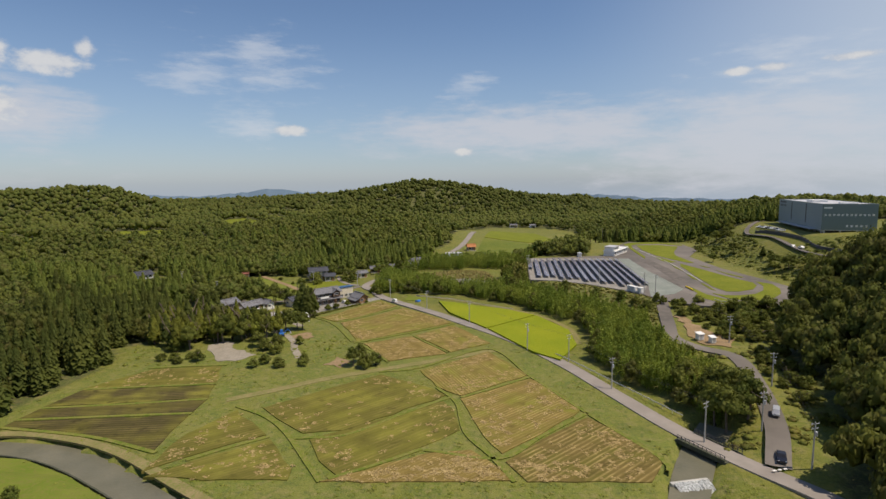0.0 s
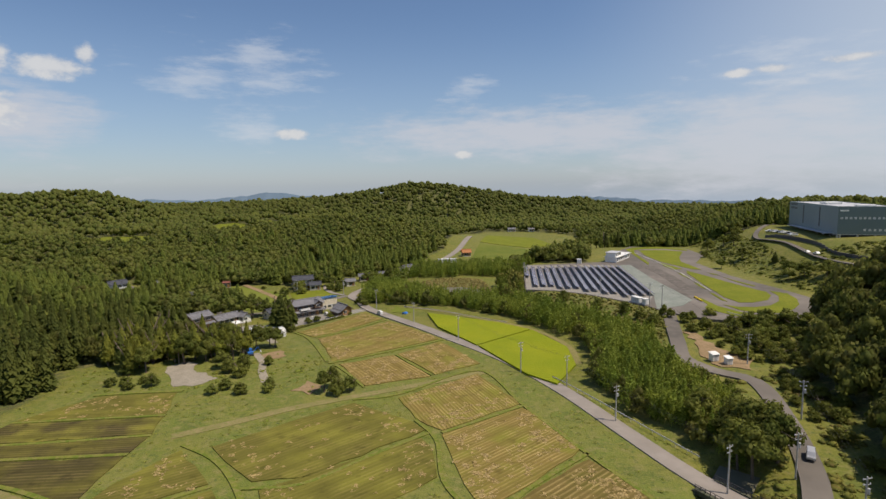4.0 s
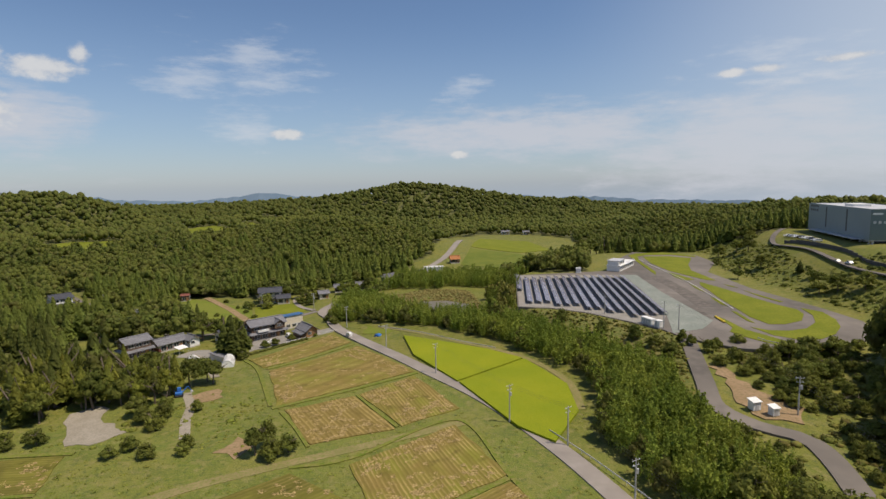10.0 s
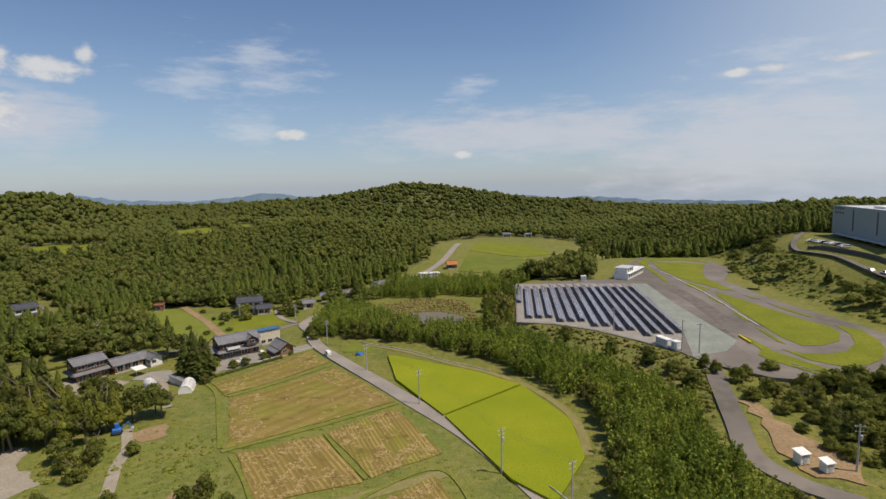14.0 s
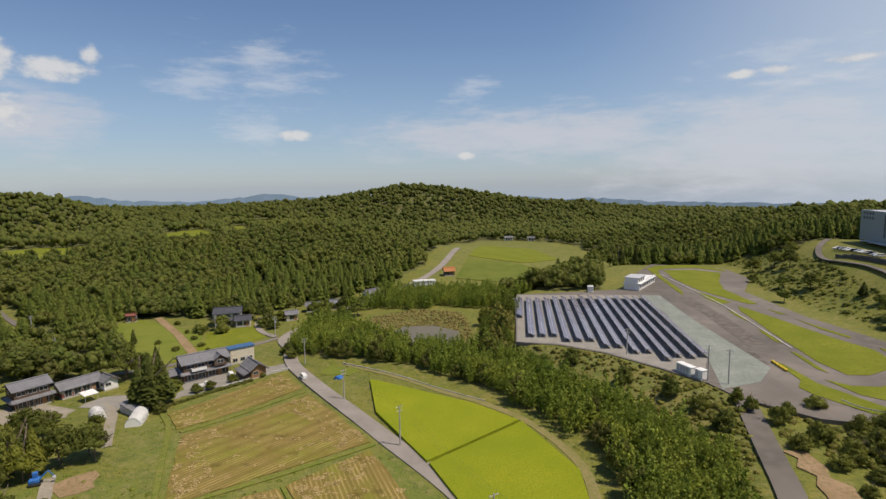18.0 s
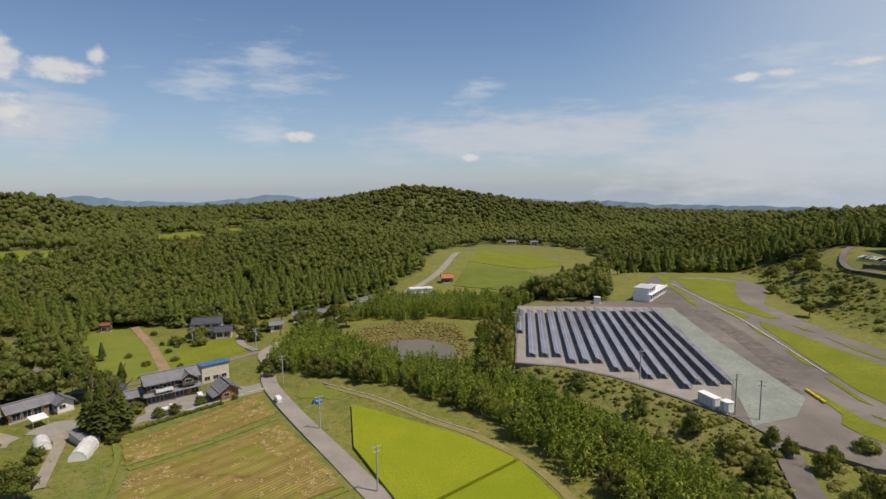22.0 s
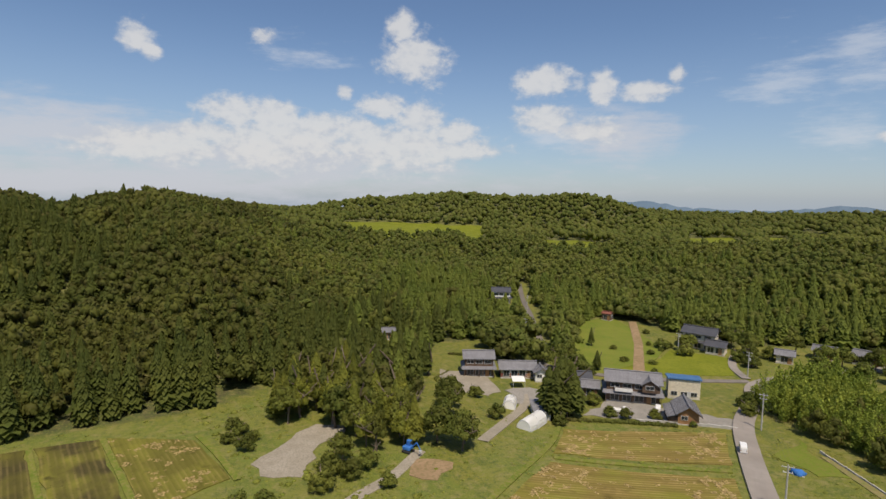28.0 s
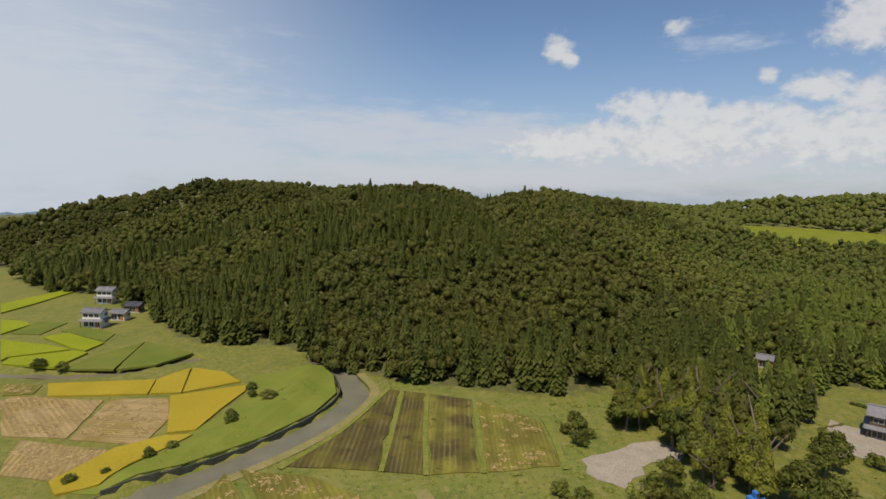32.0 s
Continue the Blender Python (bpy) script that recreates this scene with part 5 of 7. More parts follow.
def flat_house(name, label, x, y, turn, w, d, h, walls, roof, roof_label=""):
    o = thing(name, label, "house", x, y, float(land(x, y)) + 0.1, turn, "houses of the hamlet")
    part("foundation", box(-w / 2 - 0.08, w / 2 + 0.08, -d / 2 - 0.08, d / 2 + 0.08, -0.8, 0.3), STONE, o)
    part("wall", box(-w / 2, w / 2, -d / 2, d / 2, 0.3, h, 0.03), walls, o)
    r = part("roof", slab([(-w / 2 - 0.35, -d / 2 - 0.35, h + 0.55), (w / 2 + 0.35, -d / 2 - 0.35, h + 0.55), (w / 2 + 0.35, d / 2 + 0.35, h + 0.3), (-w / 2 - 0.35, d / 2 + 0.35, h + 0.3)], 0.3), roof, o, roof_label)
    for k in range(int(w / 0.6) + 1):
        q = -w / 2 - 0.3 + k * (w + 0.6) / int(w / 0.6)
        part("seam", slab([(q - 0.04, -d / 2 - 0.33, h + 0.62), (q + 0.04, -d / 2 - 0.33, h + 0.62), (q + 0.04, d / 2 + 0.33, h + 0.37), (q - 0.04, d / 2 + 0.33, h + 0.37)], 0.08), roof, r)
    for zz in (1.5, 4.4):
        if zz + 1 < h:
            for k in range(3):
                window(o, w * (k - 1) * 0.31, -d / 2 - 0.02, zz, 1.6, 1.15, "-y")
            window(o, w / 2 + 0.02, 0, zz, 1.3, 1.0, "+x")
            window(o, -w / 2 - 0.02, 0, zz, 1.3, 1.0, "-x")
    part("door", box(0.1 * w, 0.1 * w + 1.0, -d / 2 - 0.08, -d / 2, 0.2, 2.2), METAL, o)
    return o


def arch_tunnel(label, x, y, turn, w, length, h):
    """A polytunnel shed: a ribbed sheet arch with closed gable ends; the front looks to local -y."""
    o = thing("storage_tunnel", label, "shed", x, y, float(land(x, y)) + 0.05, turn)
    n = 14
    prof = [(-w / 2 * math.cos(math.pi * i / n), h * math.sin(math.pi * i / n) ** 0.8) for i in range(n + 1)]
    bm = bmesh.new()
    rows = []
    for q in (-length / 2, length / 2):
        rows.append([bm.verts.new((px, q, pz)) for px, pz in prof])
    for i in range(n):
        bm.faces.new((rows[0][i], rows[1][i], rows[1][i + 1], rows[0][i + 1]))
    bmesh.ops.solidify(bm, geom=bm.faces[:], thickness=0.06)
    part("cover", bm, SHEET, o, "white plastic sheet cover")
    for q in (-length / 2 + 0.05, length / 2 - 0.05):
        e = bmesh.new()
        f = e.faces.new([e.verts.new((px * 0.98, q, pz * 0.98)) for px, pz in prof])
        r = bmesh.ops.extrude_face_region(e, geom=[f])
        bmesh.ops.translate(e, vec=(0, 0.06, 0), verts=[v for v in r["geom"] if isinstance(v, bmesh.types.BMVert)])
        part("end_sheet", e, SHEET, o)
    for k in range(3):
        q = -length / 2 + length * k / 2
        for i in range(0, n, 2):
            a, b = prof[i], prof[i + 2]
            part("hoop", tube((a[0] * 1.005, q, a[1] * 1.005 + 0.01), (b[0] * 1.005, q, b[1] * 1.005 + 0.01), 0.02, 0.02, 5), METAL, o)
    return o


def car(name, label, x, y, turn, paint, length=3.6, wide=1.48, tall=1.75, style="van", z=None, group=""):
    """A small car; its nose points along local x."""
    o = thing(name, label, "car", x, y, (float(land(x, y)) if z is None else z) + 0.02, turn, group)
    L, W, H = length / 2, wide / 2, tall
    if style == "van":
        side = [(-L, 0.35), (L, 0.35), (L, 0.8), (L * 0.86, 0.98), (L * 0.55, H * 0.96), (-L * 0.9, H), (-L, H * 0.8)]
        glass = [(L * 0.8, 1.02), (L * 0.53, H * 0.9), (-L * 0.86, H * 0.93), (-L * 0.92, 1.02)]
    elif style == "truck":
        side = [(-L, 0.55), (L, 0.35), (L, 0.9), (L * 0.9, 1.0), (L * 0.7, H), (L * 0.3, H), (L * 0.22, 0.75), (-L, 0.75)]
        glass = [(L * 0.88, 1.02), (L * 0.7, H * 0.93), (L * 0.36, H * 0.93), (L * 0.3, 1.02)]
    else:
        side = [(-L, 0.4), (L, 0.35), (L, 0.7), (L * 0.4, 0.9), (L * 0.1, H * 0.97), (-L * 0.55, H), (-L * 0.92, 0.95), (-L, 0.8)]
        glass = [(L * 0.36, 0.92), (L * 0.08, H * 0.9), (-L * 0.52, H * 0.93), (-L * 0.85, 0.95)]
    bm = bmesh.new()
    f = bm.faces.new([bm.verts.new((a, -W, b)) for a, b in side])
    r = bmesh.ops.extrude_face_region(bm, geom=[f])
    bmesh.ops.translate(bm, vec=(0, 2 * W, 0), verts=[v for v in r["geom"] if isinstance(v, bmesh.types.BMVert)])
    for v in bm.verts:
        if v.co.z > 1.1:
            v.co.y *= 0.88
    bmesh.ops.recalc_face_normals(bm, faces=bm.faces[:])
    bmesh.ops.bevel(bm, geom=bm.edges[:], offset=0.06, segments=2, affect="EDGES")
    part("body", bm, paint, o, smooth=False)
    g = bmesh.new()
    f = g.faces.new([g.verts.new((a, -W * 0.955, b)) for a, b in glass])
    r = bmesh.ops.extrude_face_region(g, geom=[f])
    bmesh.ops.translate(g, vec=(0, 2 * W * 0.955, 0), verts=[v for v in r["geom"] if isinstance(v, bmesh.types.BMVert)])
    bmesh.ops.recalc_face_normals(g, faces=g.faces[:])
    part("window", g, GLASS, o, "dark car glass")
    part("windscreen", slab([(glass[0][0] + 0.06, -W * 0.8, glass[0][1]), (glass[0][0] + 0.06, W * 0.8, glass[0][1]), (glass[1][0] + 0.05, W * 0.76, glass[1][1]), (glass[1][0] + 0.05, -W * 0.76, glass[1][1])], 0.03), GLASS, o)
    if style == "truck":
        for q in (-1, 1):
            part("bed_side", box(-L, L * 0.2, q * W - 0.03, q * W + 0.03, 0.75, 1.1), paint, o)
        part("bed_side", box(-L - 0.03, -L + 0.03, -W, W, 0.75, 1.1), paint, o)
    for sx in (-0.62, 0.62):
        for sy in (-1, 1):
            wheel = part("wheel", tube((sx * L, sy * (W - 0.16), 0.29), (sx * L, sy * (W + 0.01), 0.29), 0.29, 0.29, 14), RUBBER, o)
            part("rim", tube((sx * L, sy * (W + 0.0), 0.29), (sx * L, sy * (W + 0.02), 0.29), 0.17, 0.15, 10), METAL, wheel)
    for sy in (-0.72, 0.72):
        part("headlight", box(L - 0.05, L + 0.02, sy * W - 0.14, sy * W + 0.14, 0.62, 0.78, 0.02), WHITE, o)
        part("tail_light", box(-L - 0.02, -L + 0.04, sy * W - 0.08, sy * W + 0.08, 0.75, 1.0, 0.02), ROOF_RUST, o)
    return o


def utility_pole(x, y, tall=9.0, turn=0.0, can=False, z=None, label="grey concrete power pole with cross-arms"):
    o = thing("utility_pole", label, "pole", x, y, float(land(x, y)) if z is None else z, turn, "power poles")
    part("pole", tube((0, 0, -0.5), (0, 0, tall), 0.19, 0.12, 10), POLE, o, smooth=False)
    for k, q in enumerate((tall - 0.35, tall - 1.3)):
        arm = part("cross_arm", box(-0.95 + 0.2 * k, 0.95 - 0.2 * k, -0.05, 0.05, q - 0.05, q + 0.05), METAL, o)
        for s in (-0.8, 0.0, 0.8):
            part("insulator", tube((s * (1 - 0.2 * k), 0.0, q + 0.05), (s * (1 - 0.2 * k), 0.0, q + 0.25), 0.06, 0.04, 6), WHITE, arm)
    if can:
        part("transformer", tube((0.38, 0, tall - 2.9), (0.38, 0, tall - 2.0), 0.24, 0.24, 12), METAL, o)
        part("bracket", box(0.1, 0.4, -0.06, 0.06, tall - 2.6, tall - 2.5), METAL, o)
    part("step_bolt", box(-0.3, 0.3, -0.02, 0.02, 2.2, 2.25), METAL, o)
    return o


def wires(points, label="black overhead power wires"):
    """Sagging wires from pole top to pole top, one part for each wire and span."""
    o = thing("power_line", label, "wire", points[0][0], points[0][1], 0)
    ox, oy = points[0][0], points[0][1]
    for (ax, ay, az), (bx, by, bz) in zip(points, points[1:]):
        d = Vector((bx - ax, by - ay, 0)).normalized()
        s = Vector((-d.y, d.x, 0))
        for k in (-0.75, 0.0, 0.75):
            bm = bmesh.new()
            prev = None
            for i in range(13):
                t = i / 12
                p = Vector((ax - ox, ay - oy, az)) * (1 - t) + Vector((bx - ox, by - oy, bz)) * t + s * k
                p.z -= 4 * t * (1 - t) * 0.012 * math.hypot(bx - ax, by - ay)
                ring = [bm.verts.new(p + s * 0.011 * math.cos(q) + Vector((0, 0, 0.011 * math.sin(q)))) for q in (0.4, 2.0, 3.5, 5.1)]
                if prev:
                    for j in range(4):
                        bm.faces.new((prev[j], prev[(j + 1) % 4], ring[(j + 1) % 4], ring[j]))
                prev = ring
            part("wire", bm, DARK_METAL, o)
    return o


def trunk_mesh(h, r, seed, limb=0.3):
    rng = np.random.default_rng(seed)
    bm = bmesh.new()
    p, q = Vector((0, 0, -0.4)), Vector((rng.normal(0, 0.15), rng.normal(0, 0.15), h * 0.5))
    tube(p, q, r, r * 0.75, 8, bm)
    top = Vector((rng.normal(0, 0.3), rng.normal(0, 0.3), h))
    tube(q, top, r * 0.75, r * 0.3, 7, bm)
    for k in range(5):
        a, t = k * 1.3 + rng.random(), 0.45 + 0.5 * rng.random()
        s = q.lerp(top, max(0, (t - 0.5) * 2)) if t > 0.5 else p.lerp(q, t * 2)
        tube(s, s + Vector((math.cos(a), math.sin(a), 0.7)) * h * limb, r * 0.35, r * 0.1, 5, bm)
    return bm


TREES = {}


def tree(kind, x, y, w, h, turn=0.0, label="", bare=0.25, leaves=None):
    """A single tree: trunk and crown. kind: oak, cedar or bamboo; w: crown radius; h: full height."""
    k = int(abs(x * 7 + y * 3)) % 3
    bare = 0.0 if h < 6.5 else bare
    key = (kind, k, leaves.name if leaves else "")
    if key not in TREES:
        v, f = {"oak": BROAD_NEAR, "cedar": CONE_NEAR, "grove": CONE_RICH}[kind][k]
        crown = to_mesh("crown", v, f, leaves or (LEAF_GARDEN if kind == "oak" else LEAF_CEDAR))
        bm = trunk_mesh(1.0, 0.035, k + (0 if kind == "oak" else 9), 0.26 if kind == "oak" else 0.05)
        tr = bpy.data.meshes.new("trunk")
        bm.to_mesh(tr)
        bm.free()
        tr.materials.append(BARK)
        TREES[key] = (crown, tr)
    crown, tr = TREES[key]
    o = thing("oak_tree" if kind == "oak" else "cedar_tree", label or ("leafy green broadleaf tree with a rounded crown" if kind == "oak" else "tall dark green cedar with a pointed crown"), "tree", x, y, float(land(x, y)), turn or (x * 37 + y * 11) % 360)
    share("trunk", tr, o, Matrix.Diagonal((h * 0.8, h * 0.8, h * (0.75 if kind == "oak" else 0.9), 1)))
    if kind == "oak":
        share("crown", crown, o, Matrix.Translation((0, 0, h * (bare * 0.5 if bare else -0.13))) @ Matrix.Diagonal((w, w, h * (1 - bare * 0.5) / 1.95, 1)))
    else:
        share("crown", crown, o, Matrix.Translation((0, 0, h * bare * 0.4)) @ Matrix.Diagonal((w / 0.26, w / 0.26, h * (1 - bare * 0.4), 1)))
    return o


# ---- houses and sheds of the hamlet ----
FARM = gable_house("farmhouse", "two-storey farmhouse with grey tiled roofs and dark walls", -86.5, 253.0, 48, 14, 8, 2, DARK_WOOD, TILE, balcony=True, windows=4)
gable_house("annex", "low dark annex with a grey tiled roof", -94.0, 244.5, 48, 4, 5, 1, DARK_WOOD, TILE, windows=1)
BARN = gable_house("barn", "old timber barn with a grey tiled roof and brown gable", -67.8, 252.0, 138, 7.8, 4.8, 1, BROWN_WOOD, TILE, windows=2, rise=0.7)
flat_house("apartment_house", "two-storey cream house with a blue sheet roof", -80.6, 266.8, 48, 8.4, 4.2, 5.4, PLASTER, ROOF_BLUE, "blue sheet metal roof")
part("lean_to_wall", box(-3.6, 3.6, 2.42, 4.6, 0.2, 1.9), DARK_WOOD, BARN, "dark boarded lean-to")
tiled_slope("lean_to_roof", -4.2, 4.2, 5.0, 1.95, 2.43, 2.75, TILE, BARN)


def cross_gable(o, x, w, y0, y1, z, rise, walls, roof):
    """A gable that stands across the main roof, its ridge along local y, its face at y0."""
    bm = bmesh.new()
    v = [bm.verts.new(p) for p in ((x - w / 2, y0, z - 2.2), (x + w / 2, y0, z - 2.2), (x + w / 2, y0, z), (x, y0, z + rise), (x - w / 2, y0, z))]
    f = bm.faces.new(v)
    e = bmesh.ops.extrude_face_region(bm, geom=[f])
    bmesh.ops.translate(bm, vec=(0, y1 - y0, 0), verts=[q for q in e["geom"] if isinstance(q, bmesh.types.BMVert)])
    bmesh.ops.recalc_face_normals(bm, faces=bm.faces[:])
    part("gable_bay", bm, walls, o, "dark timbered gable bay")
    for s in (-1, 1):
        part("gable_roof", slab([(x + s * (w / 2 + 0.5), y0 - 0.5, z - 0.15), (x, y0 - 0.5, z + rise + 0.2), (x, y1, z + rise + 0.2), (x + s * (w / 2 + 0.5), y1, z - 0.15)], 0.15), roof, o)
    part("ridge_cap", box(x - 0.18, x + 0.18, y0 - 0.55, y1, z + rise + 0.15, z + rise + 0.4, 0.05), roof, o)
    window(o, x, y0 - 0.03, z - 0.8, w * 0.55, 1.0, "-y")


cross_gable(FARM, 4.2, 3.8, -5.1, 0.0, 5.9, 1.3, DARK_WOOD, TILE)
gable_house("cottage", "small cream cottage with a dark roof", -100.5, 246.5, 60, 5, 5.5, 1, PLASTER, TILE_DARK, windows=2, rise=0.5)
gable_house("country_house", "two-storey country house with grey tiled roofs", -123.5, 224.5, 63, 8.8, 6.4, 2, DARK_WOOD, TILE, windows=3)
gable_house("house_wing", "long low house wing with a grey tiled roof", -117.0, 235.0, 63, 10.8, 5.6, 1, PLASTER, TILE, lower=ROOF_RUST, windows=4, rise=0.5)
gable_house("porch_house", "small white gabled porch building", -110.2, 239.2, 153, 4.0, 4.0, 1, WHITE, TILE, windows=1, rise=0.6)
gable_house("villa", "two-storey house with dark blue-grey roofs", -114, 318, 25, 11, 8, 2, PLASTER, TILE_DARK, windows=3)
gable_house("villa_wing", "single-storey wing under a dark tiled roof", -106, 316.5, 25, 6, 6, 1, PLASTER, TILE_DARK, windows=2)
gable_house("storehouse", "small pinkish house with grey roof", -88, 328, 30, 5, 5, 1, PLASTER, TILE, windows=1)
gable_house("farmhouse", "farmhouse with pale grey tiled roof", -84, 345, 20, 6, 5.5, 1, DARK_WOOD, TILE, windows=2)
gable_house("farmhouse", "farmhouse with long pale grey roof", -72, 349, 15, 8, 5.5, 1, DARK_WOOD, TILE, windows=3)
gable_house("farm_shed", "pale farm shed with a grey tiled roof", -61, 371, 60, 9, 5, 1, WHITE, TILE, windows=2, pent=False)
gable_house("hill_house", "white two-storey house with dark hipped roof", -219, 296, 60, 9, 8, 2, WHITE, TILE_DARK, windows=3)
gable_house("wood_cabin", "brown wooden cabin among the trees", -171, 212, 70, 5, 4.2, 1, BROWN_WOOD, TILE, windows=2)
gable_house("log_house", "dark timber house with an orange roof", -25, 421, 20, 6, 5, 1, DARK_WOOD, ROOF_ORANGE, roof_label="orange clay tiled roof", rise=0.7, windows=2)
flat_house("glass_house", "low pale greenhouse roof", -36, 395, 20, 12, 6, 2.4, WHITE, WHITE)
gable_house("meadow_shed", "little rust-red shed at the meadow", -163, 318, 20, 4, 3, 1, DARK_WOOD, ROOF_RUST, windows=1, over=0.3)
gable_house("garden_shed", "little garden shed with a rust-red roof", -92.5, 235.5, 48, 4.5, 3.5, 1, DARK_WOOD, ROOF_RUST, windows=1, over=0.3)
gable_house("farmhouse", "white farmhouse with pale roof beyond the fields", -177.1, -56.9, 100, 7, 5, 2, WHITE, TILE, windows=3)
gable_house("farmhouse", "white farmhouse with grey roof beyond the fields", -142.2, -28.1, 100, 7, 4.6, 2, WHITE, TILE, windows=3)
gable_house("farm_shed", "grey-roofed shed beyond the fields", -153.6, -27.7, 100, 5.5, 4, 1, PLASTER, TILE, windows=2)
gable_house("farm_shed", "dark-roofed shed beyond the fields", -166.2, -32.3, 100, 5.5, 4, 1, DARK_WOOD, TILE_DARK, windows=2)
gable_house("farmhouse", "far white house in the valley", 8, 640, 10, 8, 5, 1, WHITE, TILE, windows=3)
gable_house("farm_shed", "far grey-roofed shed in the valley", 30, 630, 10, 6, 4.5, 1, WHITE, TILE, windows=2)
arch_tunnel("white arched storage tunnel on gravel", -81.5, 214.5, 24, 3.9, 8.0, 2.8)
arch_tunnel("small white arched storage tunnel", -95.5, 217.5, 50, 3.6, 5.0, 2.4)


def awning(x, y, turn):
    o = thing("carport", "white sheet carport on thin posts", "carport", x, y, float(land(x, y)), turn)
    part("roof", slab([(-1.9, -1.9, 2.3), (1.9, -1.9, 2.3), (1.9, 1.9, 2.7), (-1.9, 1.9, 2.7)], 0.1), WHITE, o)
    for sx in (-1.7, 1.7):
        for sy in (-1.7, 1.7):
            part("post", tube((sx, sy, 0), (sx, sy, 2.3), 0.05, 0.05, 6), METAL, o)


awning(-108.5, 229.5, 63)


def annex_corridor():
    o = thing("long_shed", "long grey sheet-roofed shed beside the tunnel", "shed", -88, 222, float(land(-88, 222)), 62)
    part("wall", box(-2, 2, -4, 4, 0, 2.3), METAL, o)
    part("roof", slab([(-2.3, -4.3, 2.3), (2.3, -4.3, 2.3), (2.3, 4.3, 2.6), (-2.3, 4.3, 2.6)], 0.12), TILE, o)
    part("door", box(-0.8, 0.8, -4.08, -4.0, 0.05, 2.0), WHITE, o)


annex_corridor()


def hedge(pts, w, h, label):
    """A clipped hedge of leafy clumps along a line."""
    line = resample(pts, 0.7)
    n = len(line)
    rows = np.stack([line[:, 0] + RNG.normal(0, 0.12, n), line[:, 1] + RNG.normal(0, 0.12, n), land(line[:, 0], line[:, 1]) - 0.05, np.full(n, w) * RNG.uniform(0.8, 1.2, n), np.full(n, h) * RNG.uniform(0.8, 1.2, n), RNG.uniform(0, 6.28, n)], -1)
    return scatter("hedge", BUSH, rows, LEAF_DARK, label, "hedge")


hedge([(-82, 226), (-74, 237), (-66, 246)], 0.9, 1.3, "trimmed dark green garden hedge")
hedge([(-146, 226), (-141, 234), (-138, 240)], 0.9, 1.2, "clipped hedge across the back lawn")
hedge([(-128, 216), (-119, 207), (-111, 210)], 0.5, 0.7, "low garden hedge round the forecourt")
hedge([(-150, 290), (-140, 272), (-132, 262)], 0.8, 1.2, "row of dark green tea bushes")
car("kei_truck", "small white truck parked in the farmyard", -79.5, 241.8, 48, CAR_WHITE, style="truck")
car("minivan", "white van parked beside the farmhouse", -75.5, 251.0, 130, CAR_WHITE)
car("minivan", "white van on the valley road", -48.2, 245.4, 128, CAR_WHITE, z=float(land(-48.2, 245.4)) + 0.28)
car("sedan", "black car waiting at the lane's mouth", 62.6, 102.5, 250, CAR_BLACK, 4.2, 1.7, 1.45, "sedan", z=float(land(62.6, 102.5)) + 0.32)
car("minivan", "white car coming down the lane", 69.0, 119.5, 245, CAR_SILVER, 3.6, 1.5, 1.7, z=float(land(69, 119.5)) + 0.4)


def excavator(x, y, turn):
    o = thing("excavator", "small blue excavator with its arm folded", "excavator", x, y, float(land(x, y)) + 0.1, turn)
    for s in (-0.75, 0.75):
        part("track", box(-1.1, 1.1, s - 0.2, s + 0.2, 0, 0.5, 0.15), RUBBER, o)
    part("body", box(-1.0, 0.8, -0.8, 0.8, 0.55, 1.3, 0.12), TARP_BLUE, o)
    c = part("cab", box(-0.5, 0.5, 0.0, 0.75, 1.3, 2.4, 0.08), TARP_BLUE, o)
    part("window", box(-0.42, 0.53, 0.08, 0.78, 1.6, 2.25), GLASS, c)
    part("boom", tube((0.8, -0.2, 1.1), (2.3, -0.2, 2.6), 0.16, 0.12, 6), TARP_BLUE, o)
    part("arm", tube((2.3, -0.2, 2.6), (3.2, -0.2, 1.3), 0.12, 0.09, 6), TARP_BLUE, o)
    part("bucket", box(2.9, 3.5, -0.5, 0.1, 0.7, 1.3, 0.1), METAL, o)


excavator(-76.5, 179.5, 30)


def tarp_heap(x, y):
    o = thing("tarpaulin_heap", "heap under a crumpled blue tarpaulin", "tarpaulin", x, y, float(land(x, y)), 20)
    v, f = lump(np.random.default_rng(3), np.array([0, 0, 0.3]), np.array([1.5, 1.0, 0.6]), ICO2, 0.5)
    me = to_mesh("cover", v, f, TARP_BLUE)
    share("cover", me, o, Matrix.Identity(4))
    for q in (-0.9, 0.9):
        part("weight", box(q - 0.2, q + 0.2, -1.0, -0.7, 0, 0.2, 0.03), STONE, o)


tarp_heap(-36.5, 245)
tarp_heap(-171, 224)

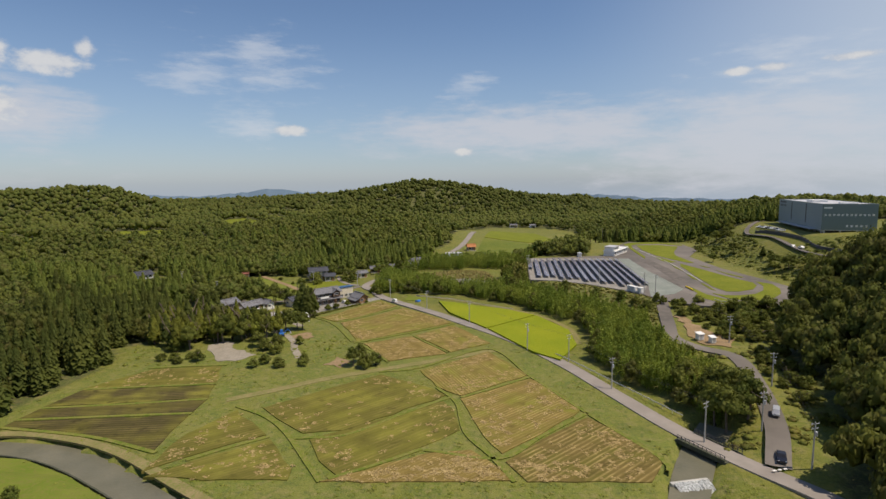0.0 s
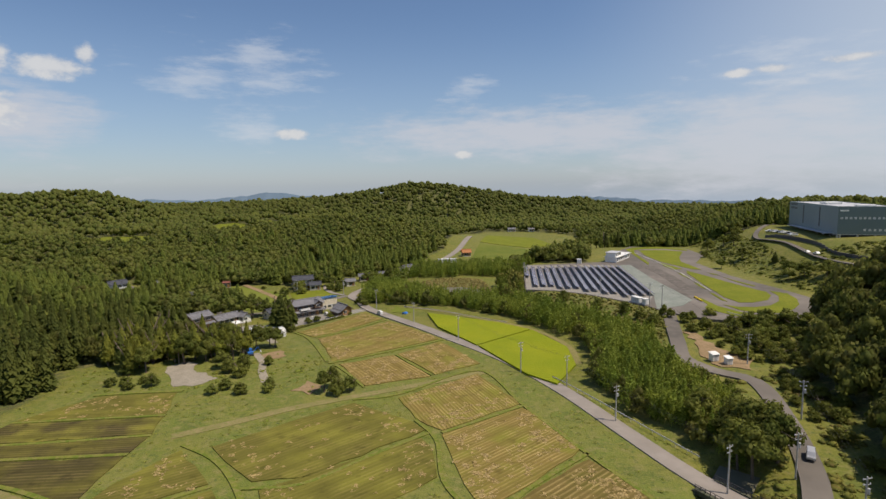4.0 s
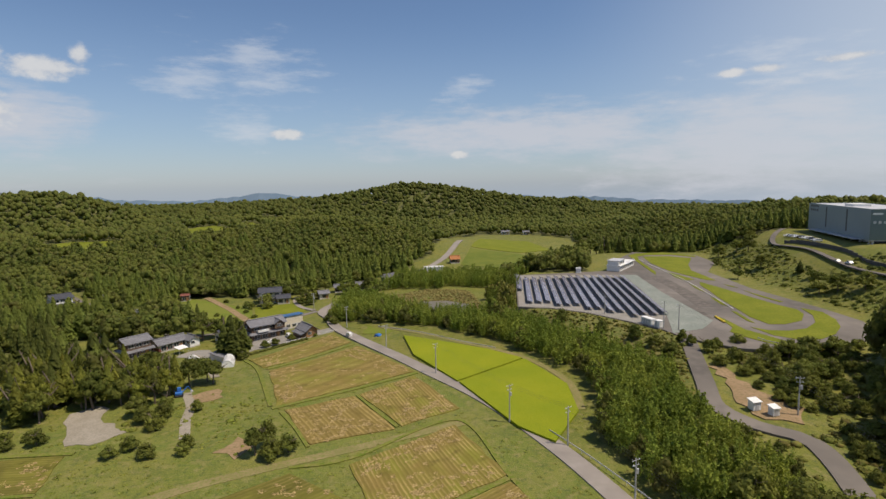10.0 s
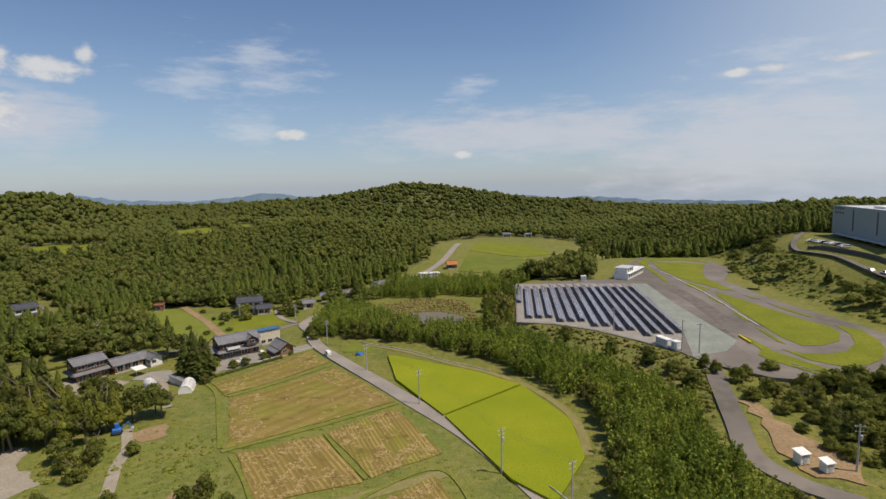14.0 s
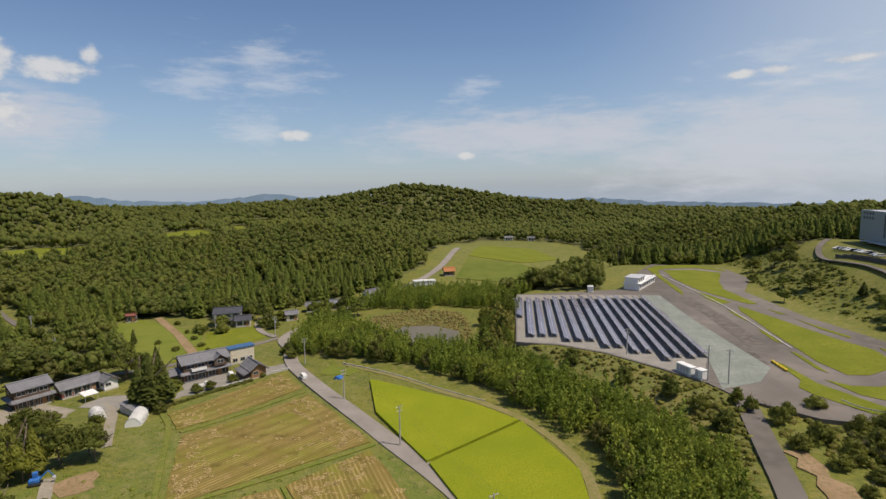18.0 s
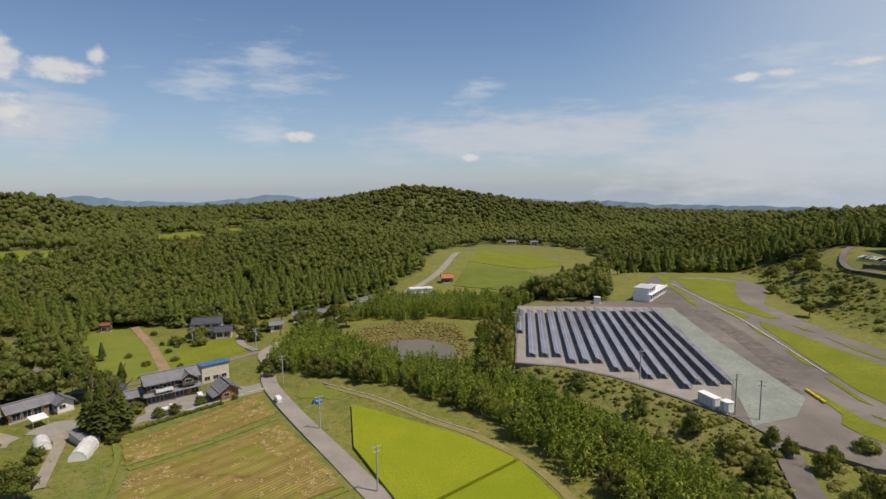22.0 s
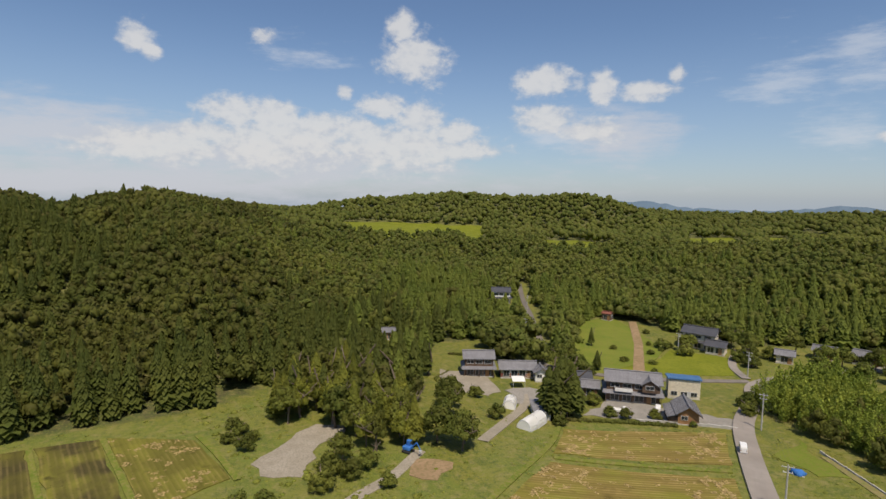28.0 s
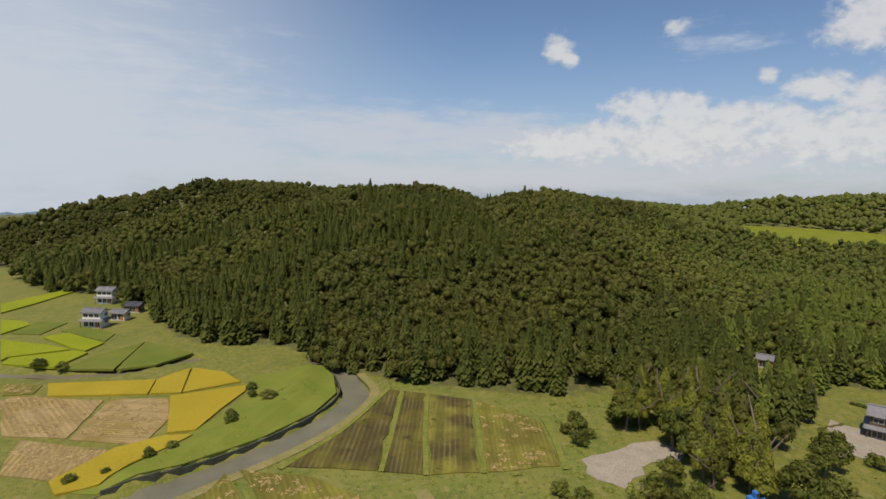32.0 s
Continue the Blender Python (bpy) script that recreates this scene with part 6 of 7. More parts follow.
# ---- panels ----
def solar_field():
    ends = [288.5, 263, 263.3, 263.8, 258.6, 259, 259.6, 253, 253.5, 248.3, 249, 242.4, 245.8, 245.3, 246.7]
    long = 4.0
    a = radians(19)
    bm = box(-1.2, 1.2, -long / 2 + 0.02, long / 2 - 0.02, -0.03, 0.03)
    for q in np.arange(-1.5, 1.6, 1.0):
        box(-1.21, 1.21, q - 0.025, q + 0.025, 0.028, 0.036, bm=bm)
    panel = bpy.data.meshes.new("panel")
    bm.to_mesh(panel)
    bm.free()
    panel.materials.append(PANEL)
    bm = box(-0.03, 0.03, -long / 2, long / 2, 0.03, 0.05)
    seam = bpy.data.meshes.new("seam")
    bm.to_mesh(seam)
    bm.free()
    seam.materials.append(METAL)
    bm = tube((0.9, 0, -0.1), (0.9, 0, 0.85), 0.06, 0.06, 6)
    tube((-0.9, 0, -0.1), (-0.9, 0, 1.45), 0.06, 0.06, 6, bm)
    tube((0.9, 0, 0.85), (-0.9, 0, 1.45), 0.05, 0.05, 6, bm)
    tube((0.9, 0, 0.1), (-0.9, 0, 1.3), 0.035, 0.035, 5, bm)
    frame_me = bpy.data.meshes.new("stand")
    bm.to_mesh(frame_me)
    bm.free()
    frame_me.materials.append(METAL)
    for i, y0 in enumerate(ends):
        x = 18.4 + 3.68 * i
        y1 = 321.5 + 0.55 * i
        n = int((y1 - y0) / long)
        o = thing("solar_row", "long tilted row of blue-violet solar panels", "solar panel", x, y0, 8.32, 0, "rows of solar panels")
        for k in range(n):
            y = long * (k + 0.5)
            p = share("panel", panel, o, Matrix.Translation((0, y, 1.2)) @ Matrix.Rotation(a, 4, "Y"))
            share("seam", seam, p, Matrix.Identity(4))
            if k % 2 == 0:
                share("stand", frame_me, o, Matrix.Translation((0, y - long / 2 + 0.4, 0)))


solar_field()


def inverter_box(x, y, turn, w, d, h):
    o = thing("inverter_cabin", "white steel inverter cabin on a concrete base", "cabin", x, y, 8.3, turn, "inverter cabins")
    part("base", box(-w / 2 - 0.2, w / 2 + 0.2, -d / 2 - 0.2, d / 2 + 0.2, -0.1, 0.3), CONCRETE, o)
    part("body", box(-w / 2, w / 2, -d / 2, d / 2, 0.3, h, 0.04), WHITE, o)
    part("roof", box(-w / 2 - 0.1, w / 2 + 0.1, -d / 2 - 0.1, d / 2 + 0.1, h, h + 0.15, 0.03), WHITE, o)
    for k in range(int(w / 1.1)):
        q = -w / 2 + 0.6 + k * 1.1
        part("door", box(q - 0.45, q + 0.45, -d / 2 - 0.05, -d / 2 - 0.005, 0.45, h - 0.2), METAL, o)


inverter_box(60.8, 233.6, -63, 5.0, 1.8, 2.2)
inverter_box(63.4, 230.2, -63, 2.1, 1.9, 2.2)


def track_house():
    o = thing("track_office", "white flat-roofed track office with open deck", "office", 75.5, 357, 8.3, 62)
    part("wall", box(-13, 13, -3.5, 3.5, 0, 3.0, 0.03), WHITE, o)
    part("roof", box(-13.5, 13.5, -4.2, 4.0, 3.0, 3.3, 0.04), WHITE, o)
    u = part("upper_room", box(-13, -3, -3, 3, 3.3, 5.6, 0.03), WHITE, o)
    part("roof", box(-13.4, -2.6, -3.4, 3.4, 5.6, 5.85), METAL, u)
    for k in range(7):
        window(o, -11 + 3.6 * k, -3.52, 1.6, 2.0, 1.3, "-y")
    for k in range(3):
        window(o, -11 + 3.0 * k, -3.02, 4.5, 1.8, 1.2, "-y")
    for k in range(5):
        q = -2.5 + 3.6 * k
        part("rail_post", tube((q, -3.9, 3.3), (q, -3.9, 4.3), 0.04, 0.04, 6), METAL, o)
    part("rail", box(-2.6, 13.0, -3.94, -3.86, 4.25, 4.33), METAL, o)


track_house()
inverter_box(50.3, 340, 0, 2.4, 2.4, 2.6)


def portable_cabin(x, y, turn, w, d, h):
    o = thing("portable_cabin", "white site cabin on bare earth", "cabin", x, y, float(land(x, y)) + 0.25, turn, "site cabins")
    part("wall", box(-w / 2, w / 2, -d / 2, d / 2, 0.1, h, 0.03), WHITE, o)
    part("roof", slab([(-w / 2 - 0.2, -d / 2 - 0.2, h), (w / 2 + 0.2, -d / 2 - 0.2, h), (w / 2 + 0.2, d / 2 + 0.2, h + 0.4), (-w / 2 - 0.2, d / 2 + 0.2, h + 0.4)], 0.12), WHITE, o)
    part("door", box(-0.4, 0.4, -d / 2 - 0.05, -d / 2, 0.1, 1.8), METAL, o)
    window(o, w / 2 + 0.02, 0, 1.2, 0.8, 0.6, "+x")


portable_cabin(68.6, 170.5, 20, 2.0, 1.7, 2.1)
portable_cabin(71.6, 168.0, 20, 1.7, 1.5, 1.9)


def tyre_wall(pts, n):
    line = resample(pts, 2.0)
    for k, p in enumerate(line[:n]):
        o = thing("track_barrier", "yellow painted kart track barrier block", "barrier", p[0], p[1], 8.35, math.degrees(math.atan2(*(line[min(k + 1, len(line) - 1)] - line[max(k - 1, 0)])[::-1])), "track barriers")
        part("block", box(-0.85, 0.85, -0.3, 0.3, 0, 0.55, 0.08), YELLOW, o)
        part("base", box(-0.9, 0.9, -0.36, 0.36, -0.06, 0.05), RUBBER, o)


tyre_wall([(97.2, 209.4), (99.2, 207.8), (103, 205.2)], 4)
tyre_wall([(86.4, 244), (86.6, 238), (87, 231)], 4)

# ---- warehouse ----
def warehouse():
    M, turn = (178, 316), math.degrees(math.atan2(-0.147, 0.989))
    o = thing("warehouse", "large windowless grey-green warehouse on a hillside terrace", "warehouse", M[0], M[1], 22.6, turn)
    W, D, H = 26.0, 75.0, 19.6
    # Shade of the recess is put into the near-black wall colour.
    part("ground_floor", box(2.5, W - 2, 2.5, D - 2, -3, 5.4), DARK_METAL, o, "shadowed ground floor with loading bays")
    part("south_wall", box(0, W, 0, 0.4, 5.2, H, 0.05), WALL_GREEN, o, "dark grey-green cladding")
    part("west_wall", box(0, 0.4, 0.42, D, 5.2, H, 0.05), WALL_WEST_PALE, o, "blue-grey cladding coloured paler for its brighter side")
    part("east_wall", box(W - 0.4, W, 0.42, D, 5.2, H, 0.05), WALL_GREEN, o)
    part("north_wall", box(0.42, W - 0.42, D - 0.4, D, 5.2, H, 0.05), WALL_GREEN, o)
    part("floor_slab", box(0.05, W - 0.05, 0.05, D - 0.05, 4.9, 5.3), CONCRETE, o)
    r = part("roof", box(0.45, W - 0.45, 0.45, D - 0.45, H - 0.6, H - 0.3), METAL, o)
    part("roof_plant", box(6, 14, 34, 44, H - 0.3, H + 0.9, 0.1), WHITE, r)
    part("roof_plant", box(10, 18, 4, 8, H - 0.3, H + 0.7, 0.1), WHITE, r)
    for q in (25.0, 50.0):
        part("dark_strip", box(-0.06, -0.005, q - 0.7, q + 0.7, 7.5, H - 1.2), DARK_METAL, o, "dark vertical joint in the cladding")
    for k in range(9):
        part("column", box(0.1, 0.8, 1 + 9.0 * k, 1.7 + 9.0 * k, -3, 5.0), CONCRETE, o)
    for k in range(4):
        part("column", box(1 + 7.8 * k, 1.7 + 7.8 * k, 0.1, 0.8, -3, 5.0), CONCRETE, o)
    for row, (n, x0, x1) in ((13.0, (12, 1.5, W - 2)), (6.9, (5, 12, W - 5)), (4.0, (3, 3, 7))):
        for k in range(n):
            q = x0 + (x1 - x0) * k / max(n - 1, 1)
            if row > 4.5:
                w = part("window", box(q - 0.5, q + 0.5, -0.1, -0.004, row, row + 1.0), WHITE, o, "white-framed window")
                part("pane", box(q - 0.36, q + 0.36, -0.13, -0.1, row + 0.14, row + 0.86), METAL, w)
    for row in (15.4, 17.6):
        for k in range(4):
            part("sign_bar", box(-0.08, -0.004, D - 3 - 3.0 * k - 1.7, D - 3 - 3.0 * k, row, row + 1.2), DARK_METAL, o, "dark sign bar on the cladding")
    part("sign_bar", box(0.6, 4.5, -0.08, -0.004, H - 2.6, H - 1.8), WHITE, o, "pale sign bar on the cladding")
    for k in range(4):
        part("loading_door", box(2.38, 2.49, 8 + 16 * k, 14 + 16 * k, 0.2, 4.2), METAL, o)
    part("canopy", box(-4, -0.01, 6, D - 10, 5.0, 5.2), METAL, o)


warehouse()


def retaining_wall():
    line = resample([(157, 358), (160, 335), (161, 310), (158, 288), (160, 268)], 4.0)
    o = thing("retaining_wall", "dark retaining wall below the terrace", "wall", 0, 0, 0)
    for a, b in zip(line, line[1:]):
        z = min(float(land(*a)), float(land(*b)))
        part("wall_panel", slab([(a[0] + 4.2, a[1], z + 3.6), (b[0] + 4.2, b[1], z + 3.6), (b[0] + 4.8, b[1], z + 3.6), (a[0] + 4.8, a[1], z + 3.6)], 4.4), DARK_METAL, o)


retaining_wall()
PARKED = [CAR_WHITE, CAR_SILVER, CAR_BLACK, CAR_WHITE]
for k in range(12):
    px, py = 168.5 + 0.12 * k, 340 + 3.0 * k
    car("sedan", "car parked beside the warehouse", px, py, 175, PARKED[k % 4], 4.0, 1.65, 1.5, "sedan" if k % 3 else "van", z=float(land(px, py)) + 0.05, group="parked cars")
for k in range(2):
    car("sedan", "car parked below the retaining wall", 158.5 - k, 296 + 7 * k, 85, CAR_WHITE, 4.0, 1.65, 1.5, "sedan", group="parked cars", z=float(land(158.5 - k, 296 + 7 * k)) + 0.35)

# ---- bridge and road furniture ----
def bridge():
    o = thing("bridge", "short concrete road bridge with dark railings", "bridge", 50.8, 108.1, 0.0, -53)
    L = 5.6
    part("deck", box(-L, L, -3.0, 3.0, -0.6, 0.2, 0.04), MOSS_STONE, o)
    for s in (-1, 1):
        part("curb", box(-L, L, s * 2.95 - 0.15, s * 2.95 + 0.15, 0.15, 0.42, 0.03), MOSS_STONE, o)
        rail = part("railing", box(-L, L, s * 2.95 - 0.04, s * 2.95 + 0.04, 1.28, 1.38), DARK_METAL, o, "dark steel railing")
        part("mid_rail", box(-L, L, s * 2.95 - 0.03, s * 2.95 + 0.03, 0.85, 0.92), DARK_METAL, rail)
        for k in range(12):
            q = -L + 0.1 + k * (2 * L - 0.2) / 11
            part("rail_post", box(q - 0.05, q + 0.05, s * 2.95 - 0.05, s * 2.95 + 0.05, 0.5, 1.3), DARK_METAL, rail)
        part("abutment", box(s * L - 0.4, s * L + 0.4, -3.2, 3.2, -4.0, 0.12), MOSS_STONE, o)


bridge()


def weir():
    o = thing("weir", "low concrete weir with white falling water", "weir", 43.2, 95.5, -1.25, 18)
    part("sill", box(-4, 4, -0.5, 0.5, -1, 0.5, 0.05), CONCRETE, o)
    bm = bmesh.new()
    rng = np.random.default_rng(5)
    rows = []
    for j in range(9):
        rows.append([bm.verts.new((-3.6 + 7.2 * i / 24, -0.4 - 0.55 * j + rng.normal(0, 0.06), 0.75 - 0.19 * j + rng.normal(0, 0.07))) for i in range(25)])
    for a, b in zip(rows, rows[1:]):
        for i in range(24):
            bm.faces.new((a[i], b[i], b[i + 1], a[i + 1]))
    bmesh.ops.solidify(bm, geom=bm.faces[:], thickness=0.12)
    part("falling_water", bm, FOAM, o, "white foaming water")
    for k in range(14):
        v, f = lump(rng, np.array([rng.uniform(-3.4, 3.4), -3.2 + rng.normal(0, 0.5), -0.75]), np.array([0.7, 0.45, 0.14]), ICO1, 0.4)
        share("foam_patch", to_mesh("foam_patch", v, f, FOAM), o, Matrix.Identity(4))


weir()


def guard_rail(pts, label, level=None):
    line = resample(pts, 3.0)
    o = thing("guard_rail", label, "guard rail", 0, 0, 0)
    for i, (a, b) in enumerate(zip(line, line[1:])):
        za, zb = (float(land(*a)) + 0.3, float(land(*b)) + 0.3) if level is None else (level, level)
        part("beam", slab([(a[0], a[1], za + 0.72), (b[0], b[1], zb + 0.72), (b[0] + 0.07, b[1] + 0.05, zb + 0.72), (a[0] + 0.07, a[1] + 0.05, za + 0.72)], 0.24), METAL, o)
        part("post", tube((a[0] + 0.12, a[1] + 0.08, za - 0.5), (a[0] + 0.12, a[1] + 0.08, za + 0.7), 0.05, 0.05, 6), METAL, o)


guard_rail([(23, 166), (29, 157), (41, 136.5), (49.5, 122)], "white steel guard rail along the road")
guard_rail([(89, 217.5), (90.3, 214), (93, 211.8), (96, 210.5), (101, 210.2), (108, 211.5)], "grey steel guard rail round the track bend", 8.28)


def stop_dashes():
    o = thing("stop_line", "worn white stop line blocks on asphalt", "road marking", 61.5, 99.2, float(land(61.5, 99.2)) + 0.58, 20)
    for k in range(4):
        part("dash", box(-2.4 + 1.2 * k, -1.6 + 1.2 * k, -0.2, 0.2, 0, 0.02), WHITE, o)


stop_dashes()


def stone_wall(pts, label, high=0.7, half=0.25, stuff=None, deep=0.6):
    line = resample(pts, 3.0)
    o = thing("paddy_wall", label, "wall", 0, 0, 0)
    for a, b in zip(line, line[1:]):
        z = max(float(land(*a)), float(land(*b)))
        t = Vector((b[0] - a[0], b[1] - a[1], 0)).normalized()
        n = Vector((-t.y, t.x, 0)) * half
        part("wall_panel", slab([(a[0] - n.x, a[1] - n.y, z + high), (b[0] - n.x, b[1] - n.y, z + high), (b[0] + n.x, b[1] + n.y, z + high), (a[0] + n.x, a[1] + n.y, z + high)], high + deep), stuff or STONE, o)


stone_wall([(-40, 259), (-30, 253.4), (-18, 246.6), (-4, 237.2), (9, 229.9)], "low pale concrete kerb along the rice field", 0.34, 0.1)
stone_wall([(-57, 256.5), (-62, 252.5), (-69, 245.5), (-73, 240.5)], "low pale stone wall of the farmyard", 0.6, 0.18)
stone_wall([(-40, 63.2), (-50, 66.8), (-61, 74.6), (-77.4, 82.8), (-92, 87.5), (-105.6, 87.5), (-118, 80.6), (-124.5, 73.5)], "dark mossy embankment wall along the stream", 0.0, 0.16, MOSS_STONE, 1.8)

POLES = [(50.5, 110, 9.5, 40, False), (36, 139, 9.0, 35, True), (26.6, 160.5, 9.0, 40, False), (14, 171, 9.5, 40, True), (-8.2, 203, 9.5, 45, False), (-29.5, 228.5, 8.5, 45, False), (-54, 261, 9.0, 35, False), (-83, 300, 8.5, 20, True)]
for x, y, t, a, c in POLES:
    utility_pole(x, y, t, a, c)
wires([(x, y, float(land(x, y)) + t - 0.1) for x, y, t, a, c in POLES])
LANE_POLES = [(66.5, 99, 9.5, 20, True), (63.5, 113.5, 9.0, 20, True), (75.5, 136.5, 9.0, 0, True), (76.8, 168.5, 9.0, 0, True), (68.6, 226.5, 9.0, 0, False)]
for x, y, t, a, c in LANE_POLES:
    utility_pole(x, y, t, a, c)
wires([(x, y, float(land(x, y)) + t - 0.1) for x, y, t, a, c in LANE_POLES if x > 65 or y > 120])
for x, y, t in ((64.5, 228.6, 9.5), (48.8, 248.2, 8), (16.9, 283, 9.5), (-111, 302, 8), (-150, 262, 9), (-190, 292, 9)):
    utility_pole(x, y, t, 10, False)


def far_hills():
    """Distant ranges round the edge of the land, coloured with blue haze."""
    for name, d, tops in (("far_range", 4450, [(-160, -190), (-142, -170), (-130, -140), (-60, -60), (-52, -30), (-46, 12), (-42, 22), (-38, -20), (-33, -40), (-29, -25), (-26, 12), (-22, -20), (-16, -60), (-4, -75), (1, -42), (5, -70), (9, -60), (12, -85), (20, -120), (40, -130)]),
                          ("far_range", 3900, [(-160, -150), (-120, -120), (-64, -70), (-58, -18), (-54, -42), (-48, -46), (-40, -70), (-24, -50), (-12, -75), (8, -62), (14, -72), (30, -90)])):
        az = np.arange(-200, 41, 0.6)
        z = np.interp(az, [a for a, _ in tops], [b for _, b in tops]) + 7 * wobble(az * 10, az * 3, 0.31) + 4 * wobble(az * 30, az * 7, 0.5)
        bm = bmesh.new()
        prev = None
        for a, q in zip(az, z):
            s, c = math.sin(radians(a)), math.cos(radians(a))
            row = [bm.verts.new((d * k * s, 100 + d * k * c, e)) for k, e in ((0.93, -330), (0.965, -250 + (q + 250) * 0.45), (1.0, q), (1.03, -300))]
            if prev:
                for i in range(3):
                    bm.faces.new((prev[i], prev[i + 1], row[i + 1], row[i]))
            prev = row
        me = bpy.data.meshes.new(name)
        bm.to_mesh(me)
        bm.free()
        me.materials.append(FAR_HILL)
        tagged(new("backdrop", me), "distant hills painted with blue haze", "hills", kind="structure")


far_hills()
# ---- single trees ----
OAKS = [(54, 136, 4.4, 8.5), (57.5, 126, 4.6, 9.5), (57.5, 116.5, 5.2, 10.5), (62.5, 119, 4.8, 10.5), (64, 126, 4.4, 9.5), (60.5, 124, 4.8, 10), (56.5, 121, 4.4, 9.5), (60, 131, 4, 8), (64, 123, 3.4, 6.5), 
        (-92, 150, 2.4, 4.5), (-97, 147, 1.8, 3), (-101, 160, 3.4, 9), (-90, 178, 3, 8), (-71, 146, 2.0, 3.4), (-63, 147, 2.2, 3.6), (-56, 149, 1.8, 3.2), (-70, 160, 2.6, 5), (-96, 152, 1.6, 2.4), (-104, 149, 2.0, 3.2), (-36, 149, 2.6, 5.5), (-40, 150, 2.4, 6.5), (-33.5, 152, 2.6, 5), (-39, 154, 2.2, 6),
        (-75, 163, 2.6, 5), (-72, 166, 2.4, 4.5), (-79, 166, 3, 6), (-66, 171, 1.8, 3.5), (-84, 181, 3.4, 10), (-73, 190, 3.8, 7.5), (-78, 187, 4.2, 8.5), (-74, 170, 2.4, 5), (-88, 176, 3, 11), (-80, 174, 2.6, 9), (-76, 192.5, 3.6, 7), (-94, 170, 4, 11), (-110, 246, 4.5, 10), (-113, 251, 4.6, 11), (-106, 250, 4, 9), (-121, 243, 4.4, 10), (-97, 200, 4, 8), (-103, 203, 3.6, 7), (-92, 197, 3.4, 7), (-88, 240, 2.6, 4), (-104, 212, 2.4, 4), (-119, 303, 3, 5), (-100, 326, 4, 9), (-108, 328, 4, 9), (-122, 326, 4.4, 10), (-94, 318, 3.4, 7), (-74, 336, 4, 8), (-80, 338, 3.6, 7), (-92, 340, 4, 9), (-66, 340, 4, 8), (-70, 316, 4, 8), (-64, 308, 4, 8), (-62, 296, 3.6, 7), (-69, 150, 2.2, 3.6), (-57, 152, 2.0, 3.4), (-88, 172, 3.5, 8), (-100, 150, 2, 3.5), (-106, 158, 2.4, 4),
        (-88.5, 209, 2.6, 5), (-80, 222, 2.0, 3.6), (-112, 308, 4, 7), (-76, 240, 2.0, 3.5), (-79, 237.5, 1.9, 3.2), (-72, 246, 1.8, 3.0), (-63.5, 249.5, 1.0, 2.0), (-62, 268, 2.6, 5), (-66, 274, 2.8, 5), (-64, 280, 2.4, 4.5), (-104, 252, 3, 6), (-124, 250, 4, 8),
        (-123.9, 301.4, 1.2, 2.0), (-115.0, 292.7, 1.5, 2.4), (-106.6, 284.2, 1.7999999999999998, 2.0), (-99.3, 276.7, 1.2, 2.4), (-126.1, 285.2, 1.5, 2.0), (-113.1, 277.6, 1.7999999999999998, 2.4), (-116.4, 299.7, 1.2, 2.0), (-118.8, 307.1, 1.5, 2.4), (-137.8, 315.3, 1.7999999999999998, 2.0), (-108.5, 302.7, 3.2, 5.5), (-95.9, 314.3, 3.2, 5.5), (-89.6, 312.2, 3.2, 5.5), (-92.7, 327.3, 3.2, 5.5),
        (-101.5, 64, 1.6, 2.6), (-97, 67, 1.5, 2.4), (-83, 70.5, 1.8, 3.0), (-80, 72.5, 1.6, 2.6), (-66, 68.5, 1.3, 2.2), (-62, 66.5, 1.4, 2.6), (-56, 62, 1.0, 1.8), (-52, 58, 1.4, 2.4), (-95, 73, 2.6, 2.4), (-99.8, -5.0, 2.4, 3.6), (-100.2, 2.7, 2, 3),
        (140, 334, 4, 7.5), (134, 346, 3, 6), (124.5, 324, 3, 6), (131, 369, 2.8, 5.5), (143, 288, 4, 7), (145, 278, 4.4, 8), (150, 270, 4, 7), (139, 281, 3.4, 6), (146, 300, 2.6, 4.5), (150, 375, 4, 9), (158, 392, 4, 9), (148, 386, 4, 9), (141, 394, 3.6, 8),
        (75, 211, 1.8, 3.5), (76, 200, 2.4, 5.5), (78, 193, 2.4, 5), (84, 197, 2.6, 5.5), (91, 203, 3, 6), (82, 214, 2.4, 4.5), (92, 196, 3, 6.5), (97, 205, 3.4, 6.5), (103, 203, 3.6, 7), (88, 188, 3, 6), (84, 180, 3.2, 6), (68, 212, 1.8, 4.5), (71.5, 207, 2.4, 5), (66.5, 216, 1.6, 4.4), (60, 205, 2.6, 5), (54, 222, 2.6, 5.5), (45, 232, 2.6, 5), (33, 245, 2.4, 5), (58, 214, 2.4, 5),
        (12, 372, 4.5, 8), (24, 380, 4.8, 9), (36, 388, 5, 10), (50, 398, 5, 11), (60, 408, 5.4, 12), (68, 418, 5, 11), (8, 352, 3.6, 7), (30, 352, 3.4, 6), (42, 356, 3.6, 6.5), (-56, 330, 4, 7), (-62, 342, 4, 8), (-50, 352, 4, 8), (-60, 318, 4, 7.5)]
for x, y, w, h in OAKS:
    tree("oak", x, y, w, h * 1.1)
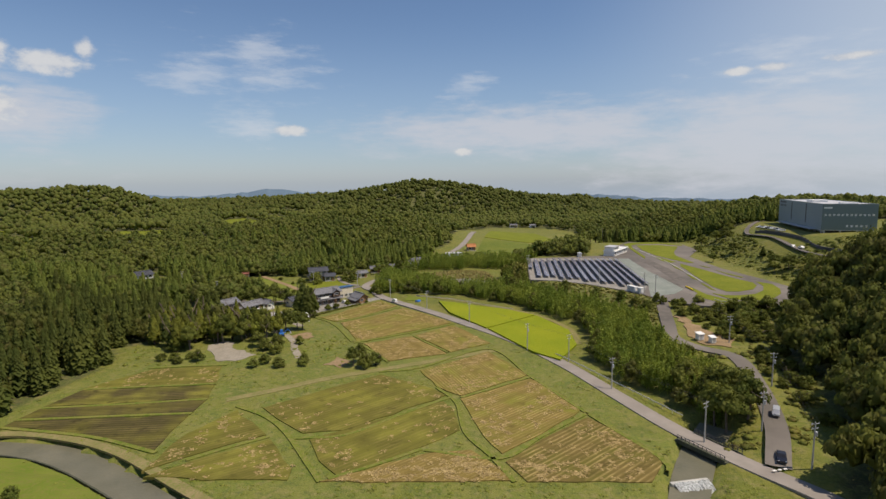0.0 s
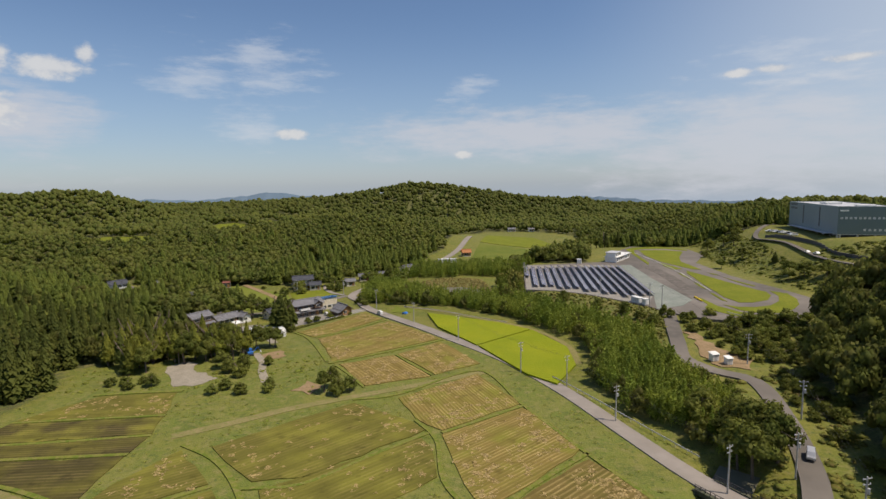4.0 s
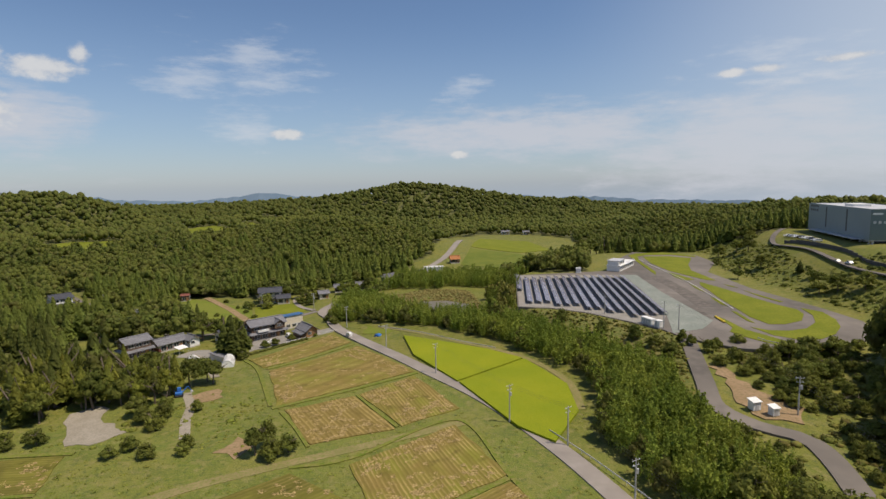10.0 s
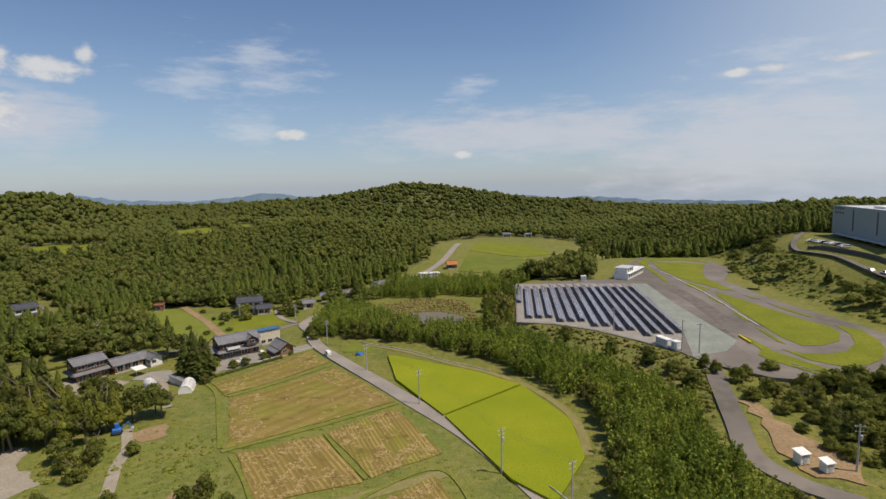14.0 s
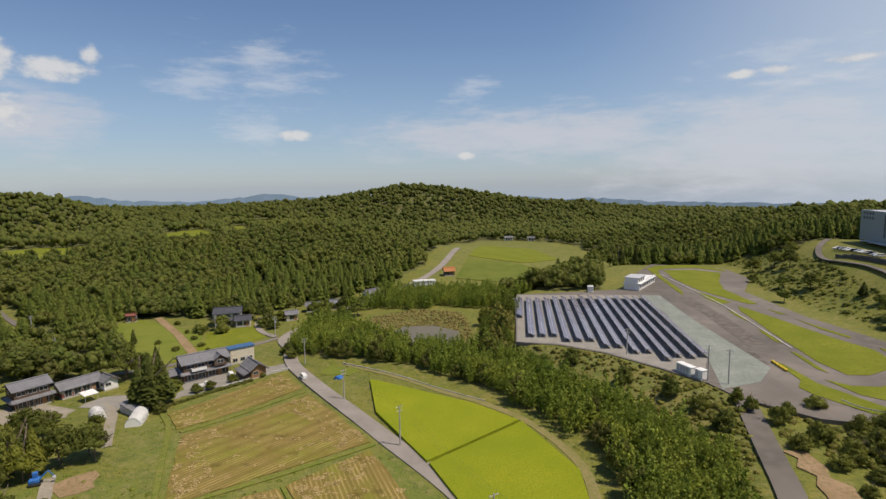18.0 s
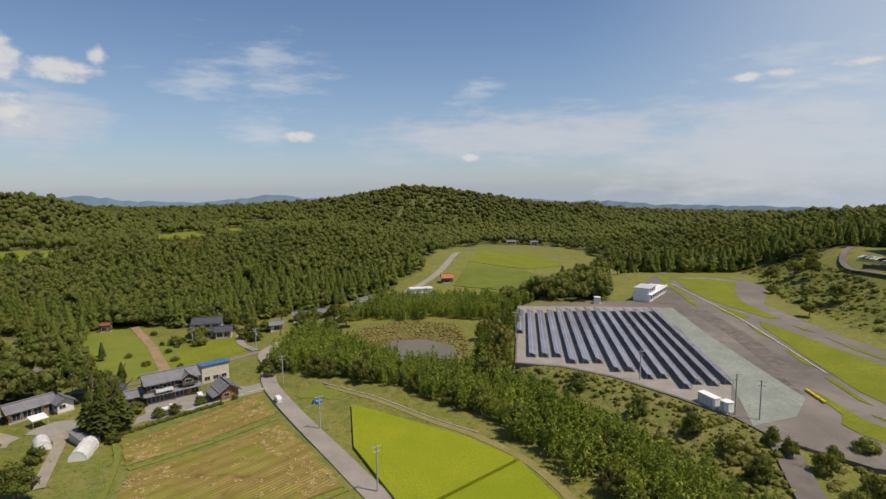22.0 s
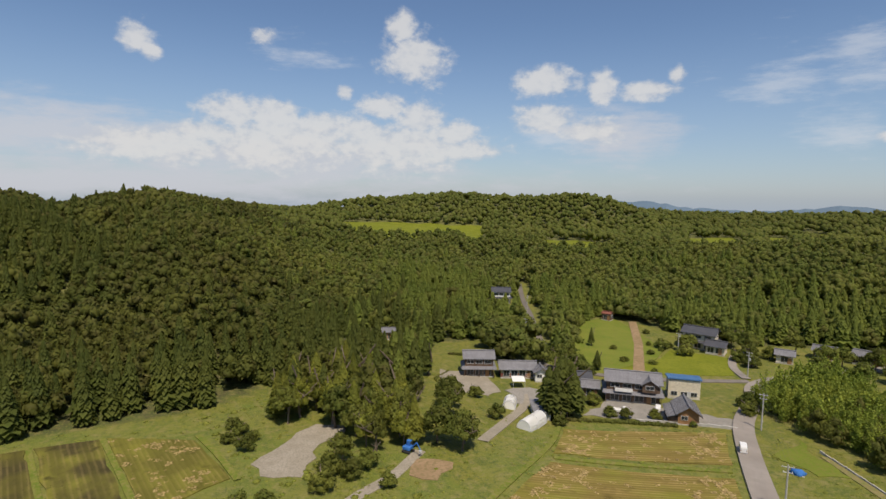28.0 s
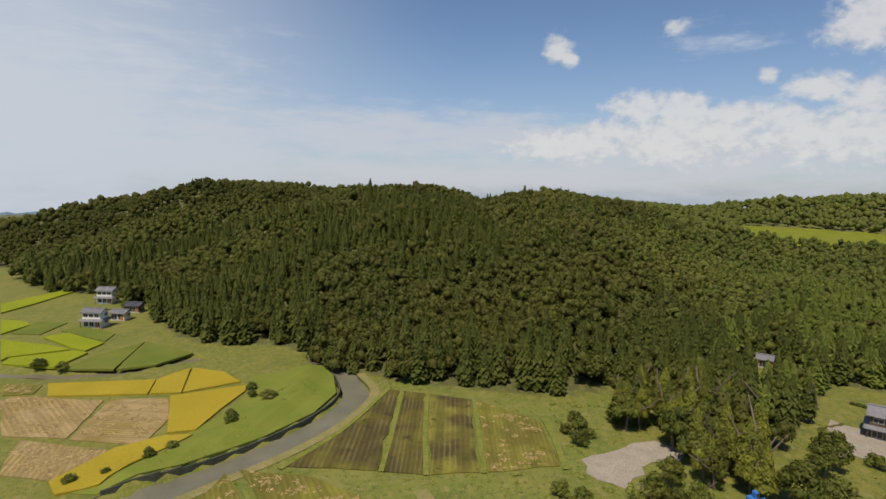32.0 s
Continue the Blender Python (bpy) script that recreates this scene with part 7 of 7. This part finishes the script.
CEDARS = [(-84.5, 224, 4.4, 14), (-87, 227.5, 4.8, 16), (-83.5, 228.5, 4.2, 13.5), (-89.5, 231, 4.2, 14.5), (-86, 230.5, 4.4, 14), (-88.5, 225, 4.2, 13), (-133.3, 280.9, 1.7, 7.5), (-110, 262, 2.0, 7),
          (-116, 190, 3.2, 14), (-114, 180, 3.2, 14), (-118, 200, 3, 13), (-106, 170, 2.8, 12), (-112, 164, 2.8, 12), (-124, 206, 3, 12),
          (72, 420, 3, 12), (80, 430, 3, 13), (90, 436, 3, 13), (146, 310, 2.4, 6)]
for x, y, w, h in CEDARS:
    tree("cedar", x, y, w, h)


def plant_grove():
    """The light, tall grove between the gravel lot and the country house."""
    x, y = spots(-124, -72, 156, 206, 4.6, 0.9)
    k = inside(x, y, GROVE) & (line_gap(x, y, [(-60, 156), (-66, 166), (-69, 173), (-76, 182)]) > 2.5)
    rng = np.random.default_rng(17)
    for px, py in zip(x[k], y[k]):
        if rng.random() < 0.15:
            continue
        if rng.random() < 0.5:
            tree("grove", px, py, rng.uniform(2.4, 3.2), rng.uniform(9.5, 13.0), label="tall light green cedar of the grove with a bare lower trunk", bare=0.3, leaves=LEAF_GROVE)
        else:
            tree("oak", px, py, rng.uniform(2.3, 3.2), rng.uniform(7.5, 11.0), label="light green broadleaf tree of the grove", leaves=LEAF_GROVE)


plant_grove()


def lane_bushes():
    """Small trees and bushes on the slope between the lane and the track."""
    x, y = spots(60, 116, 104, 216, 3.9, 0.9)
    rng = np.random.default_rng(23)
    free = (line_gap(x, y, LANE) > 4.6) & ~inside(x, y, YARD) & ~forest_mask(x, y) & (np.hypot(x - 70.5, y - 169) > 5.5)
    for px, py in zip(x[free], y[free]):
        if rng.random() < 0.62 and (py > 150 or px > 77) and not (66 < px < 75 and 160 < py < 180) and not inside(px, py, BAMBOO_BELT) and not inside(px, py, SCRUB_BANK):
            q = rng.uniform(1.4, 2.9)
            tree("oak", px, py, q, q * rng.uniform(1.5, 2.1), label="bushy dark green young tree beside the lane")


lane_bushes()

# ---- straw, reeds, weeds ----
def low_plants():
    p = np.array(STRAW_SPOTS)
    n = len(p)
    w = RNG.uniform(0.4, 1.1, n)
    scatter("straw_heaps", TUFT, np.stack([p[:, 0], p[:, 1], land(p[:, 0], p[:, 1]) + 0.2, w, w * RNG.uniform(0.1, 0.22, n), RNG.uniform(0, 6.28, n)], -1), STRAW, "loose heaps of cut rice straw", "straw")
    x, y = spots(-55, 8, 260, 345, 1.6)
    k = inside(x, y, POND_EDGE) & ~inside(x, y, [(-36, 289), (-30, 308), (-18, 311), (-6, 303), (-3, 280), (-11, 266), (-26, 276)])
    x, y = x[k], y[k]
    w = RNG.uniform(0.7, 1.5, len(x))
    scatter("reeds", BUSH, np.stack([x, y, height(x, y) - 0.1, w, w * RNG.uniform(0.45, 0.75, len(x)), RNG.uniform(0, 6.28, len(x))], -1), REED, "dry yellow-brown reeds round the pond", "reeds")
    x, y = spots(-130, -36, 138, 200, 1.9)
    k = inside(x, y, SOUTH_GREEN) & (RNG.random(len(x)) < 0.5 + 0.4 * wobble(x, y, 0.15, 2)) & ~inside(x, y, PATCHES[0][1])
    x, y = x[k], y[k]
    w = RNG.uniform(0.25, 0.6, len(x)) + 0.9 * RNG.random(len(x)) ** 5
    scatter("weeds", BUSH, np.stack([x, y, height(x, y) - 0.1, w, w * RNG.uniform(0.4, 0.9, len(x)), RNG.uniform(0, 6.28, len(x))], -1), TUFT_LEAF, "rank green weeds and low bushes", "weeds")
    x, y = spots(54, 112, 108, 214, 1.9)
    lx = np.interp(y, [100, 115, 136, 156, 163, 172, 185, 202, 224], [61, 67, 72, 74, 66, 61, 63, 66, 70])
    k = (np.abs(x - lx) > 3.4) & ~inside(x, y, BAMBOO_BELT) & ~forest_mask(x, y) & (RNG.random(len(x)) < 0.6) & ~inside(x, y, [(64, 200), (74, 198), (82, 172), (76, 160), (66, 162)])
    x, y = x[k], y[k]
    w = RNG.uniform(0.5, 1.8, len(x))
    scatter("weeds", BUSH, np.stack([x, y, height(x, y) - 0.1, w, w * RNG.uniform(0.4, 0.9, len(x)), RNG.uniform(0, 6.28, len(x))], -1), SCRUB_LEAF, "weeds and brambles beside the lane", "weeds")


def verges():
    """Rank grass on the banks between the fields and beside the roads."""
    x, y = spots(-128, 66, 62, 262, 1.25, 1.3)
    free = ~forest_mask(x, y) & ~inside(x, y, BAMBOO_BELT) & ~inside(x, y, SCRUB_BANK)
    for o, *_ in FIELDS:
        free &= ~inside(x, y, o)
    for _, o, *_ in GREEN_CROPS + PATCHES:
        free &= ~inside(x, y, o)
    for line, gap in ((MAIN_ROAD, 3.0), (LANE, 2.8), (STREAM, 5.0), (SIDE_ROAD, 2.6)):
        free &= line_gap(x, y, line) > gap
    for hx, hy, r in ((-86, 253, 10), (-68, 251, 7), (-80, 268, 7), (-123, 225, 8), (-116, 236, 9), (-100, 246, 5), (-81, 214, 6), (-95, 217, 5), (-76, 240, 9)):
        free &= np.hypot(x - hx, y - hy) > r
    free &= RNG.random(len(x)) < 0.5 + 0.45 * wobble(x, y, 0.12, 4)
    x, y = x[free], y[free]
    w = RNG.uniform(0.25, 0.6, len(x)) + 0.5 * RNG.random(len(x)) ** 4
    scatter("grass_tufts", TUFT, np.stack([x, y, height(x, y) - 0.05, w, w * RNG.uniform(0.2, 0.5, len(x)), RNG.uniform(0, 6.28, len(x))], -1), TUFT_LEAF, "rank yellow-green grass on banks and verges", "grass")
    x, y = spots(122, 262, 200, 440, 2.6)
    k = (x > track_edge(y) + 4) & ~forest_mask(x, y) & (RNG.random(len(x)) < 0.7) & ~inside(x, y, [(150, 300), (262, 290), (262, 410), (165, 420)]) & (line_gap(x, y, [(160, 262), (157, 290), (160, 330), (158, 360), (172, 392), (200, 425)]) > 4)
    x, y = x[k], y[k]
    w = RNG.uniform(0.6, 1.5, len(x))
    scatter("grass_tufts", TUFT, np.stack([x, y, height(x, y) - 0.05, w, w * RNG.uniform(0.4, 1.0, len(x)), RNG.uniform(0, 6.28, len(x))], -1), TUFT_LEAF, "rank grass on the hillside above the track", "grass")


low_plants()
verges()
# ---- woods ----
def wood_rows(x, y, w, h, sink=0.5):
    n = len(x)
    return np.stack([x, y, height(x, y) - sink, w, h, RNG.uniform(0, 6.28, n)], -1)


def cedar_share(x, y):
    """Where planted cedars stand rather than oaks."""
    c = wobble(x, y, 0.026, 1.3) > 0.5
    c |= (x > -150) & (x < -95) & (y < 168) & (y > 92)
    c |= (y > 430) & (x > 60) & (y < 520)
    c |= (x > -290) & (x < -105) & (y < 100) & (y > -90) & (wobble(x, y, 0.05, 2.1) > -0.25)
    c |= (x > -150) & (x < -60) & (y > 335) & (y < 420)
    c |= (x > -230) & (x < -165) & (y > 250) & (y < 345)
    return c


def plant_woods():
    far_lo = 400
    bx, by = spots(-420, 420, -330, 600, 5.6)
    d = np.hypot(bx - 18, by - 110)
    keep = forest_mask(bx, by) & (d < far_lo)
    bx, by = bx[keep], by[keep]
    east = (bx > 60) & (by < 230)
    c = cedar_share(bx, by) & (RNG.random(len(bx)) < 0.8) & ~east
    c |= ~c & ~east & (RNG.random(len(bx)) < 0.07)
    k = ~c & ~east
    d = d[keep]
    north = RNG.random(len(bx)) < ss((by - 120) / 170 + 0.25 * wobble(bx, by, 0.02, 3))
    # crowns get coarser with distance; hillside brightness put into leaf colour, paler northward
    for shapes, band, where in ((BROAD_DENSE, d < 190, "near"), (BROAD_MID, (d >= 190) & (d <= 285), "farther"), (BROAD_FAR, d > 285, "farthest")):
        for side, leaves, kind in ((~north, LEAF_DARK, "dark green oaks"), (north, LEAF_BROAD_PALE, "paler green broadleaf trees")):
            ox, oy = bx[k & band & side], by[k & band & side]
            if not len(ox):
                continue
            w = RNG.uniform(3.2, 5.2, len(ox)) + 1.2 * (RNG.random(len(ox)) < 0.18)
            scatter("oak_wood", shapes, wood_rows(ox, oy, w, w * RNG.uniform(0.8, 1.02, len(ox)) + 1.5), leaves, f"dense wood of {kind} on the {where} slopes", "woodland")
    for side, leaves, kind, low, slim in ((~north, LEAF_CEDAR, "pointed dark cedars", 11.0, 0.85), (north, LEAF_CONIFER_PALE, "light green conifers", 9.5, 1.15)):
        ox, oy = bx[c & side], by[c & side]
        h = RNG.uniform(low, low + 5.0, len(ox))
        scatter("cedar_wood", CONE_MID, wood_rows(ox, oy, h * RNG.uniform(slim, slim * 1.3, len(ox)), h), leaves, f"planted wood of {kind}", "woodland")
    k = east & (RNG.random(len(bx)) < 0.8) & (bx < 150) & (by > 60)
    ox, oy = bx[k], by[k]
    w = RNG.uniform(4.2, 6.4, len(ox))
    scatter("oak_wood", BROAD_RICH, wood_rows(ox, oy, w, w * RNG.uniform(1.1, 1.3, len(ox)) + 2.4), LEAF_DARK, "tall dark oaks on the slope above the lane", "woodland")
    for step, lo, hi, w0, w1, shapes in ((8.0, far_lo, 520, 3.7, 5.8, BROAD_FAR), (8.8, 520, 760, 4.2, 6.2, BROAD_LAST), (12.2, 760, 1240, 5.5, 8.2, BROAD_LAST)):
        fx, fy = spots(-1080, 620, -640, 1330, step, 1.3)
        d = np.hypot(fx - 18, fy - 110)
        seen = np.abs(np.arctan2(fx - 18, fy - 60) + 0.88) < 1.62
        keep = forest_mask(fx, fy) & (d >= lo) & (d < hi) & seen & (height(fx, fy) > -24) & ~((fx < -620) & (fy < 230) & (fy > -330))
        fx, fy = fx[keep], fy[keep]
        w = RNG.uniform(w0, w1, len(fx))
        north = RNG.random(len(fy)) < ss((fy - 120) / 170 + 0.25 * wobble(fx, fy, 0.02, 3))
        for side, leaves, kind in ((~north, LEAF_DARK, "dark broadleaf trees"), (north, LEAF_BROAD_PALE, "paler green trees")):
            if not side.any():
                continue
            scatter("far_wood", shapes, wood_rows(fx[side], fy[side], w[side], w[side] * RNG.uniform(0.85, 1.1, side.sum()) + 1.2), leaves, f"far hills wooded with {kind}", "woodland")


plant_woods()


def plant_bamboo():
    x, y = spots(-80, 75, 115, 330, 3.1)
    k = inside(x, y, BAMBOO_BELT)
    x, y = x[k], y[k]
    # oaks and laurels grow along the front, bamboo behind and between
    front = [(-62, 272), (-40, 264), (-12, 252), (10, 234), (34, 208), (36.5, 190), (35.5, 172), (33.2, 161.5), (37.2, 151.8), (42.2, 142.8), (48.8, 131.8), (54.8, 120)]
    gap = line_gap(x, y, front)
    oak = ((gap < 2.6) & (RNG.random(len(x)) < 0.6)) | ((y < 136) & (wobble(x, y, 0.16, 3) > 0.15)) | (RNG.random(len(x)) < 0.06)
    oak &= (gap > 0.5) & (RNG.random(len(x)) < 0.8)
    bam = ~oak & (gap > 1.6)
    tall = RNG.uniform(6.6, 10.4, len(x)) * np.interp(x, [-70, -30, 20, 44, 54, 60], [1.05, 0.85, 0.9, 0.92, 0.8, 0.6])
    scatter("bamboo_grove", BAMBOO, wood_rows(x[bam], y[bam], tall[bam] * 0.95, tall[bam], 0.2), LEAF_BAMBOO, "feathery yellow-green bamboo grove", "bamboo")
    w = RNG.uniform(2.1, 3.2, oak.sum()) * np.interp(x[oak], [46, 60], [1.0, 0.7])
    scatter("thicket", BROAD_DENSE, wood_rows(x[oak], y[oak], w, w * RNG.uniform(1.0, 1.3, len(w)) + 0.5, 0.4), LEAF_DARK, "dark evergreen thicket in front of the bamboo", "thicket")
    x, y = spots(-62, 18, 333, 376, 3.8)
    k = (y > 338 + 4 * wobble(x, y, 0.2)) & (y < 370 + 5 * wobble(x, y, 0.15, 2)) & (line_gap(x, y, MAIN_ROAD) > 5)
    x, y = x[k], y[k]
    tall = RNG.uniform(6, 9.5, len(x))
    scatter("bamboo_grove", BAMBOO, wood_rows(x, y, tall * 0.9, tall, 0.2), LEAF_BAMBOO, "bamboo and young trees behind the pond", "bamboo")
    x, y = spots(-2, 18, 258, 320, 3.4)
    k = (x > 4 + 3 * wobble(x, y, 0.25)) & (x < 15)
    x, y = x[k], y[k]
    tall = RNG.uniform(5.5, 10, len(x))
    b = RNG.random(len(x)) < 0.5
    scatter("bamboo_grove", BAMBOO, wood_rows(x[b], y[b], tall[b] * 0.9, tall[b], 0.2), LEAF_BAMBOO, "bright green bamboo beside the panels", "bamboo")
    w = RNG.uniform(2.0, 3.0, (~b).sum())
    scatter("thicket", BROAD_DENSE, wood_rows(x[~b], y[~b], w, w * RNG.uniform(1.0, 1.6, len(w)) + 0.8, 0.3), SCRUB_LEAF, "light green young trees beside the panels", "thicket")


plant_bamboo()


def plant_scrub():
    x, y = spots(5, 75, 185, 262, 1.55)
    k = inside(x, y, SCRUB_BANK) & (RNG.random(len(x)) < 0.85)
    x, y = x[k], y[k]
    w = RNG.uniform(0.35, 1.15, len(x)) ** 1.2 + 0.6 * (RNG.random(len(x)) < 0.08)
    scatter("scrub", BUSH, wood_rows(x, y, w, w * RNG.uniform(0.7, 1.3, len(x)), 0.05), SCRUB_LEAF, "weeds and low bushes on the bank", "scrub")
    x, y = spots(112, 262, 196, 440, 2.9)
    k = (x > track_edge(y) + 5) & ~forest_mask(x, y) & (RNG.random(len(x)) < 0.6 + 0.35 * wobble(x, y, 0.06, 5)) & ~inside(x, y, [(150, 300), (262, 290), (262, 410), (165, 420)])
    x, y = x[k], y[k]
    w = RNG.uniform(0.6, 2.0, len(x))
    scatter("scrub", BUSH, wood_rows(x, y, w, w * RNG.uniform(0.5, 1.0, len(x)), 0.05), LEAF_GARDEN, "weeds and bushes on the hillside", "scrub")


plant_scrub()
